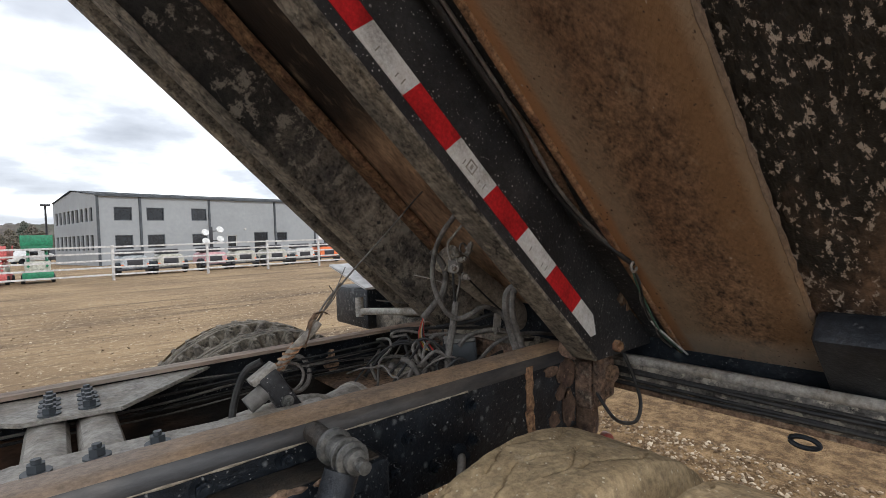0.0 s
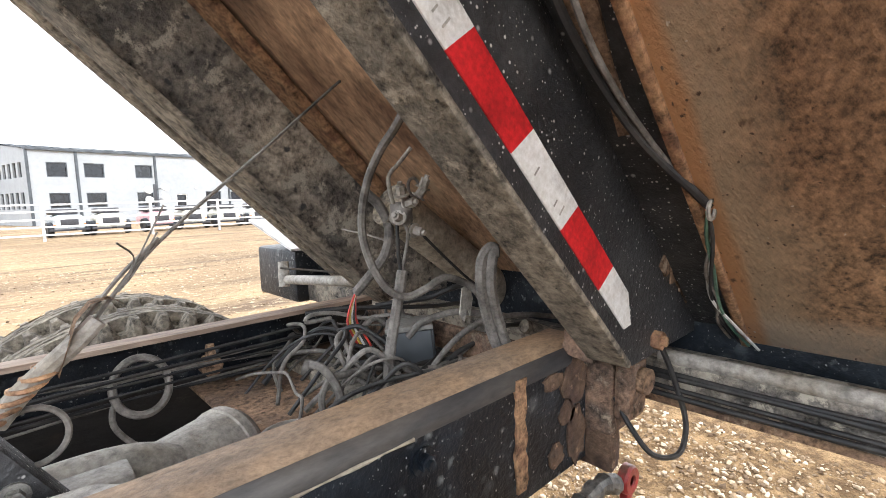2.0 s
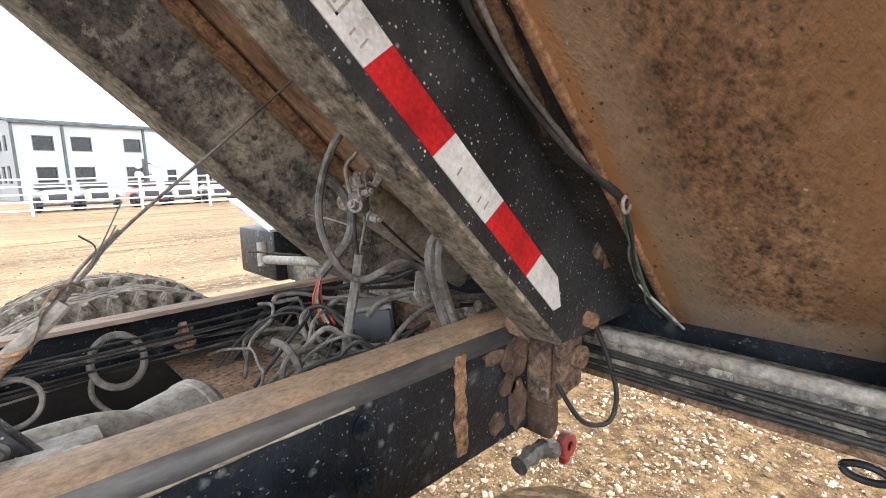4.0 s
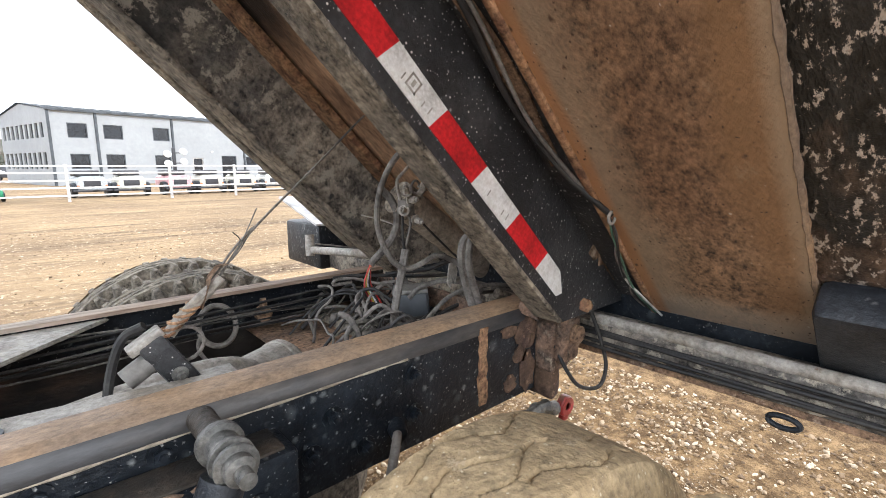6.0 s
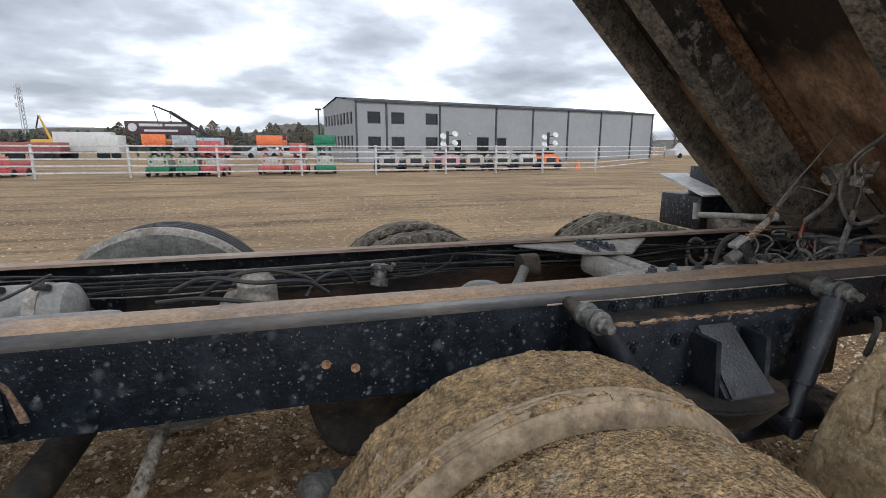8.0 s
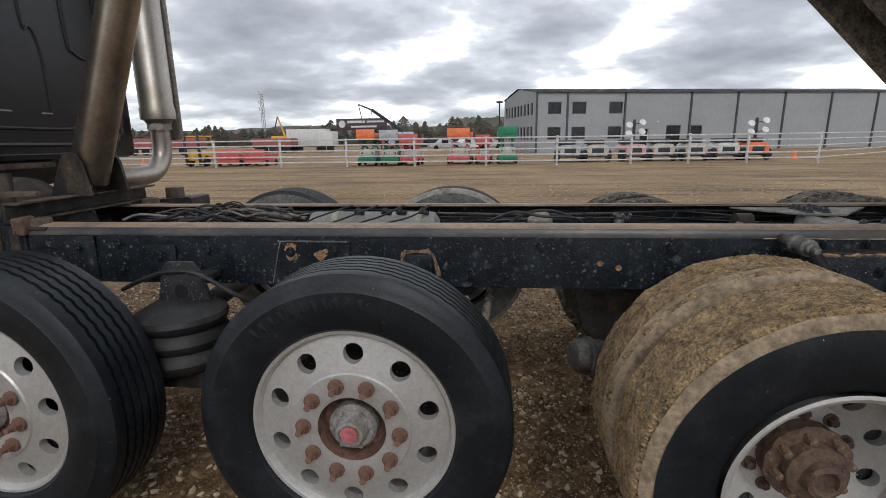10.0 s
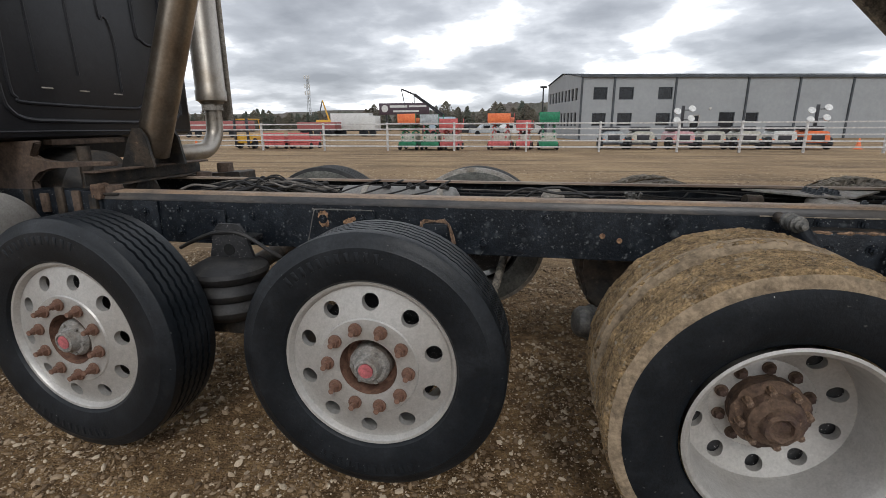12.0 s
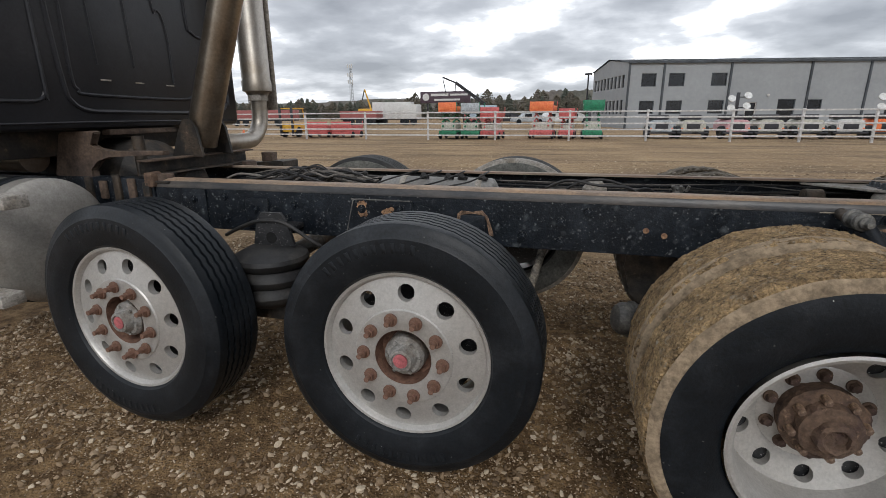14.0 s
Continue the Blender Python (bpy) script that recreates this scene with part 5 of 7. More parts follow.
for pts in ([(-0.72, 0.4, 0.98), (-0.6, 0.36, 1.03), (-0.45, 0.34, 1.01), (-0.3, 0.36, 1.0), (-0.22, 0.4, 0.94)], [(-0.75, 0.36, 0.96), (-0.6, 0.3, 0.98), (-0.42, 0.28, 0.955), (-0.3, 0.3, 0.93)],
            [(-0.66, 0.42, 0.93), (-0.55, 0.42, 1.01), (-0.42, 0.42, 1.03), (-0.3, 0.45, 0.99), (-0.25, 0.5, 0.93)], [(-0.1, 0.62, 0.9), (-0.16, 0.6, 0.96), (-0.25, 0.55, 0.95), (-0.3, 0.5, 0.9)]):
    hose("air_line", pts, 0.0105, M_RUBBER, "", 8)
bm = bmesh.new(); bm_lathe(bm, [(0.0, 0.05), (0.03, 0.048), (0.034, 0.03), (0.026, 0.022), (0.026, -0.01), (0.036, -0.016), (0.036, -0.04), (0.0, -0.045)], 16, Matrix.Translation((-0.01, 0.62, 0.93)) @ Euler((radians(80), radians(10), 0)).to_matrix().to_4x4())
vb = tpart("relay_valve", bm, M_STUD, "grey relay valve")
for dx in (-0.03, 0.0, 0.03):
    tpart("valve_port", one(bm_cyl, (dx, 0.6, 0.955), (dx * 1.4, 0.59, 0.985), 0.009, seg=10), M_STUD, "", vb)
hose("air_line", [(0.04, 0.6, 0.93), (0.15, 0.62, 0.92), (0.28, 0.66, 0.95), (0.32, 0.69, 0.98)], 0.006, M_RUBBER)


# ---- wheels ----
def tyre_mesh(name, r, w, rim_r, mat, grooves=4, mud=0.0, lugs=False, seg=96, zigzag=0.0, crumbs=False):
    bm = bmesh.new()
    h = w / 2
    prof = [(rim_r - 0.004, -h * 0.62), (rim_r + 0.004, -h * 0.8), (rim_r + 0.016, -h * 0.9), (rim_r + (r - rim_r) * 0.3, -h * 0.985), (rim_r + (r - rim_r) * 0.5, -h), (rim_r + (r - rim_r) * 0.72, -h * 0.985),
            (rim_r + (r - rim_r) * 0.74, -h * 0.965), (r - 0.035, -h * 0.93), (r - 0.014, -h * 0.86), (r - 0.003, -h * 0.8), (r, -h * 0.72)]
    g = 0.004 if mud else 0.012
    if mud and not lugs:
        prof += [(r, -h * 0.72 + h * 1.44 * k / 52) for k in range(1, 52)]
    for k in range(0 if mud and not lugs else grooves):
        c = -h * 0.72 + (k + 1) * (h * 1.44) / (grooves + 1)
        prof += [(r, c - 0.007), (r - g, c - 0.005), (r - g, c + 0.005), (r, c + 0.007)]
    prof += [(a, -b) for a, b in prof[10::-1]]
    bm_lathe(bm, prof, seg)
    if zigzag:
        for v in bm.verts:
            if math.hypot(v.co.x, v.co.z) > r - 0.02 and abs(v.co.y) < h * 0.65:
                k = int((math.atan2(v.co.z, v.co.x) / (2 * math.pi) + 1) * seg + 0.5) % 6
                v.co.y += zigzag * (abs(k - 3) - 1.5) / 1.5
    if lugs:
        # alternate blocks pressed in along both shoulders
        for v in bm.verts:
            rad = math.hypot(v.co.x, v.co.z)
            k = int((math.atan2(v.co.z, v.co.x) / (2 * math.pi) + 1) * seg + 0.5) % 4
            if rad > r - 0.045 and abs(v.co.y) > h * 0.4 and k < 2:
                f = 1 - 0.04 / rad
                v.co.x *= f
                v.co.z *= f
    if mud:
        for v in bm.verts:
            rad = math.hypot(v.co.x, v.co.z)
            if rad > rim_r + 0.03:
                k = mud * (noise.noise(v.co * 9) + 0.6 * noise.noise(v.co * 25) + 0.4 * noise.noise(v.co * 60)) * (1 if rad > r - 0.05 else 0.4)
                th = math.atan2(v.co.z, v.co.x)
                if rad > r - 0.045 and crumbs:
                    big, small = noise.voronoi(v.co * 34)[0], noise.voronoi(v.co * 78 + Vector((3, 1, 2)))[0]
                    gaps = noise.noise(v.co * 16 + Vector((7, 7, 0)))
                    k += 0.011 * min(0.6, big[1] - big[0]) * (0.5 + max(-0.4, gaps)) + 0.0055 * min(0.6, small[1] - small[0]) - 0.004
                if rad > r - 0.03 and not lugs and not crumbs:
                    for c, ph in ((-0.075, 0.0), (-0.02, 1.7), (0.03, 3.1), (0.085, 4.4)):
                        line = c + 0.014 * math.asin(math.sin(th * 17 + ph)) + 0.008 * math.sin(th * 7 + ph) + 0.004 * noise.noise(Vector((th * 20, c * 30, 0)))
                        near = 1 - abs(v.co.y - line) / 0.0045
                        if near > 0 and noise.noise(Vector((math.cos(th) * 3, math.sin(th) * 3, c * 40))) > 0.0:
                            k -= 0.01 * near
                v.co.x *= 1 + k / rad
                v.co.z *= 1 + k / rad
    return mesh_of(name, bm, mat)


def disc_with_holes(bm, n, r0, r1, rc, rh, yf, wall=0.03, seg=24):
    """A wheel disc from r0 to r1 with n round hand holes."""
    for k in range(n):
        tc_ = 2 * math.pi * (k + 0.5) / n
        half = math.pi / n
        inner, outer, deep = [], [], []
        turns = [2 * math.pi * j / seg for j in range(seg)]
        up, down = math.atan2(r1 - rc, half * rc), math.atan2(rc - r0, half * rc)
        for corner in (up, math.pi - up, math.pi + down, 2 * math.pi - down):
            turns[min(range(seg), key=lambda q: abs(turns[q] - corner))] = corner
        for a in turns:
            hx, hr = rh * math.cos(a), rc + rh * math.sin(a)
            th = tc_ + hx / rc
            inner.append((hr, th))
            c, s = math.cos(a), math.sin(a)
            lim = min(half * rc / abs(c) if abs(c) > 1e-6 else 1e9, ((r1 - rc) if s > 0 else (rc - r0)) / abs(s) if abs(s) > 1e-6 else 1e9)
            outer.append((rc + lim * s, tc_ + lim * c / rc))
        P = lambda q, d=0.0: bm.verts.new((q[0] * math.cos(q[1]), yf(q[0]) + d, q[0] * math.sin(q[1])))
        vi, vo, vd = [P(q) for q in inner], [P(q) for q in outer], [P(q, wall) for q in inner]
        for j in range(seg):
            i2 = (j + 1) % seg
            bm.faces.new((vo[j], vo[i2], vi[i2], vi[j]))
            bm.faces.new((vi[j], vi[i2], vd[i2], vd[j]))
    # the corners between neighbouring fans
    bmesh.ops.remove_doubles(bm, verts=bm.verts, dist=0.0006)
    bmesh.ops.holes_fill(bm, edges=[e for e in bm.edges if len(e.link_faces) == 1], sides=4)


R_P, RIM_P, R_D, RIM_D = 0.543, 0.345, 0.55, 0.315
M_NUT = surface("rusty lug nut", (0.2, 0.11, 0.075), 0.75, second=(0.12, 0.06, 0.04), scale=30, grain=120, bump=0.3)
M_HUB = surface("dull grey hub", (0.3, 0.29, 0.27), 0.6, 0.3, second=(0.2, 0.17, 0.14), scale=12, grain=90)
M_CAP = surface("pink hub cap", (0.5, 0.14, 0.15), 0.5)
tyre_p = tyre_mesh("tyre", R_P, 0.3, RIM_P, M_TYRE, 5, seg=360, zigzag=0.0034)
tyre_pf = tyre_mesh("tyre", R_P, 0.285, RIM_P, M_TYREFAR)
bm = bmesh.new()
bm_lathe(bm, [(RIM_P - 0.035, 0.13), (RIM_P - 0.03, -0.07), (RIM_P - 0.008, -0.1), (RIM_P + 0.002, -0.112), (RIM_P + 0.008, -0.118), (RIM_P + 0.004, -0.124), (RIM_P - 0.006, -0.122), (RIM_P - 0.014, -0.112), (RIM_P - 0.018, -0.1)], 96)
rim_p = mesh_of("rim", bm, M_ALU)
bm = bmesh.new()
bm_lathe(bm, [(RIM_P + 0.012, 0.126), (RIM_P + 0.016, 0.132), (RIM_P + 0.0615, 0.144), (RIM_P + 0.1025, 0.146), (RIM_P + 0.1476, 0.144), (RIM_P + 0.166, 0.1385), (RIM_P + 0.168, 0.134)], 96)
wall_pf = mesh_of("sidewall", bm, M_TYREDUST)
bm = bmesh.new()
bm_lathe(bm, [(R_P - 0.034, 0.1355), (R_P - 0.012, 0.1265), (R_P + 0.0005, 0.117), (R_P + 0.0025, 0.1)], 96)
shoulder_pf = mesh_of("shoulder", bm, M_STEEL)
bm = bmesh.new()
dish = lambda r: -0.1 - 0.028 * max(0.0, min(1.0, (RIM_P - 0.018 - r) / 0.13))
disc_with_holes(bm, 10, 0.205, RIM_P - 0.018, 0.268, 0.034, dish)
disc_p = mesh_of("disc", bm, M_ALU)
bm = bmesh.new()
bm_lathe(bm, [(0.205, dish(0.205)), (0.2, dish(0.205) - 0.006), (0.13, -0.136), (0.118, -0.134), (0.116, -0.05)], 64)
face_p = mesh_of("mounting_face", bm, M_ALU)
bm = bmesh.new(); bm_lathe(bm, [(0.117, -0.134), (0.113, -0.06), (0.1, -0.05), (0.0, -0.05)], 40)
well_p = mesh_of("hub_well", bm, M_NUT)
bm = bmesh.new(); bm_lathe(bm, [(0.085, -0.05), (0.083, -0.115), (0.072, -0.13), (0.058, -0.132), (0.052, -0.15), (0.046, -0.165), (0.036, -0.168), (0.034, -0.16), (0.0, -0.16)], 36)
for k in range(6):
    a = math.pi / 3 * k
    bm_cyl(bm, (0.067 * math.cos(a), -0.128, 0.067 * math.sin(a)), (0.067 * math.cos(a), -0.139, 0.067 * math.sin(a)), 0.008, seg=6)
hub_p = mesh_of("hub", bm, M_HUB)
cap_p = mesh_of("hub_cap", one(bm_cyl, (0, -0.158, 0), (0, -0.166, 0), 0.029, seg=24), M_CAP)
bm = bmesh.new()
bm_cyl(bm, (0, 0, 0), (0, -0.008, 0), 0.027, seg=18)
bm_cyl(bm, (0, -0.007, 0), (0, -0.028, 0), 0.02, 0.0175, seg=6)
bm_cyl(bm, (0, -0.028, 0), (0, -0.05, 0), 0.011, seg=10)
nut_p = mesh_of("lug_nut", bm, M_NUT)
bm = bmesh.new(); bm_cyl(bm, (0, 0.0, 0), (0, 0.12, 0), 0.27, seg=40)
drum_p = mesh_of("brake_drum", bm, M_SILL)


letter_me = mesh_of("raised_letter_bar", one(span, (-0.019, -0.004, -0.009), (0.019, 0.004, 0.009), 0.002), M_TYRE)


def lift_wheel(x, y, z, flip, spin, steer=0.0):
    m = Matrix.Translation((x, y, z)) @ Euler((0, 0, steer + (math.pi if flip else 0))).to_matrix().to_4x4() @ Euler((0, spin, 0)).to_matrix().to_4x4()
    w = tpart("lift_axle_wheel", tyre_pf if flip else tyre_p, None, "black tyre on a ten-hole aluminium wheel", None, m)
    for name, me, lab in (("rim", rim_p, "dull aluminium rim"), ("disc", disc_p, "dull aluminium disc"), ("mounting_face", face_p, ""), ("hub_well", well_p, "rusty hub opening"), ("hub", hub_p, "grey hub"),
                          ("hub_cap", cap_p, "pink-red hub cap"), ("brake_drum", drum_p, "dark brake drum")):
        part(name, me, None, w, lab)
    if flip:
        part("sidewall", wall_pf, None, w, "dusty grey inner sidewall")
        if x > -1.5:
            part("shoulder", shoulder_pf, None, w, "pale dusty tyre shoulder")
    if not flip:
        for k in range(22):
            a = math.pi / 2 + (k % 11 - 5) * 0.085 + (math.pi if k > 10 else 0.35)
            part("raised_letter_bar", letter_me, None, w, "", Euler((0, -a, 0)).to_matrix().to_4x4() @ Matrix.Translation((0.452, -0.1475, 0)))
    for k in range(10):
        a = 2 * math.pi * k / 10
        part("lug_nut", nut_p, None, w, "rusty lug nut", Matrix.Translation((0.165 * math.cos(a), -0.137, 0.165 * math.sin(a))))
    return w


lift_wheel(-1.18, -0.563, 0.452, False, radians(3))
lift_wheel(-2.544, -0.569, 0.462, False, radians(12), radians(-4))
lift_wheel(-1.0, 1.4, 0.515, True, 0.2)
lift_wheel(-2.25, 1.44, 0.505, True, 0.5)
for x, r in ((-1.1, R_P), (-2.4, R_P)):
    tpart("lift_axle", one(bm_cyl, (x, -0.4, 0.42), (x, 1.25, 0.5), 0.06, seg=18), M_BEAM, "muddy lift axle")

tyre_dm = tyre_mesh("tyre", R_D, 0.285, RIM_D, M_TYREMUD, 4, 0.006, seg=420, crumbs=True)
tyre_dc = tyre_mesh("tyre", R_D, 0.285, RIM_D, M_TYRECLAY, 4, 0.0045, seg=380)
tyre_df = tyre_mesh("tyre", R_D, 0.285, RIM_D, M_TYREFARMUD, 4, 0.006, True, seg=176)
bm = bmesh.new()
bm_lathe(bm, [(RIM_D + (R_D - RIM_D) * 0.04, -0.127), (RIM_D + 0.02, -0.136), (RIM_D + (R_D - RIM_D) * 0.3, -0.1455), (RIM_D + (R_D - RIM_D) * 0.55, -0.148), (RIM_D + (R_D - RIM_D) * 0.7, -0.1455), (R_D - 0.052, -0.1425)], 96)
wall_d = mesh_of("sidewall", bm, M_TYRE)
bm = bmesh.new()
bm_lathe(bm, [(RIM_D + 0.002, -0.136), (RIM_D + 0.006, -0.144), (RIM_D - 0.004, -0.147), (RIM_D - 0.016, -0.14), (RIM_D - 0.03, -0.11), (RIM_D - 0.038, 0.0), (RIM_D - 0.045, 0.05)], 96)
rim_d = mesh_of("rim", bm, M_ALU)
bm = bmesh.new()
bm_lathe(bm, [(R_D - 0.055, -0.1405), (R_D - 0.038, -0.1395), (R_D - 0.022, -0.135), (R_D - 0.012, -0.129)], 120)
for v in bm.verts:
    v.co *= 1 + 0.012 * noise.noise(v.co * 14)
band_d = mesh_of("mud_band", bm, M_MUDBAND)
bm = bmesh.new()
prof = [(R_D - 0.055, -0.142), (R_D - 0.03, -0.14)]
for k in range(12):
    prof.append((R_D - 0.02 + 0.024 * (k / 11) ** 0.5 - (0.004 if k % 3 == 1 else 0.0), -0.136 + 0.05 * k / 11))
bm_lathe(bm, prof, 160)
ring_d = mesh_of("mud_band", bm, M_MUDBAND)
bm = bmesh.new()
cone = lambda r: 0.05 + 0.04 * max(0.0, (RIM_D - 0.045 - r) / 0.12)
disc_with_holes(bm, 10, 0.17, RIM_D - 0.045, 0.223, 0.029, cone)
disc_d = mesh_of("disc", bm, M_ALU)
bm = bmesh.new(); bm_lathe(bm, [(0.17, cone(0.17)), (0.16, 0.08), (0.112, 0.076)], 48)
face_d = mesh_of("mounting_face", bm, M_ALU)
bm = bmesh.new(); bm_lathe(bm, [(0.118, 0.079), (0.116, 0.05), (0.122, 0.04), (0.124, 0.02), (0.112, 0.008), (0.092, 0.002), (0.088, -0.03), (0.07, -0.042), (0.056, -0.044), (0.052, -0.066), (0.04, -0.07), (0.034, -0.066), (0.032, -0.05), (0.0, -0.05)], 64)
for v in bm.verts:
    v.co += Vector((noise.noise(v.co * 40), noise.noise(v.co * 40 + Vector((5, 0, 0))), noise.noise(v.co * 40 + Vector((0, 5, 0))))) * 0.006
hub_d = mesh_of("hub", bm, M_HUBRUST)


bm = bmesh.new()
bm_cyl(bm, (0, 0, 0), (0, -0.006, 0), 0.022, seg=14)
bm_cyl(bm, (0, -0.005, 0), (0, -0.024, 0), 0.016, 0.014, seg=6)
nut_d = mesh_of("lug_nut", bm, M_HUBRUST)
bolt_d = mesh_of("hub_bolt", one(bm_cyl, (0, 0.01, 0), (0, -0.022, 0), 0.015, 0.012, seg=8), M_RUST)


def drive_wheel(x, y, z, flip):
    m = Matrix.Translation((x, y, z)) @ Euler((0, 0, math.pi if flip else 0)).to_matrix().to_4x4()
    tyre = tyre_df if flip else tyre_dm if x < 1 else tyre_dc
    w = tpart("drive_wheel", tyre, None, "dual drive wheel caked in brown mud" if flip or x < 1 else "dual drive wheel coated in cracked dry clay", None, m)
    inner = part("inner_tyre", tyre, None, w, "mud-caked inner tyre", Matrix.Translation((0, 0.33, 0)) @ Euler((0, 0.4, 0)).to_matrix().to_4x4())
    part("mud_band", band_d, None, w, "smooth pale dried mud")
    if x < 1:
        part("mud_band", ring_d, None, inner, "smooth pale dried mud with scuffed lines")
    for name, me, lab in (("sidewall", wall_d, "black tyre sidewall with mud smears"), ("rim", rim_d, "dull aluminium rim"), ("disc", disc_d, "dull aluminium disc"), ("mounting_face", face_d, ""), ("hub", hub_d, "rusty axle hub"), ("brake_drum", drum_p, "")):
        part(name, me, None, w, lab, Matrix.Translation((0, 0.1, 0)) if name == "brake_drum" else None)
    for k in range(8):
        a = math.pi / 4 * k + 0.2
        part("hub_bolt", bolt_d, None, w, "rusty hub bolt", Matrix.Translation((0.1 * math.cos(a), 0, 0.1 * math.sin(a))))
    for k in range(10):
        a = 2 * math.pi * (k + 0.5) / 10
        part("lug_nut", nut_d, None, w, "rusty lug nut", Matrix.Translation((0.1425 * math.cos(a), 0.078, 0.1425 * math.sin(a))))
    return w


drive_wheel(0.235, -0.75, R_D + GROUND, False)
drive_wheel(1.69, -0.75, R_D + GROUND, False)
drive_wheel(0.3, 1.565, R_D + GROUND + 0.012, True)
drive_wheel(1.69, 1.565, R_D + GROUND + 0.018, True)
bm = bmesh.new(); bm_lathe(bm, [(0.0, 0.0), (0.03, 0.002), (0.062, 0.012), (0.076, 0.03), (0.08, 0.045), (0.08, 0.075), (0.09, 0.08), (0.09, 0.095), (0.08, 0.1), (0.078, 0.16), (0.04, 0.2), (0.02, 0.26), (0.0, 0.26)], 28, Matrix.Translation((-0.345, 0.02, 0.41)) @ Euler((radians(-8), 0, radians(-75))).to_matrix().to_4x4())
tpart("brake_chamber", bm, M_STUD, "dirty grey brake chamber")
bm = bmesh.new(); bm_prism(bm, [(-0.3, 0.78), (-0.31, 0.6), (-0.27, 0.45), (-0.2, 0.38), (0.1, 0.36), (0.3, 0.45), (0.3, 0.78)], 0.5, Matrix.Translation((0, 0.24, 0)))
bmesh.ops.bevel(bm, geom=bm.edges[:], offset=0.02, segments=2, affect="EDGES")
tpart("axle_carrier", bm, M_BEAM, "dark oily axle carrier under the frame")
tpart("lift_strut", one(bm_tube, [(-0.7, 0.3, 0.72), (-0.73, 0.16, 0.6), (-0.77, -0.05, 0.47)], 0.022, 12), M_SILLDIRT, "muddy lift strut")

# air spring between the lift axles
bm = bmesh.new()
prof = [(0.0, 0.24), (0.11, 0.24), (0.15, 0.22)]
for k in range(3):
    zc_ = 0.18 - 0.085 * k
    prof += [(0.185, zc_ + 0.02), (0.192, zc_), (0.185, zc_ - 0.022), (0.162, zc_ - 0.042)]
prof += [(0.12, -0.06), (0.0, -0.06)]
bm_lathe(bm, prof, 40, Matrix.Translation((-2.06, -0.24, 0.49)) @ Euler((radians(90), 0, 0)).to_matrix().to_4x4())
bag = tpart("air_spring", bm, M_RUBBER, "black rubber air spring")
bm = bmesh.new(); bm_prism(bm, [(-2.17, 0.73), (-1.93, 0.73), (-1.97, 0.86), (-2.0, 0.9), (-2.11, 0.9), (-2.14, 0.86)], 0.02, Matrix.Translation((0, -0.22, 0)))
tpart("spring_bracket", bm, M_SILL, "black bracket plate", bag)
# solid disc on the plate; the eye's inner dark is put into its colour
tpart("bracket_eye", one(bm_cyl, (-2.06, -0.224, 0.77), (-2.06, -0.216, 0.77), 0.03, seg=18), M_HOLE, "", bag)
tpart("bracket_arm", one(span, (-2.12, -0.21, 0.78), (-2.0, 0.0, 0.81), 0.006), M_SILL, "", bag)
hose("air_line", [(-2.42, -0.12, 0.74), (-2.28, -0.18, 0.8), (-2.12, -0.22, 0.855), (-1.98, -0.22, 0.85), (-1.84, -0.2, 0.76), (-1.78, -0.15, 0.7)], 0.014, M_RUBBER, "black air line")
tpart("lift_beam", one(span, (-2.35, -0.32, 0.36), (-1.5, -0.14, 0.44), 0.01), M_BEAM, "muddy axle beam")
tpart("lift_link", one(bm_cyl, (-1.85, -0.2, 0.55), (-1.3, -0.2, 0.4), 0.03, seg=14), M_BEAM, "")

# ---- cab end ----
CX = -3.45
M_TANKALU = surface("weathered aluminium", (0.36, 0.34, 0.31), 0.5, 0.3, second=(0.28, 0.26, 0.23), scale=2, grain=90, bump=0.05, grain_mix=0.05)
M_CASTRUST = surface("dark rusty casting", (0.13, 0.09, 0.065), 0.8, second=(0.07, 0.05, 0.04), scale=7, grain=60, bump=0.4)
bm = bmesh.new(); span(bm, (CX - 1.7, -0.78, 1.3), (CX, 1.45, 3.0), 0.05)
cab = tpart("cab", bm, M_CAB, "dark grey cab with a ribbed back wall")


def ridge(pts, r=0.012):
    tpart("pressed_rib", one(bm_tube, [(CX + 0.001, y, z + 0.005) for y, z in pts], r, 8, 5), M_CAB, "", cab)


ridge([(-0.09, 3.0), (-0.08, 2.0), (-0.06, 1.56), (-0.03, 1.46), (0.06, 1.41), (0.3, 1.4), (1.0, 1.395), (1.2, 1.4), (1.29, 1.46), (1.32, 1.6), (1.32, 3.0)], 0.014)
ridge([(0.0, 3.0), (0.0, 2.0), (-0.005, 1.6), (0.02, 1.53), (0.1, 1.5), (0.8, 1.49), (0.92, 1.51)], 0.011)
ridge([(-0.74, 1.46), (-0.4, 1.455), (-0.23, 1.46), (-0.18, 1.5), (-0.17, 1.6), (-0.165, 3.0)], 0.011)
ridge([(0.96, 3.0), (0.96, 2.1), (1.0, 1.98), (1.1, 1.95), (1.18, 1.98), (1.22, 2.1), (1.22, 3.0)], 0.011)
for y in (0.165, 0.43):
    ridge([(y, 2.8), (y, 2.1), (y + 0.01, 1.68)], 0.007)
ridge([(0.66, 3.0), (0.66, 2.14), (0.7, 2.08), (0.73, 2.05), (0.76, 1.9), (0.76, 1.6)], 0.008)
for y, z in ((0.214, 1.592), (0.462, 1.588), (0.722, 1.584)):
    tpart("slot", one(span, (CX - 0.002, y - 0.035, z), (CX + 0.006, y + 0.035, z + 0.009), 0.002), M_STEEL, "pale slot", cab)
ridge([(-0.75, 1.335), (0.2, 1.34), (1.38, 1.33)], 0.007)
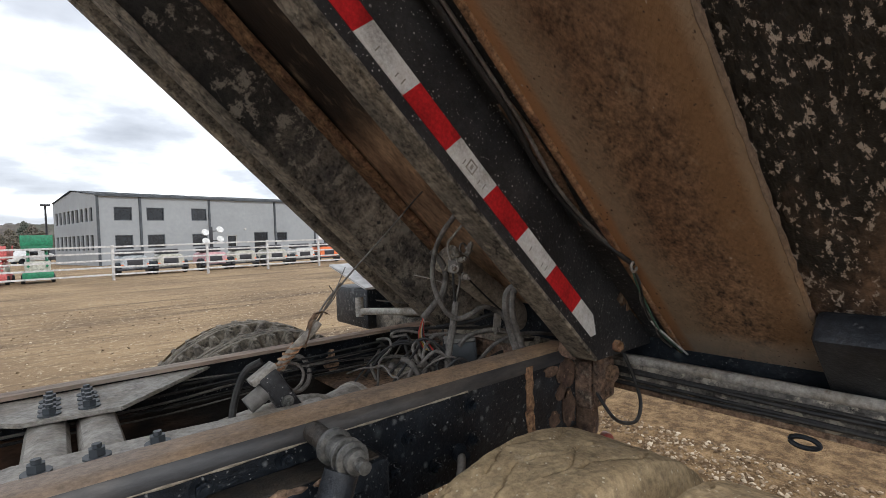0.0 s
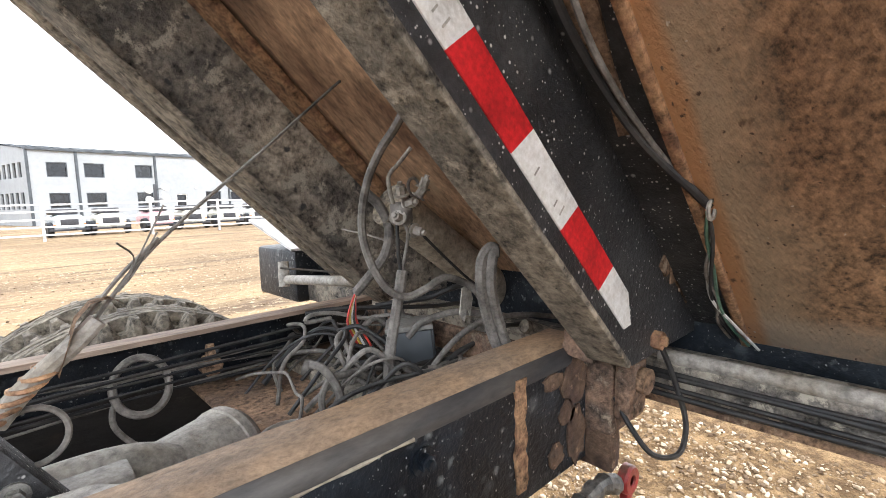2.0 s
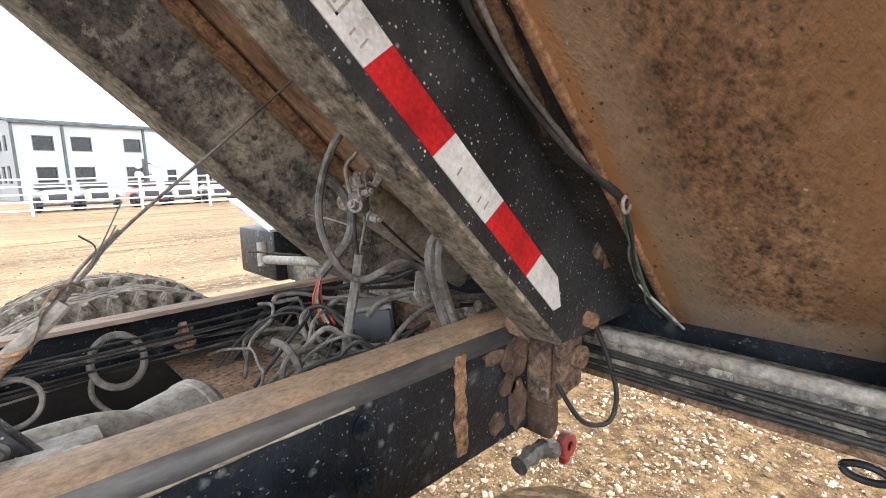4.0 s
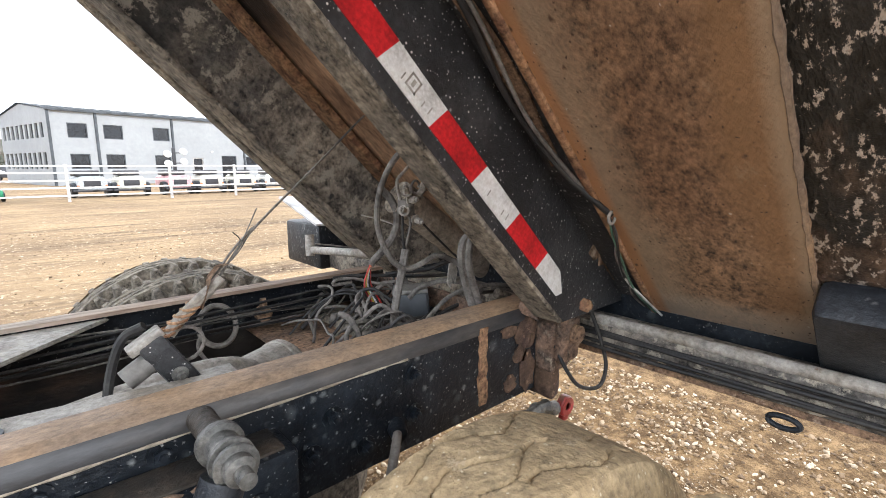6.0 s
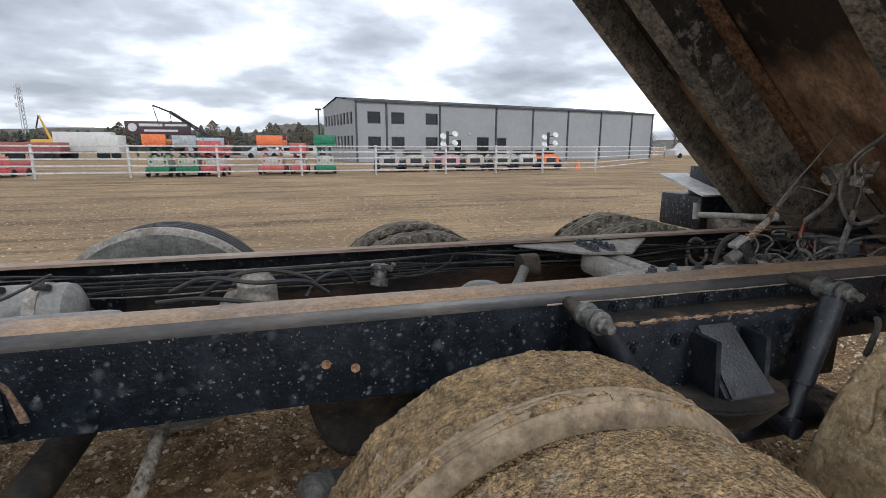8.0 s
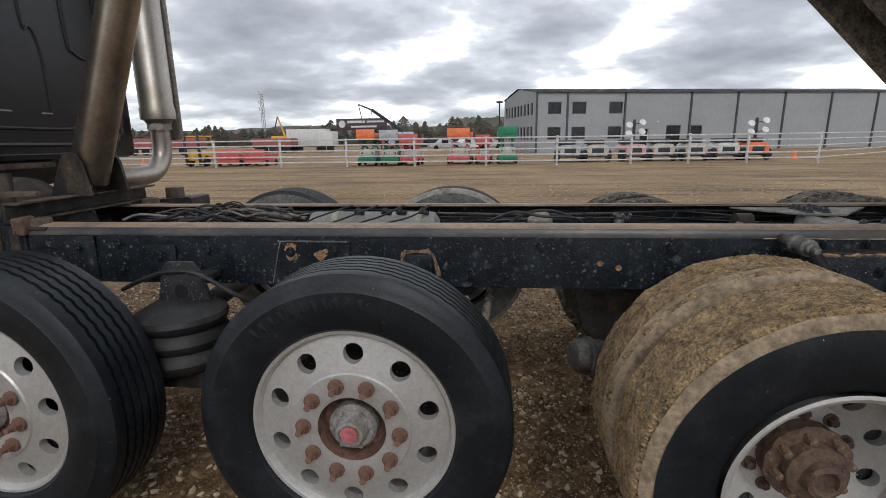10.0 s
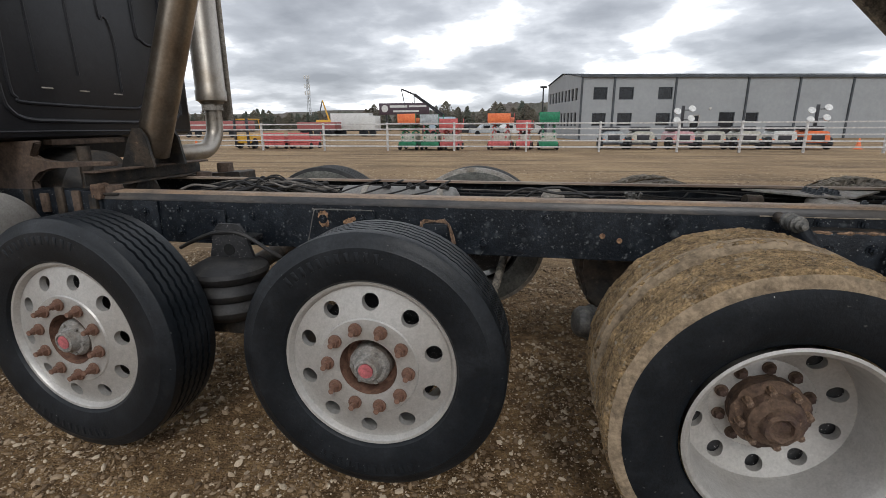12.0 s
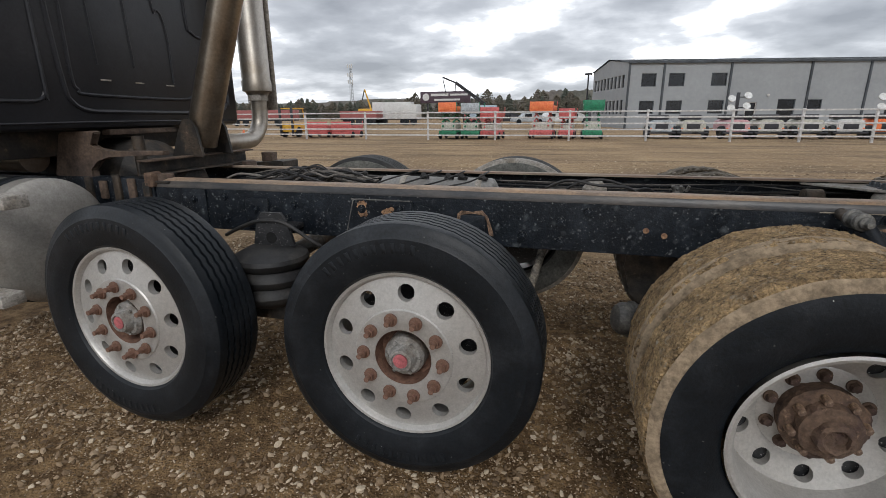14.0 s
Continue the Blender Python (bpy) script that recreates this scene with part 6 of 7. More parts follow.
tpart("cab_skirt", one(span, (CX - 1.6, -0.5, 1.14), (CX - 0.25, 1.35, 1.305), 0.01), M_BEAM, "dark oily cab floor", cab)
tpart("floor_edge", one(span, (CX - 0.1, 0.2, 1.262), (CX - 0.03, 0.75, 1.298), 0.006), M_CASTRUST, "rusty strip under the cab", cab)
ex = tpart("exhaust_pipe", one(bm_cyl, (-3.05, 0.5, 1.2), (-2.42, 0.5, 2.85), 0.1, seg=32), M_EXH, "brown-stained stainless exhaust pipe")
for y in (0.36, 0.64):
    bm = bmesh.new(); bm_prism(bm, [(-3.17, 1.12), (-2.93, 1.12), (-2.96, 1.3), (-3.0, 1.36), (-3.05, 1.36), (-3.1, 1.28)], 0.02, Matrix.Translation((0, y, 0)))
    tpart("stack_bracket", bm, M_BEAM, "black bracket", ex)
MX, MY = -3.3, 1.53
bm = bmesh.new(); bm_lathe(bm, [(0.0, 1.55), (0.09, 1.55), (0.1, 1.57), (0.124, 1.58), (0.124, 1.66), (0.118, 1.67), (0.118, 2.95), (0.0, 2.95)], 32, Matrix.Translation((MX, MY, 0)) @ Matrix(((1, 0, 0, 0), (0, 0, 1, 0), (0, 1, 0, 0), (0, 0, 0, 1))))
muf = tpart("muffler", bm, M_MUF, "stained stainless muffler with a shield")
bm = bmesh.new(); bm_tube(bm, [(MX, MY, 1.56), (MX, MY, 1.4), (MX, MY - 0.03, 1.28), (MX, MY - 0.13, 1.19), (MX, MY - 0.3, 1.165), (MX, 0.6, 1.165)], 0.068, 20)
tpart("elbow", bm, M_MUF, "stained stainless elbow", muf)
tpart("clamp", one(bm_cyl, (MX, MY, 1.5), (MX, MY, 1.55), 0.085, seg=24), M_STEEL, "", muf)
tpart("shield", one(span, (MX - 0.12, MY + 0.13, 1.42), (MX + 0.1, MY + 0.138, 2.95), 0.003), M_STEEL, "pale heat shield", muf)
beam = tpart("stack_support", one(span, (-3.09, 0.0, 1.035), (-3.075, 0.98, 1.122), 0.004), M_BEAM, "dirty channel beam behind the cab")
for z in (1.03, 1.115):
    tpart("beam_flange", one(span, (-3.09, 0.0, z), (-3.0, 0.98, z + 0.011), 0.003), M_CASTRUST if z > 1.1 else M_BEAM, "rusty flange", beam)
for y in (0.06, 0.86):
    tpart("beam_foot", one(bm_cyl, (-2.96, y, 1.0), (-2.96, y, 1.045), 0.055, 0.05, seg=20), M_CASTRUST, "rusty round foot", beam)
    tpart("foot_flange", one(span, (-3.05, y - 0.07, 0.995), (-2.87, y + 0.07, 1.008), 0.004), M_BEAM, "", beam)
bm = one(bm_prism, [(-3.3, 0.9), (-2.83, 0.9), (-2.83, 1.018), (-2.85, 1.026), (-3.3, 0.99)], 0.22, Matrix.Translation((0, 1.1, 0)))
tpart("outrigger_box", bm, M_BEAM, "dark sloping box outboard of the frame")
tpart("box_post", one(span, (-3.08, 1.18, 0.99), (-2.98, 1.26, 1.085), 0.008), M_CASTRUST, "rusty square post")
bm = bmesh.new(); bm_prism(bm, [(-3.757, 1.01), (-3.66, 1.275), (-3.64, 1.286), (-3.39, 1.296), (-3.37, 1.284), (-3.43, 1.21), (-3.38, 1.186), (-3.27, 1.177), (-2.88, 1.182), (-2.88, 1.158), (-3.3, 1.146), (-3.39, 1.12), (-3.455, 1.065), (-3.44, 1.01)], 0.05, Matrix.Translation((0, 0.0, 0)))
bmesh.ops.bevel(bm, geom=bm.edges[:], offset=0.006, segments=2, affect="EDGES")
tpart("cab_mount", bm, M_CASTRUST, "rust brown cast cab mount")
tpart("cab_strut", one(bm_cyl, (-3.2, 0.14, 0.95), (-3.2, 0.14, 1.26), 0.035, seg=14), M_BEAM, "")
tpart("front_member", one(span, (-4.6, -0.01, 0.74), (-2.985, 0.08, 1.02), 0.01), M_FRAME, "black front frame member")
bm = bmesh.new(); bm_lathe(bm, [(0.0, -3.05), (0.12, -3.06), (0.2, -3.14), (0.22, -3.3), (0.3, -3.4), (0.33, -3.8), (0.34, -4.6), (0.0, -4.6)], 28, Matrix.Translation((0, 0.42, 0.92)) @ Euler((0, 0, radians(-90))).to_matrix().to_4x4())
tpart("gearbox", bm, M_BEAM, "dark oily gearbox between the rails")
for k in range(5):
    tpart("frame_bracket", one(span, (-3.05 - 0.11 * k, -0.03, 0.86 + 0.03 * (k % 2)), (-3.0 - 0.11 * k, -0.008, 1.0 + 0.02 * (k % 3)), 0.006), M_CASTRUST if k % 2 else M_BEAM, "rusty bracket on the frame")
tpart("intake_pipe", one(bm_cyl, (-4.6, -0.1, 1.16), (-3.75, -0.1, 1.14), 0.09, seg=24), M_EXH, "stained pipe under the cab")
TANKM = Matrix.Translation((-3.31, -0.39, 0.72)) @ Euler((0, 0, radians(-90))).to_matrix().to_4x4()
bm = bmesh.new(); bm_lathe(bm, [(0.0, 0.03), (0.2, 0.026), (0.29, 0.016), (0.325, 0.0), (0.336, -0.014), (0.342, -0.02), (0.34, -0.03), (0.34, -1.4), (0.0, -1.4)], 72, TANKM)
ft = tpart("fuel_tank", bm, M_TANKALU, "dull grey aluminium fuel tank")
for h0, h1 in ((-0.12, -0.19), (-0.9, -0.97)):
    tpart("tank_strap", one(bm_lathe, [(0.342, h0), (0.352, h0 - 0.004), (0.352, h1 + 0.004), (0.342, h1)], 56, TANKM), M_TYRE, "black rubber-lined strap", ft)
for z in (0.52, 1.01):
    step = tpart("step_bracket", one(span, (-3.7, -0.8, z - 0.03), (-2.99 - 0.18 * (z < 0.9), -0.69, z + 0.03), 0.006), M_STEEL, "grey checkered step bracket", ft)
    for k in range(5):
        tpart("step_slot", one(span, (-3.06 - 0.18 * (z < 0.9) - 0.07 * k, -0.803, z - 0.012), (-3.03 - 0.18 * (z < 0.9) - 0.07 * k, -0.799, z + 0.012)), M_TRIM, "", step)

# ---- steel building ----
BLD = Matrix.Translation((3.65, 47.3, GROUND)) @ Euler((0, 0, math.atan2(0.23, 0.973))).to_matrix().to_4x4()
hall = thing("steel_building", "two-storey pale grey steel building with dark windows and gutters", "building", BLD)
L, D, EAVE, RIDGE = 42.2, 12.0, 5.85, 6.6


def wall_with_holes(x0, x1, z0, z1, holes, thick, m):
    """A wall in x, z with rectangular openings right through it; built of blocks between the openings' edges."""
    bm = bmesh.new()
    xs = sorted({x0, x1, *[h[0] for h in holes], *[h[1] for h in holes]})
    zs = sorted({z0, z1, *[h[2] for h in holes], *[h[3] for h in holes]})
    grid = {}
    for i, x in enumerate(xs):
        for j, z in enumerate(zs):
            grid[i, j] = (bm.verts.new(m @ Vector((x, 0, z))), bm.verts.new(m @ Vector((x, thick, z))))
    solid = lambda i, j: 0 <= i < len(xs) - 1 and 0 <= j < len(zs) - 1 and not any(h[0] <= xs[i] + 1e-6 and xs[i + 1] <= h[1] + 1e-6 and h[2] <= zs[j] + 1e-6 and zs[j + 1] <= h[3] + 1e-6 for h in holes)
    for i in range(len(xs) - 1):
        for j in range(len(zs) - 1):
            if not solid(i, j):
                continue
            a, b, c, d = grid[i, j], grid[i + 1, j], grid[i + 1, j + 1], grid[i, j + 1]
            bm.faces.new((a[0], b[0], c[0], d[0])); bm.faces.new((d[1], c[1], b[1], a[1]))
            for (di, dj), (p, q) in {(-1, 0): (d, a), (1, 0): (b, c), (0, -1): (a, b), (0, 1): (c, d)}.items():
                if not solid(i + di, j + dj):
                    bm.faces.new((p[0], p[1], q[1], q[0]))
    return bm


front = [(1.23, 2.59, 3.75, 4.9), (3.72, 5.17, 3.75, 4.9), (7.57, 9.0, 3.75, 4.9), (1.23, 2.59, 1.3, 2.5), (3.72, 5.17, 1.3, 2.5), (7.57, 9.0, 1.3, 2.5), (13.9, 15.5, 0.15, 2.55), (11.0, 12.0, 0.1, 2.3), (16.6, 17.9, 1.6, 2.5)]
part("wall", wall_with_holes(0, L, 0, EAVE, front, 0.25, Matrix()), M_WALL, hall, "pale grey sheet steel wall")
side = []
for k in range(9):
    x = 1.0 + 1.2 * k
    side += [(x, x + 0.75, 3.75, 4.9), (x, x + 0.75, 1.3, 2.6)]
TURN90 = Matrix(((0, 1, 0, 0), (1, 0, 0, 0), (0, 0, 1, 0), (0, 0, 0, 1)))
part("wall", wall_with_holes(0.25, D, 0, EAVE, side, 0.25, TURN90), M_WALL, hall, "")
bm = bmesh.new(); bm_prism(bm, [(0.0, EAVE), (D, EAVE), (D / 2, RIDGE)], 0.2, TURN90 @ Matrix.Translation((0, 0, 0)))
part("gable", bm, M_WALL, hall)
part("wall", one(span, (L - 0.25, 0.25, 0), (L, D, EAVE)), M_WALL, hall)
part("wall", one(span, (0.25, D - 0.25, 0), (L - 0.25, D, EAVE)), M_WALL, hall)
bm = bmesh.new()
vs = [bm.verts.new(p) for p in [(-0.15, -0.2, EAVE + 0.02), (L + 0.15, -0.2, EAVE + 0.02), (L + 0.15, D / 2, RIDGE + 0.1), (-0.15, D / 2, RIDGE + 0.1), (L + 0.15, D + 0.2, EAVE + 0.02), (-0.15, D + 0.2, EAVE + 0.02)]]
bm.faces.new((vs[0], vs[1], vs[2], vs[3])); bm.faces.new((vs[3], vs[2], vs[4], vs[5]))
bmesh.ops.solidify(bm, geom=bm.faces[:], thickness=0.1)
part("roof", bm, M_TRIM, hall, "dark roof edge")
part("gutter", one(span, (-0.1, -0.2, EAVE - 0.08), (L + 0.1, -0.04, EAVE + 0.1)), M_TRIM, hall, "dark gutter")
for x in (0.06, 3.22, 9.25, 16.4, 21.6, 27.0, 32.5, 38.1, 42.1):
    part("downpipe", one(span, (x - 0.09, -0.12, 0), (x + 0.09, -0.005, EAVE)), M_TRIM, hall, "dark joint strip")
for x0, x1, z0, z1 in front:
    w = part("window", one(span, (x0, 0.12, z0), (x1, 0.15, z1)), M_GLASS, hall, "dark glass pane")
    bm = bmesh.new()
    for a, b in (((x0, 0.05, z0), (x0 + 0.07, 0.12, z1)), ((x1 - 0.07, 0.05, z0), (x1, 0.12, z1)), ((x0, 0.05, z0), (x1, 0.12, z0 + 0.07)), ((x0, 0.05, z1 - 0.07), (x1, 0.12, z1))):
        span(bm, a, b)
    part("window_frame", bm, M_WHITE if x0 == 11.0 else M_TRIM, w)
for x0, x1, z0, z1 in side:
    w = part("window", one(span, (0.12, x0, z0), (0.15, x1, z1)), M_GLASS, hall, "")
    part("window_frame", one(span, (0.03, x0, z0), (0.12, x0 + 0.08, z1)), M_WHITE, w)
bm = bmesh.new(); bm_cyl(bm, (12.9, -0.1, 2.9), (12.9, 0.0, 2.9), 0.12, seg=12)
part("wall_lamp", bm, M_WHITE, hall, "round white wall lamp")

# ---- white board fences ----
FY = 25.6
fence = thing("board_fence", "white painted five-rail fence along the yard", "fence", Matrix.Translation((0, FY, GROUND)))
posts = [-29.2, -25.0, -20.9, -17.2, -13.1, -9.1, -5.1, -1.0, 2.95, 6.95, 10.0, 13.0, 16.6]
post_me = mesh_of("post", one(span, (-0.055, -0.055, 0), (0.055, 0.055, 1.62), 0.006), M_WHITE)
for x in posts:
    part("post", post_me, None, fence, "", Matrix.Translation((x, 0, 0)))
for x0, x1 in zip(posts, posts[1:]):
    for z in (0.28, 0.6, 0.92, 1.24, 1.54):
        bm = bmesh.new(); span(bm, (0.01, -0.085, -0.038), (x1 - x0 - 0.01, -0.057, 0.038), 0.003)
        part("rail", bm, M_WHITE, fence, "", Matrix.Translation((x0, 0, z + random.uniform(-0.015, 0.015))))
for z in (0.28, 0.6, 0.92, 1.24, 1.54):
    bm = bmesh.new(); bm_cyl(bm, (16.6, -0.07, z), (27.0, 8.5, z), 0.035, seg=6)
    part("rail", bm, M_WHITE, fence)
fence2 = thing("ranch_fence", "low white board fence by the parked cars", "fence", Matrix.Translation((35.5, 55.5, GROUND)) @ Euler((0, 0, 0.2)).to_matrix().to_4x4())
for k in range(7):
    part("post", one(span, (2.1 * k - 0.08, -0.08, 0), (2.1 * k + 0.08, 0.08, 1.6)), M_WHITE, fence2)
for z in (0.45, 0.9, 1.4):
    part("rail", one(span, (0, -0.12, z - 0.08), (12.6, -0.085, z + 0.08)), M_WHITE, fence2)


# ---- yard machines ----
def paint(name, c, r=0.5):
    return surface(name, c, r, second=[v * 0.9 for v in c], scale=2.5, grain=25, bump=0.03)


P_WHITE, P_CREAM, P_PINK = paint("white machine paint", (0.62, 0.62, 0.6)), paint("cream machine paint", (0.5, 0.49, 0.42)), paint("faded pink paint", (0.6, 0.36, 0.38))
P_ORANGE, P_RED, P_GREEN = paint("orange machine paint", (0.8, 0.2, 0.07)), paint("red machine paint", (0.55, 0.12, 0.115)), paint("green machine paint", (0.02, 0.2, 0.1))
P_YELLOW, P_GREY, P_DARK = paint("yellow machine paint", (0.65, 0.36, 0.04)), paint("grey machine paint", (0.4, 0.43, 0.45)), paint("dark machine paint", (0.03, 0.03, 0.035))
P_BLUE, P_BURG = paint("pale blue paint", (0.4, 0.5, 0.58)), paint("dull red paint", (0.32, 0.1, 0.095))


def wheel_bm(r, w):
    return bm_lathe(bmesh.new(), [(0.0, -w * 0.3), (r * 0.5, -w * 0.35), (r * 0.55, -w * 0.5), (r * 0.92, -w * 0.5), (r, -w * 0.3), (r, w * 0.3), (r * 0.92, w * 0.5), (r * 0.5, w * 0.5), (0.0, w * 0.4)], 16)


def generator(x, y, body, label, lamps, s=1.0, turn=0.0):
    """A towable generator box on two wheels, with drawbar and, on some, lamp heads on a mast."""
    g = thing("towable_generator", label, "generator", Matrix.Translation((x, y, GROUND)) @ Euler((0, 0, turn)).to_matrix().to_4x4() @ Matrix.Scale(s, 4), "towable machines")
    bm = bmesh.new(); bm_prism(bm, [(-0.62, 0.38), (0.62, 0.38), (0.66, 0.78), (0.54, 1.02), (-0.4, 1.05), (-0.62, 0.9)], 1.7, Matrix.Translation((0, -0.85, 0)))
    bmesh.ops.bevel(bm, geom=bm.edges[:], offset=0.05, segments=2, affect="EDGES")
    part("hood", bm, body, g)
    part("grille", one(span, (-0.35, -0.87, 0.5), (0.35, -0.852, 0.85), 0.01), P_DARK, g)
    part("bumper", one(span, (-0.8, -0.95, 0.28), (0.8, -0.85, 0.38), 0.02), P_DARK, g)
    for sx in (-0.72, 0.72):
        part("wheel", wheel_bm(0.36, 0.24), M_TYRE, g, "", Matrix.Translation((sx, -0.5, 0.36)) @ Euler((0, 0, math.pi / 2)).to_matrix().to_4x4())
        part("lamp", one(bm_cyl, (sx * 0.8, -0.88, 0.55), (sx * 0.8, -0.84, 0.55), 0.06, seg=10), P_ORANGE, g)
    part("drawbar", one(bm_cyl, (0, -0.85, 0.32), (0.1, -1.7, 0.38), 0.04, seg=8), P_DARK, g)
    part("roof_pack", one(span, (-0.6, -0.5, 1.05), (0.45, 0.5, 1.32), 0.06), P_DARK, g)
    if lamps:
        part("mast", one(span, (-0.07, -0.4, 0.9), (0.07, -0.26, 2.5), 0.01), P_DARK, g)
        for sx, sz in ((-0.42, 2.1), (0.42, 2.25), (-0.4, 1.6), (0.42, 1.7)):
            bm = bm_lathe(bmesh.new(), [(0.0, 0.0), (0.1, 0.02), (0.19, 0.1), (0.205, 0.18), (0.0, 0.15)], 16, Matrix.Translation((sx, -0.42, sz)) @ Euler((radians(150), 0, 0)).to_matrix().to_4x4())
            part("lamp_head", bm, P_WHITE, g)
            part("lamp_arm", one(bm_cyl, (0, -0.34, sz), (sx, -0.36, sz), 0.025, seg=6), P_DARK, g)
    return g


for x, y, b, lab, lamps in [(4.0, 29.2, P_GREY, "grey towable generator with a dark top", False), (5.75, 29.2, P_CREAM, "cream towable generator with a dark top", False), (7.9, 29.3, P_PINK, "faded pink light tower with lamp heads", True),
                            (9.7, 29.5, P_CREAM, "cream towable generator behind the fence", False), (11.6, 29.5, P_CREAM, "cream towable generator behind the fence", False), (13.6, 29.8, P_WHITE, "white towable generator behind the fence", False),
                            (15.3, 29.9, P_ORANGE, "orange light tower with lamp heads", True)]:
    generator(x, y, b, lab, lamps, 1.0, random.uniform(-0.2, 0.2))


def scissor_lift(x, y, top, base, h, label, w=1.1):
    g = thing("scissor_lift", label, "scissor lift", Matrix.Translation((x, y, GROUND)) @ Euler((0, 0, random.uniform(-0.12, 0.12))).to_matrix().to_4x4(), "scissor lifts")
    part("chassis", one(span, (-w / 2, -0.9, 0.18), (w / 2, 0.9, 0.5), 0.04), base, g)
    for sx in (-1, 1):
        for sy in (-0.65, 0.65):
            part("wheel", wheel_bm(0.2, 0.14), M_TYRE, g, "", Matrix.Translation((sx * (w / 2 - 0.02), sy, 0.2)) @ Euler((0, 0, math.pi / 2)).to_matrix().to_4x4())
    part("power_pack", one(span, (-w * 0.42, -0.7, 0.5), (w * 0.42, 0.6, 0.5 + (h - 1.1) * 0.45), 0.03), P_CREAM, g)
    n = 4
    for k in range(n):
        z0, z1 = 0.5 + (h - 1.1) * k / n, 0.5 + (h - 1.1) * (k + 1) / n
        for sx in (-0.3, 0.3):
            for a, b in ((-0.8, 0.8), (0.8, -0.8)):
                part("arm", one(bm_cyl, (sx * w, a, z0), (sx * w, b, z1), 0.055, seg=4), base, g)
    part("deck", one(span, (-w / 2, -0.95, h - 0.62), (w / 2, 0.95, h - 0.5), 0.02), top, g)
    part("panel", one(span, (-w / 2, -0.97, h - 0.5), (w / 2, -0.93, h - 0.02), 0.008), top, g)
    for sx in (-1, 1):
        part("guard", one(span, (sx * w / 2 - 0.02, -0.93, h - 0.5), (sx * w / 2 + 0.02, 0.95, h - 0.25), 0.006), top, g)
    for sx in (-w / 2, w / 2):
        for sy in (-0.92, 0.92):
            part("stanchion", one(bm_cyl, (sx, sy, h - 0.5), (sx, sy, h), 0.025, seg=6), base, g)
    return g


scissor_lift(-8.1, 27.3, P_ORANGE, P_GREEN, 2.15, "orange and green scissor lift behind the fence")
scissor_lift(-6.75, 27.3, P_GREY, P_GREEN, 2.1, "grey and green scissor lift behind the fence")
scissor_lift(-5.55, 27.4, P_RED, P_RED, 1.85, "red scissor lift behind the fence")
scissor_lift(-2.6, 28.2, P_ORANGE, P_RED, 2.15, "orange and red scissor lift behind the fence", 1.35)
scissor_lift(-1.15, 28.4, P_RED, P_RED, 1.75, "red scissor lift behind the fence", 0.85)
scissor_lift(0.25, 28.2, P_GREEN, P_GREEN, 2.2, "green scissor lift behind the fence")
scissor_lift(-17.4, 28.2, P_RED, P_RED, 1.05, "lowered red scissor lift behind the fence", 1.4)
scissor_lift(-15.6, 28.2, P_RED, P_RED, 1.05, "lowered red scissor lift behind the fence", 1.4)
fk = thing("forklift", "yellow forklift behind the fence", "forklift", Matrix.Translation((-19.6, 28.2, GROUND)))
part("body", one(span, (-0.5, -0.9, 0.35), (0.6, 0.7, 0.95), 0.08), P_YELLOW, fk)
for sx in (-0.45, 0.45):
    part("mast_rail", one(span, (sx - 0.06, -1.1, 0.1), (sx + 0.06, -0.95, 1.95), 0.01), P_DARK, fk)
    part("cab_post", one(bm_cyl, (sx, 0.6, 0.9), (sx, 0.4, 1.9), 0.035, seg=6), P_YELLOW, fk)
    part("wheel", wheel_bm(0.35, 0.22), M_TYRE, fk, "", Matrix.Translation((sx * 1.2, -0.5, 0.35)) @ Euler((0, 0, math.pi / 2)).to_matrix().to_4x4())
part("overhead_guard", one(span, (-0.5, -0.9, 1.86), (0.5, 0.5, 1.94), 0.02), P_YELLOW, fk)
cone_bm = bm_lathe(bmesh.new(), [(0.0, 0.62), (0.03, 0.62), (0.17, 0.04), (0.24, 0.03), (0.24, 0.0), (0.0, 0.0)], 14, Matrix.Translation((0, 0, 0)) @ Matrix(((1, 0, 0, 0), (0, 0, 1, 0), (0, 1, 0, 0), (0, 0, 0, 1))))
cone_t = tagged(part("traffic_cone", cone_bm, P_ORANGE, None, "", Matrix.Translation((-22.6, 26.6, GROUND))), "orange traffic cone by the fence", "cone", "traffic cones")
copy_thing(cone_t, Matrix.Translation((-22.15, 26.7, GROUND)))
copy_thing(cone_t, Matrix.Translation((17.8, 29.7, GROUND)))


def trailer(x, y, lx, h, mat, label, turn=0.0):
    g = thing("trailer", label, "trailer", Matrix.Translation((x, y, GROUND)) @ Euler((0, 0, turn)).to_matrix().to_4x4())
    part("box", one(span, (-lx / 2, -1.2, 0.9), (lx / 2, 1.2, h), 0.04), mat, g)
    part("frame", one(span, (-lx / 2, -1.0, 0.7), (lx / 2, 1.0, 0.9)), P_DARK, g)
    for k in range(int(lx)):
        part("rib", one(span, (-lx / 2 + k + 0.4, -1.23, 0.95), (-lx / 2 + k + 0.46, -1.2, h - 0.05)), mat, g)
    for sx in (-lx * 0.35, -lx * 0.2, lx * 0.3):
        part("wheel", wheel_bm(0.48, 0.3), M_TYRE, g, "", Matrix.Translation((sx, -1.0, 0.48)))
    return g


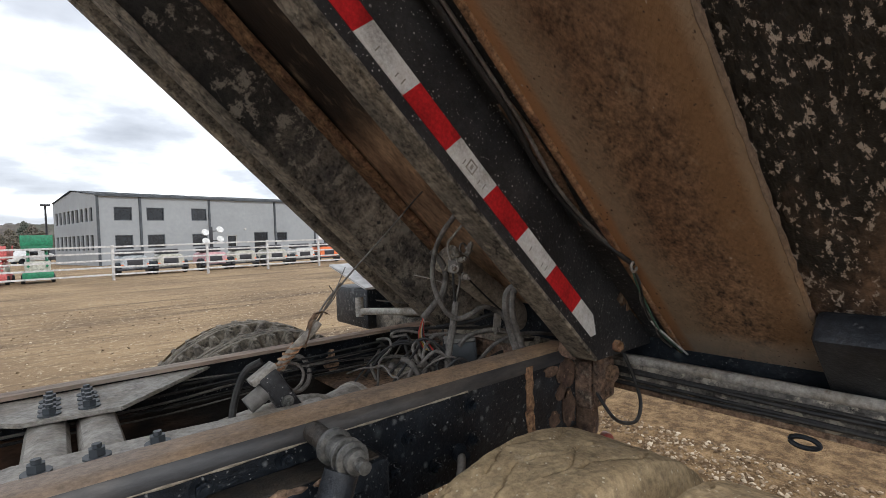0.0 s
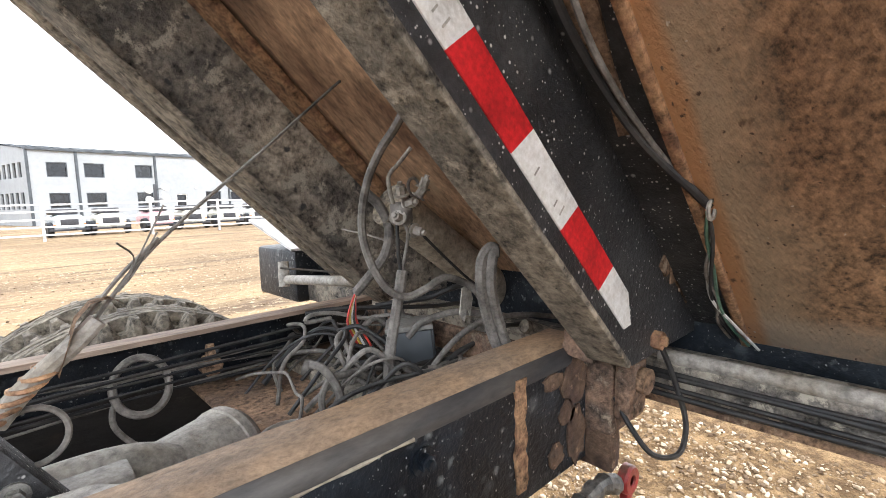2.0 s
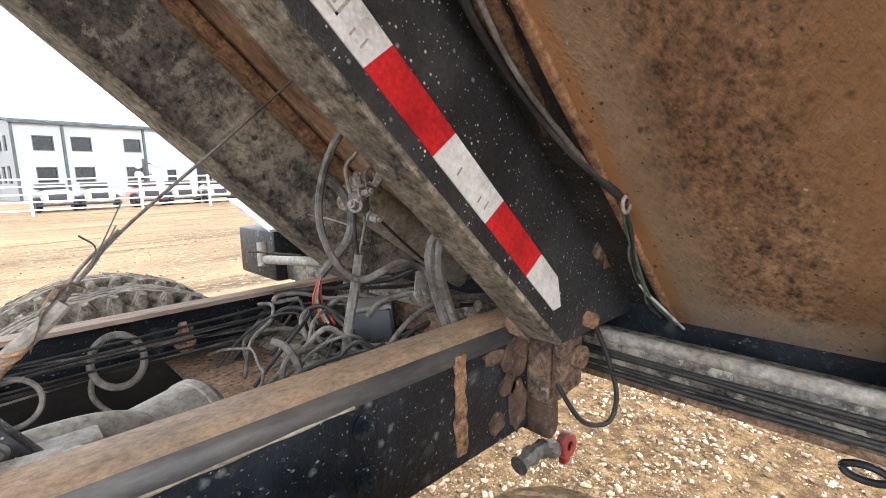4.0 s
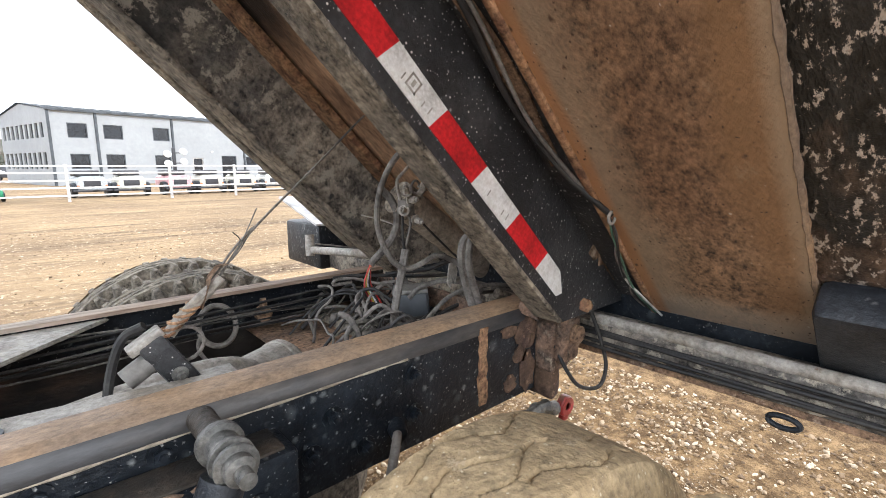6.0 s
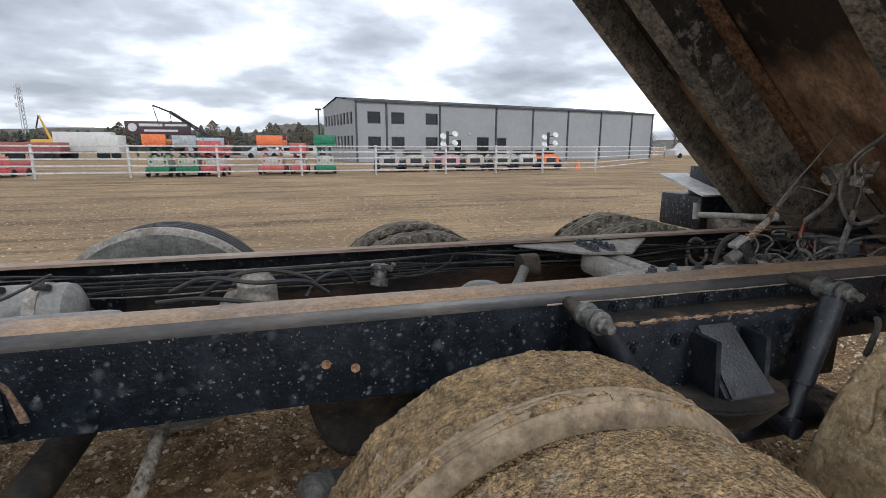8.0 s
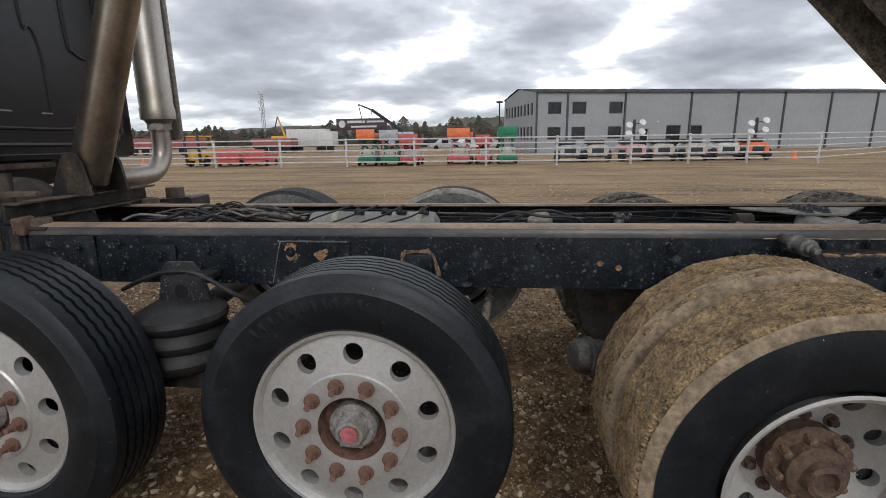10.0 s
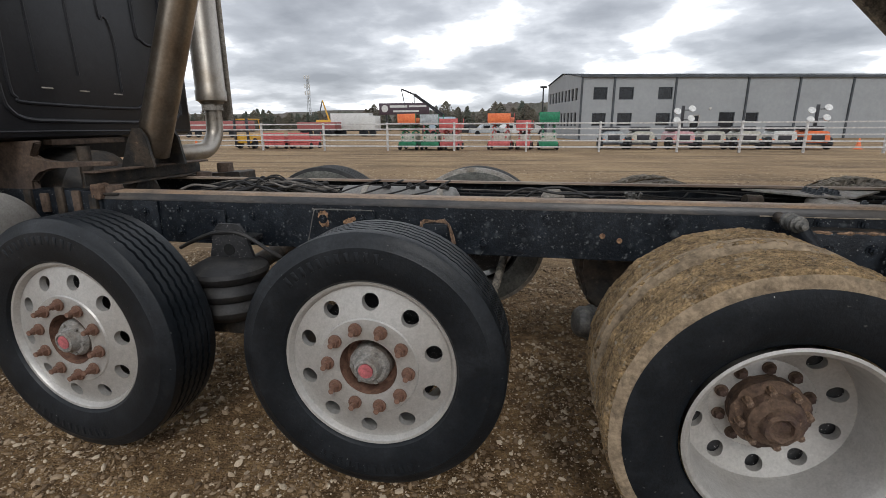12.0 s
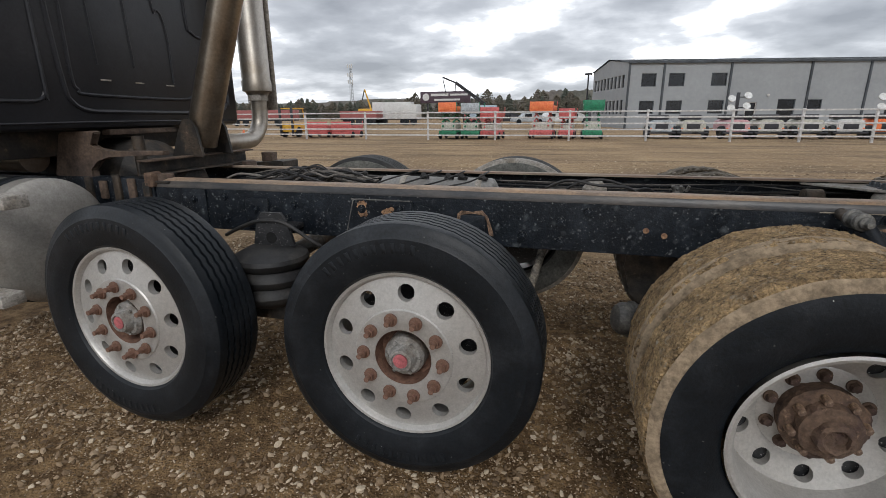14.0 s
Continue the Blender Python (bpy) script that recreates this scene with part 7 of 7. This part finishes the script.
trailer(-26.3, 65, 5.6, 3.1, P_WHITE, "white box trailer in the far yard", 0.1)
trailer(-22.6, 62, 2.2, 2.7, P_WHITE, "white box truck body in the far yard")
trailer(-42.5, 57, 10, 2.1, P_BURG, "dull red container trailer in the far yard")
trailer(-30, 62, 5.5, 1.9, P_BURG, "dull red flatbed truck in the far yard")
trailer(-14.3, 70, 4.0, 2.6, P_BLUE, "pale blue truck body in the far yard")


def car(x, y, mat, label, turn=0.0, van=False, name="parked_car"):
    g = thing(name, label, "van" if van else "car", Matrix.Translation((x, y, GROUND)) @ Euler((0, 0, turn)).to_matrix().to_4x4(), "parked vehicles")
    ln, h = (5.4, 2.1) if van else (4.6, 1.5)
    side_o = [(-ln / 2, 0.35), (ln / 2, 0.35), (ln / 2, h * 0.95 if van else 0.95), (ln * 0.1 if not van else ln * 0.45, h), (-ln * 0.12, h), (-ln * 0.26, h * 0.58), (-ln / 2 + 0.1, h * 0.5)]
    bm = bmesh.new(); bm_prism(bm, side_o, 1.75, Matrix.Translation((0, -0.87, 0)))
    bmesh.ops.bevel(bm, geom=bm.edges[:], offset=0.06, segments=2, affect="EDGES")
    part("body", bm, mat, g)
    part("window", one(span, (-ln * 0.14, -0.885, h * 0.62), (ln * 0.06, -0.87, h * 0.9), 0.01), M_GLASS, g)
    for sx in (-ln * 0.32, ln * 0.32):
        part("wheel", wheel_bm(0.34, 0.22), M_TYRE, g, "", Matrix.Translation((sx, -0.8, 0.34)))
    return g


car(50.5, 57, P_WHITE, "white utility van parked in the far yard", 0.1, True)
car(56.5, 58, P_WHITE, "white utility van parked in the far yard", 0.1, True)
for k, c in enumerate((P_DARK, P_GREY, P_DARK, P_DARK, P_BLUE, P_DARK)):
    car(33.5 + 2.6 * k, 60 + 0.5 * k, c, "car parked in a row in the far yard", 1.35)
for k, c in enumerate((P_BURG, P_DARK, P_GREY, P_WHITE, P_WHITE, P_DARK)):
    car(-13.0 + 2.9 * k, 66 + (k % 2) * 2, c, "vehicle parked in the far yard", 0.2 * k)

# billboard; its lettering is a firm's name, so plain bars
bb = thing("billboard", "dark purple billboard with white lettering bars on posts", "billboard", Matrix.Translation((-22.6, 80, GROUND)))
part("panel", one(span, (-4.4, -0.1, 3.2), (4.4, 0.1, 5.1), 0.02), paint("dull purple panel", (0.07, 0.045, 0.06)), bb)
for x0, x1, z0, z1 in ((-2.5, 0.6, 4.35, 4.75), (0.9, 3.9, 4.4, 4.7), (-1.9, 2.6, 3.6, 3.9)):
    part("lettering_bar", one(span, (x0, -0.13, z0), (x1, -0.1, z1)), P_WHITE, bb)
part("emblem", one(bm_cyl, (-3.4, -0.13, 4.2), (-3.4, -0.1, 4.2), 0.6, seg=16), P_WHITE, bb)
for x in (-3.2, 0, 3.2):
    part("post", one(span, (x - 0.12, 0.1, 0), (x + 0.12, 0.34, 3.4)), P_DARK, bb)
cr = thing("crane_truck", "dark crane truck with a folded lattice boom", "crane", Matrix.Translation((-14.9, 75, GROUND)))
part("carrier", one(span, (-3, -1.2, 0.5), (3, 1.2, 1.7), 0.1), P_BURG, cr)
for sx in (-2.2, -1.0, 2.0):
    part("wheel", wheel_bm(0.5, 0.3), M_TYRE, cr, "", Matrix.Translation((sx, -1.0, 0.5)))
part("turret", one(span, (-1, -1, 1.7), (1, 1, 2.7), 0.1), P_DARK, cr)
for dz in (0.0, 0.4):
    part("boom", one(bm_cyl, (0.3, 0, 2.5 + dz), (-4.6, 0, 6.0 + dz * 0.6), 0.13, seg=6), P_DARK, cr)
for k in range(9):
    f = k / 9
    part("lattice", one(bm_cyl, (0.3 - 4.9 * f, 0, 2.5 + 3.5 * f), (0.3 - 4.9 * (f + 0.08), 0, 2.9 + 3.3 * (f + 0.08)), 0.05, seg=5), P_DARK, cr)
part("jib", one(bm_cyl, (-4.4, 0, 6.05), (-6.75, 0, 7.0), 0.12, seg=6), P_DARK, cr)
part("cable", one(bm_cyl, (-6.75, 0, 6.95), (-6.2, 0, 4.4), 0.06, seg=5), P_DARK, cr)
part("cable", one(bm_cyl, (-4.7, 0, 6.1), (-4.6, 0, 4.6), 0.05, seg=5), P_DARK, cr)
exc = thing("excavator", "yellow excavator with a raised boom in the far yard", "excavator", Matrix.Translation((-32.5, 70, GROUND)))
part("track", one(span, (-1.6, -1.4, 0), (1.8, 1.4, 0.9), 0.2), P_DARK, exc)
part("house", one(span, (-1.2, -1.2, 1.0), (1.8, 1.2, 2.3), 0.15), P_YELLOW, exc)
part("boom", one(bm_cyl, (0.6, 0, 2.0), (-0.4, 0, 5.2), 0.16, 0.1, seg=8), P_YELLOW, exc)
part("stick", one(bm_cyl, (-0.4, 0, 5.2), (-0.9, 0, 3.6), 0.1, 0.08, seg=8), P_DARK, exc)
tw = thing("lattice_tower", "tall grey lattice antenna tower on the skyline", "tower", Matrix.Translation((-121.2, 250, GROUND)))
for a in range(3):
    c, s = math.cos(a * 2.094), math.sin(a * 2.094)
    part("leg", one(bm_cyl, (1.3 * c, 1.3 * s, 0), (0.6 * c, 0.6 * s, 26.5), 0.16, seg=5), P_GREY, tw)
for k in range(14):
    z = 1.8 * k + 1
    part("brace", one(bm_cyl, (1.1, 0, z), (-0.5, 0.8, z + 1.6), 0.11, seg=5), P_GREY, tw)
    part("brace", one(bm_cyl, (-0.5, 0.8, z), (1.1, 0, z + 1.6), 0.11, seg=5), P_GREY, tw)
for z in (25.5, 21.0, 17.5):
    for dx in (-1.2, 0.2, 1.3):
        part("antenna", one(bm_cyl, (dx, -0.8, z), (dx, -0.8, z + 1.8), 0.35, seg=8), P_WHITE, tw)
lp = thing("yard_light", "tall dark yard light pole beside the building", "lamp post", Matrix.Translation((0.3, 60, GROUND)))
part("pole", one(bm_cyl, (0, 0, 0), (0, 0, 5.8), 0.11, 0.08, seg=8), P_DARK, lp)
part("lamp_head", one(span, (-0.4, -0.3, 5.75), (0.4, 0.3, 5.95), 0.03), P_DARK, lp)

# ---- wooded skyline ----
M_HILL = surface("wooded far hill", (0.115, 0.1, 0.088), 0.95, second=(0.08, 0.085, 0.065), scale=0.05, grain=0.6, bump=0.3)
bm = bmesh.new()
n = 700
rng = random.Random(8)
rows_ = []
for k in range(n + 1):
    x = -520 + 1150 * k / n
    hgt = (12 if x > -30 else 7.5) + 4 * max(0, noise.noise(Vector((x * 0.006 + 3, 0, 0))) + 0.4) + 1.2 * noise.noise(Vector((x * 0.05, 2, 0)))
    hgt *= 1.0 if x < 40 else max(0.35, 1 - (x - 40) / 150)
    hgt += rng.uniform(0, 1.6) * rng.random()
    rows_.append([bm.verts.new((x, 320, GROUND)), bm.verts.new((x, 335, hgt + 1)), bm.verts.new((x, 380, hgt * 1.15 + 1))])
for p, q in zip(rows_, rows_[1:]):
    for j in (0, 1):
        bm.faces.new((p[j], q[j], q[j + 1], p[j + 1]))
tagged(part("far_hill", bm, M_HILL), "low wooded hill on the skyline", "hill", kind="structure")


M_TWIG = surface("bare twigs and buds", (0.13, 0.11, 0.085), 0.95, second=(0.09, 0.09, 0.06), scale=0.6, grain=3, bump=0.2)


def clump_tree(seed, h, conifer=True):
    """Trunk and a crown of many small clumps with an uneven outline."""
    rng = random.Random(seed)
    verts, faces = [], []
    for k in range(420 if conifer else 360):
        f = rng.random() ** 0.8
        z = h * (0.04 + 0.94 * f)
        r = (h * (0.3 + 0.06 * math.sin(seed * 3.0)) * (1.04 - f) ** 0.75 * rng.uniform(0.6, 1.2) if conifer else h * 0.36 * math.sin(math.pi * min(1, f * 0.85 + 0.13))) * math.sqrt(rng.random())
        a = rng.uniform(0, 6.283)
        c = (r * math.cos(a), r * math.sin(a), z)
        s = h * rng.uniform(0.025, 0.06) * (1.15 - 0.6 * f)
        i0 = len(verts)
        for d in ((1, 0, 0), (-1, 0, 0), (0, 1, 0), (0, -1, 0), (0, 0, 1.3), (0, 0, -0.8)):
            verts.append([c[j] + d[j] * s * rng.uniform(0.6, 1.3) for j in range(3)])
        for t3 in ((0, 2, 4), (2, 1, 4), (1, 3, 4), (3, 0, 4), (2, 0, 5), (1, 2, 5), (3, 1, 5), (0, 3, 5)):
            faces.append([i0 + j for j in t3])
    me = bpy.data.meshes.new("crown")
    me.from_pydata(verts, [], faces)
    me.materials.append(M_TREE if conifer else M_TWIG)
    return me


def trunk_mesh(h):
    bm = bmesh.new()
    bm_cyl(bm, (0, 0, 0), (0, 0, h * 0.95), h * 0.018, h * 0.004, seg=6)
    for k in range(9):
        z = h * (0.25 + 0.07 * k)
        a = k * 2.4
        bm_cyl(bm, (0, 0, z), (math.cos(a) * h * 0.14, math.sin(a) * h * 0.14, z + h * 0.08), h * 0.006, h * 0.002, seg=4)
    return mesh_of("trunk", bm, M_BARK)


kinds = [(clump_tree(10 + k, 7.5 + 0.5 * k, k not in (1, 3, 4)), trunk_mesh(7.5 + 0.5 * k)) for k in range(6)]
bare = []
for k in range(3):
    rng = random.Random(40 + k)
    bm = bmesh.new()
    bm_cyl(bm, (0, 0, 0), (0, 0, 4.4), 0.1, 0.03, seg=5)
    for j in range(46):
        z = rng.uniform(0.8, 4.2)
        a = rng.uniform(0, 6.283)
        r = rng.uniform(0.4, 1.2)
        bm_cyl(bm, (0, 0, z), (r * math.cos(a), r * math.sin(a), z + rng.uniform(0.5, 1.2)), 0.035, 0.012, seg=3, cap=False)
    bare.append(mesh_of("trunk", bm, M_BARK))
rng = random.Random(21)
for k in range(295):
    x = -165 + k * 0.65 + rng.uniform(-1, 1)
    y = rng.uniform(118, 150)
    crown, trunk = rng.choice(kinds)
    s = rng.uniform(0.42, 0.62) if rng.random() < 0.85 else rng.uniform(0.64, 0.8)
    m = Matrix.Translation((x, y, GROUND)) @ Euler((0, 0, rng.uniform(0, 6))).to_matrix().to_4x4() @ Matrix.Scale(s, 4)
    tr = tagged(part("tree", trunk, None, None, "", m), "tree with a ragged crown in the far tree line", "tree", "tree line")
    part("crown", crown, None, tr)
for k in range(50):
    x = 58 + k * 1.3 + rng.uniform(-0.8, 0.8)
    m = Matrix.Translation((x, rng.uniform(78, 100), GROUND)) @ Euler((0, 0, rng.uniform(0, 6))).to_matrix().to_4x4() @ Matrix.Scale(rng.uniform(0.8, 1.15), 4)
    tagged(part("bare_tree", rng.choice(bare), None, None, "", m), "leafless grey brush on the far edge", "tree", "bare brush")

# ---- loose stones ----
rng = np.random.default_rng(5)


GOLD = (1 + 5 ** 0.5) / 2
ICO_V = [(a, b * GOLD, 0) for a in (-1, 1) for b in (-1, 1)] + [(0, a, b * GOLD) for a in (-1, 1) for b in (-1, 1)] + [(b * GOLD, 0, a) for a in (-1, 1) for b in (-1, 1)]
ICO_F = [f for f in ((i, j, k) for i in range(12) for j in range(i + 1, 12) for k in range(j + 1, 12)) if all(abs(math.dist(ICO_V[p], ICO_V[q]) - 2) < 0.01 for p, q in ((f[0], f[1]), (f[1], f[2]), (f[0], f[2])))]
ICO_F = [(i, j, k) if Vector(ICO_V[i]).dot((Vector(ICO_V[j]) - Vector(ICO_V[i])).cross(Vector(ICO_V[k]) - Vector(ICO_V[i]))) > 0 else (i, k, j) for i, j, k in ICO_F]
OCT_V = [(1, 0, 0), (-1, 0, 0), (0, 1, 0), (0, -1, 0), (0, 0, 1), (0, 0, -1)]
OCT_F = [(0, 2, 4), (2, 1, 4), (1, 3, 4), (3, 0, 4), (2, 0, 5), (1, 2, 5), (3, 1, 5), (0, 3, 5)]


def stones(name, count, x0, x1, y0, y1, smin, smax, mat, label, round_ones=True, power=2.4):
    """Loose stones strewn in drifts, thinner towards the open side of the truck, sunk partly into the ground."""
    base_v = np.array(ICO_V if round_ones else OCT_V, float)
    base_v /= np.linalg.norm(base_v[0])
    base_f = np.array(ICO_F if round_ones else OCT_F)
    xy = np.stack([rng.uniform(x0, x1, count * 2), rng.uniform(y0, y1, count * 2)], -1)
    drift = np.array([noise.noise(Vector((x * 1.7, y * 2.6, 5))) + 0.5 * noise.noise(Vector((x * 5, y * 6, 1))) for x, y in xy])
    keep = np.clip(0.72 + 0.8 * drift, 0.15, 1) * np.where(xy[:, 1] < -1.0, 0.5, 1.0) > rng.random(count * 2)
    xy = xy[keep][:count]
    count = len(xy)
    c = np.stack([xy[:, 0], xy[:, 1], [ground_height(x, y) for x, y in xy]], -1)
    s = smin + (smax - smin) * rng.random((count, 1, 1)) ** power
    v = base_v[None] * s * rng.uniform(0.68, 1.2, (count, len(base_v), 1)) * np.stack([np.ones(count), rng.uniform(0.4, 0.9, count), rng.uniform(0.3, 0.7, count)], -1)[:, None]
    a = rng.uniform(0, 6.283, count)
    tip = rng.uniform(-0.7, 0.7, count)
    ct, st_ = np.cos(tip)[:, None], np.sin(tip)[:, None]
    v = np.stack([v[..., 0] * ct - v[..., 2] * st_, v[..., 1], v[..., 0] * st_ + v[..., 2] * ct], -1)
    ca, sa = np.cos(a)[:, None], np.sin(a)[:, None]
    v = np.stack([v[..., 0] * ca - v[..., 1] * sa, v[..., 0] * sa + v[..., 1] * ca, v[..., 2]], -1) + c[:, None]
    v[..., 2] += s[..., 0] * 0.15
    f = (base_f[None] + len(base_v) * np.arange(count)[:, None, None]).reshape(-1, 3)
    me = bpy.data.meshes.new(name)
    me.from_pydata(v.reshape(-1, 3).tolist(), [], f.tolist())
    me.materials.append(mat)
    return tagged(new(name, me), label, "gravel", kind="stuff")


def stone_material(name, a, b, c):
    m = bpy.data.materials.new(name)
    m.use_nodes = True
    t = m.node_tree
    bs = t.nodes["Principled BSDF"]
    bs.inputs["Roughness"].default_value = 0.9
    ge = node(t, "ShaderNodeNewGeometry")
    rp = node(t, "ShaderNodeValToRGB")
    rp.color_ramp.elements[0].color, rp.color_ramp.elements[1].color = (*a, 1), (*c, 1)
    e = rp.color_ramp.elements.new(0.6); e.color = (*b, 1)
    t.links.new(ge.outputs["Random Per Island"], rp.inputs[0]); t.links.new(rp.outputs[0], bs.inputs["Base Color"])
    return m


M_STONE = stone_material("mixed gravel", (0.1, 0.062, 0.033), (0.3, 0.21, 0.125), (0.6, 0.5, 0.37))
stones("gravel", 46000, -4.6, 4.5, -2.2, 2.8, 0.006, 0.024, M_STONE, "loose mixed gravel stones on the ground", True, 2.2)
stones("gravel_chips", 120000, -4.6, 3.6, -2.0, 2.6, 0.003, 0.008, M_STONE, "small gravel chips between the stones", False, 1.4)
stones("clods", 9000, -12, 14, 2.6, 14, 0.008, 0.035, M_STONE, "loose gravel and clods across the yard", False)
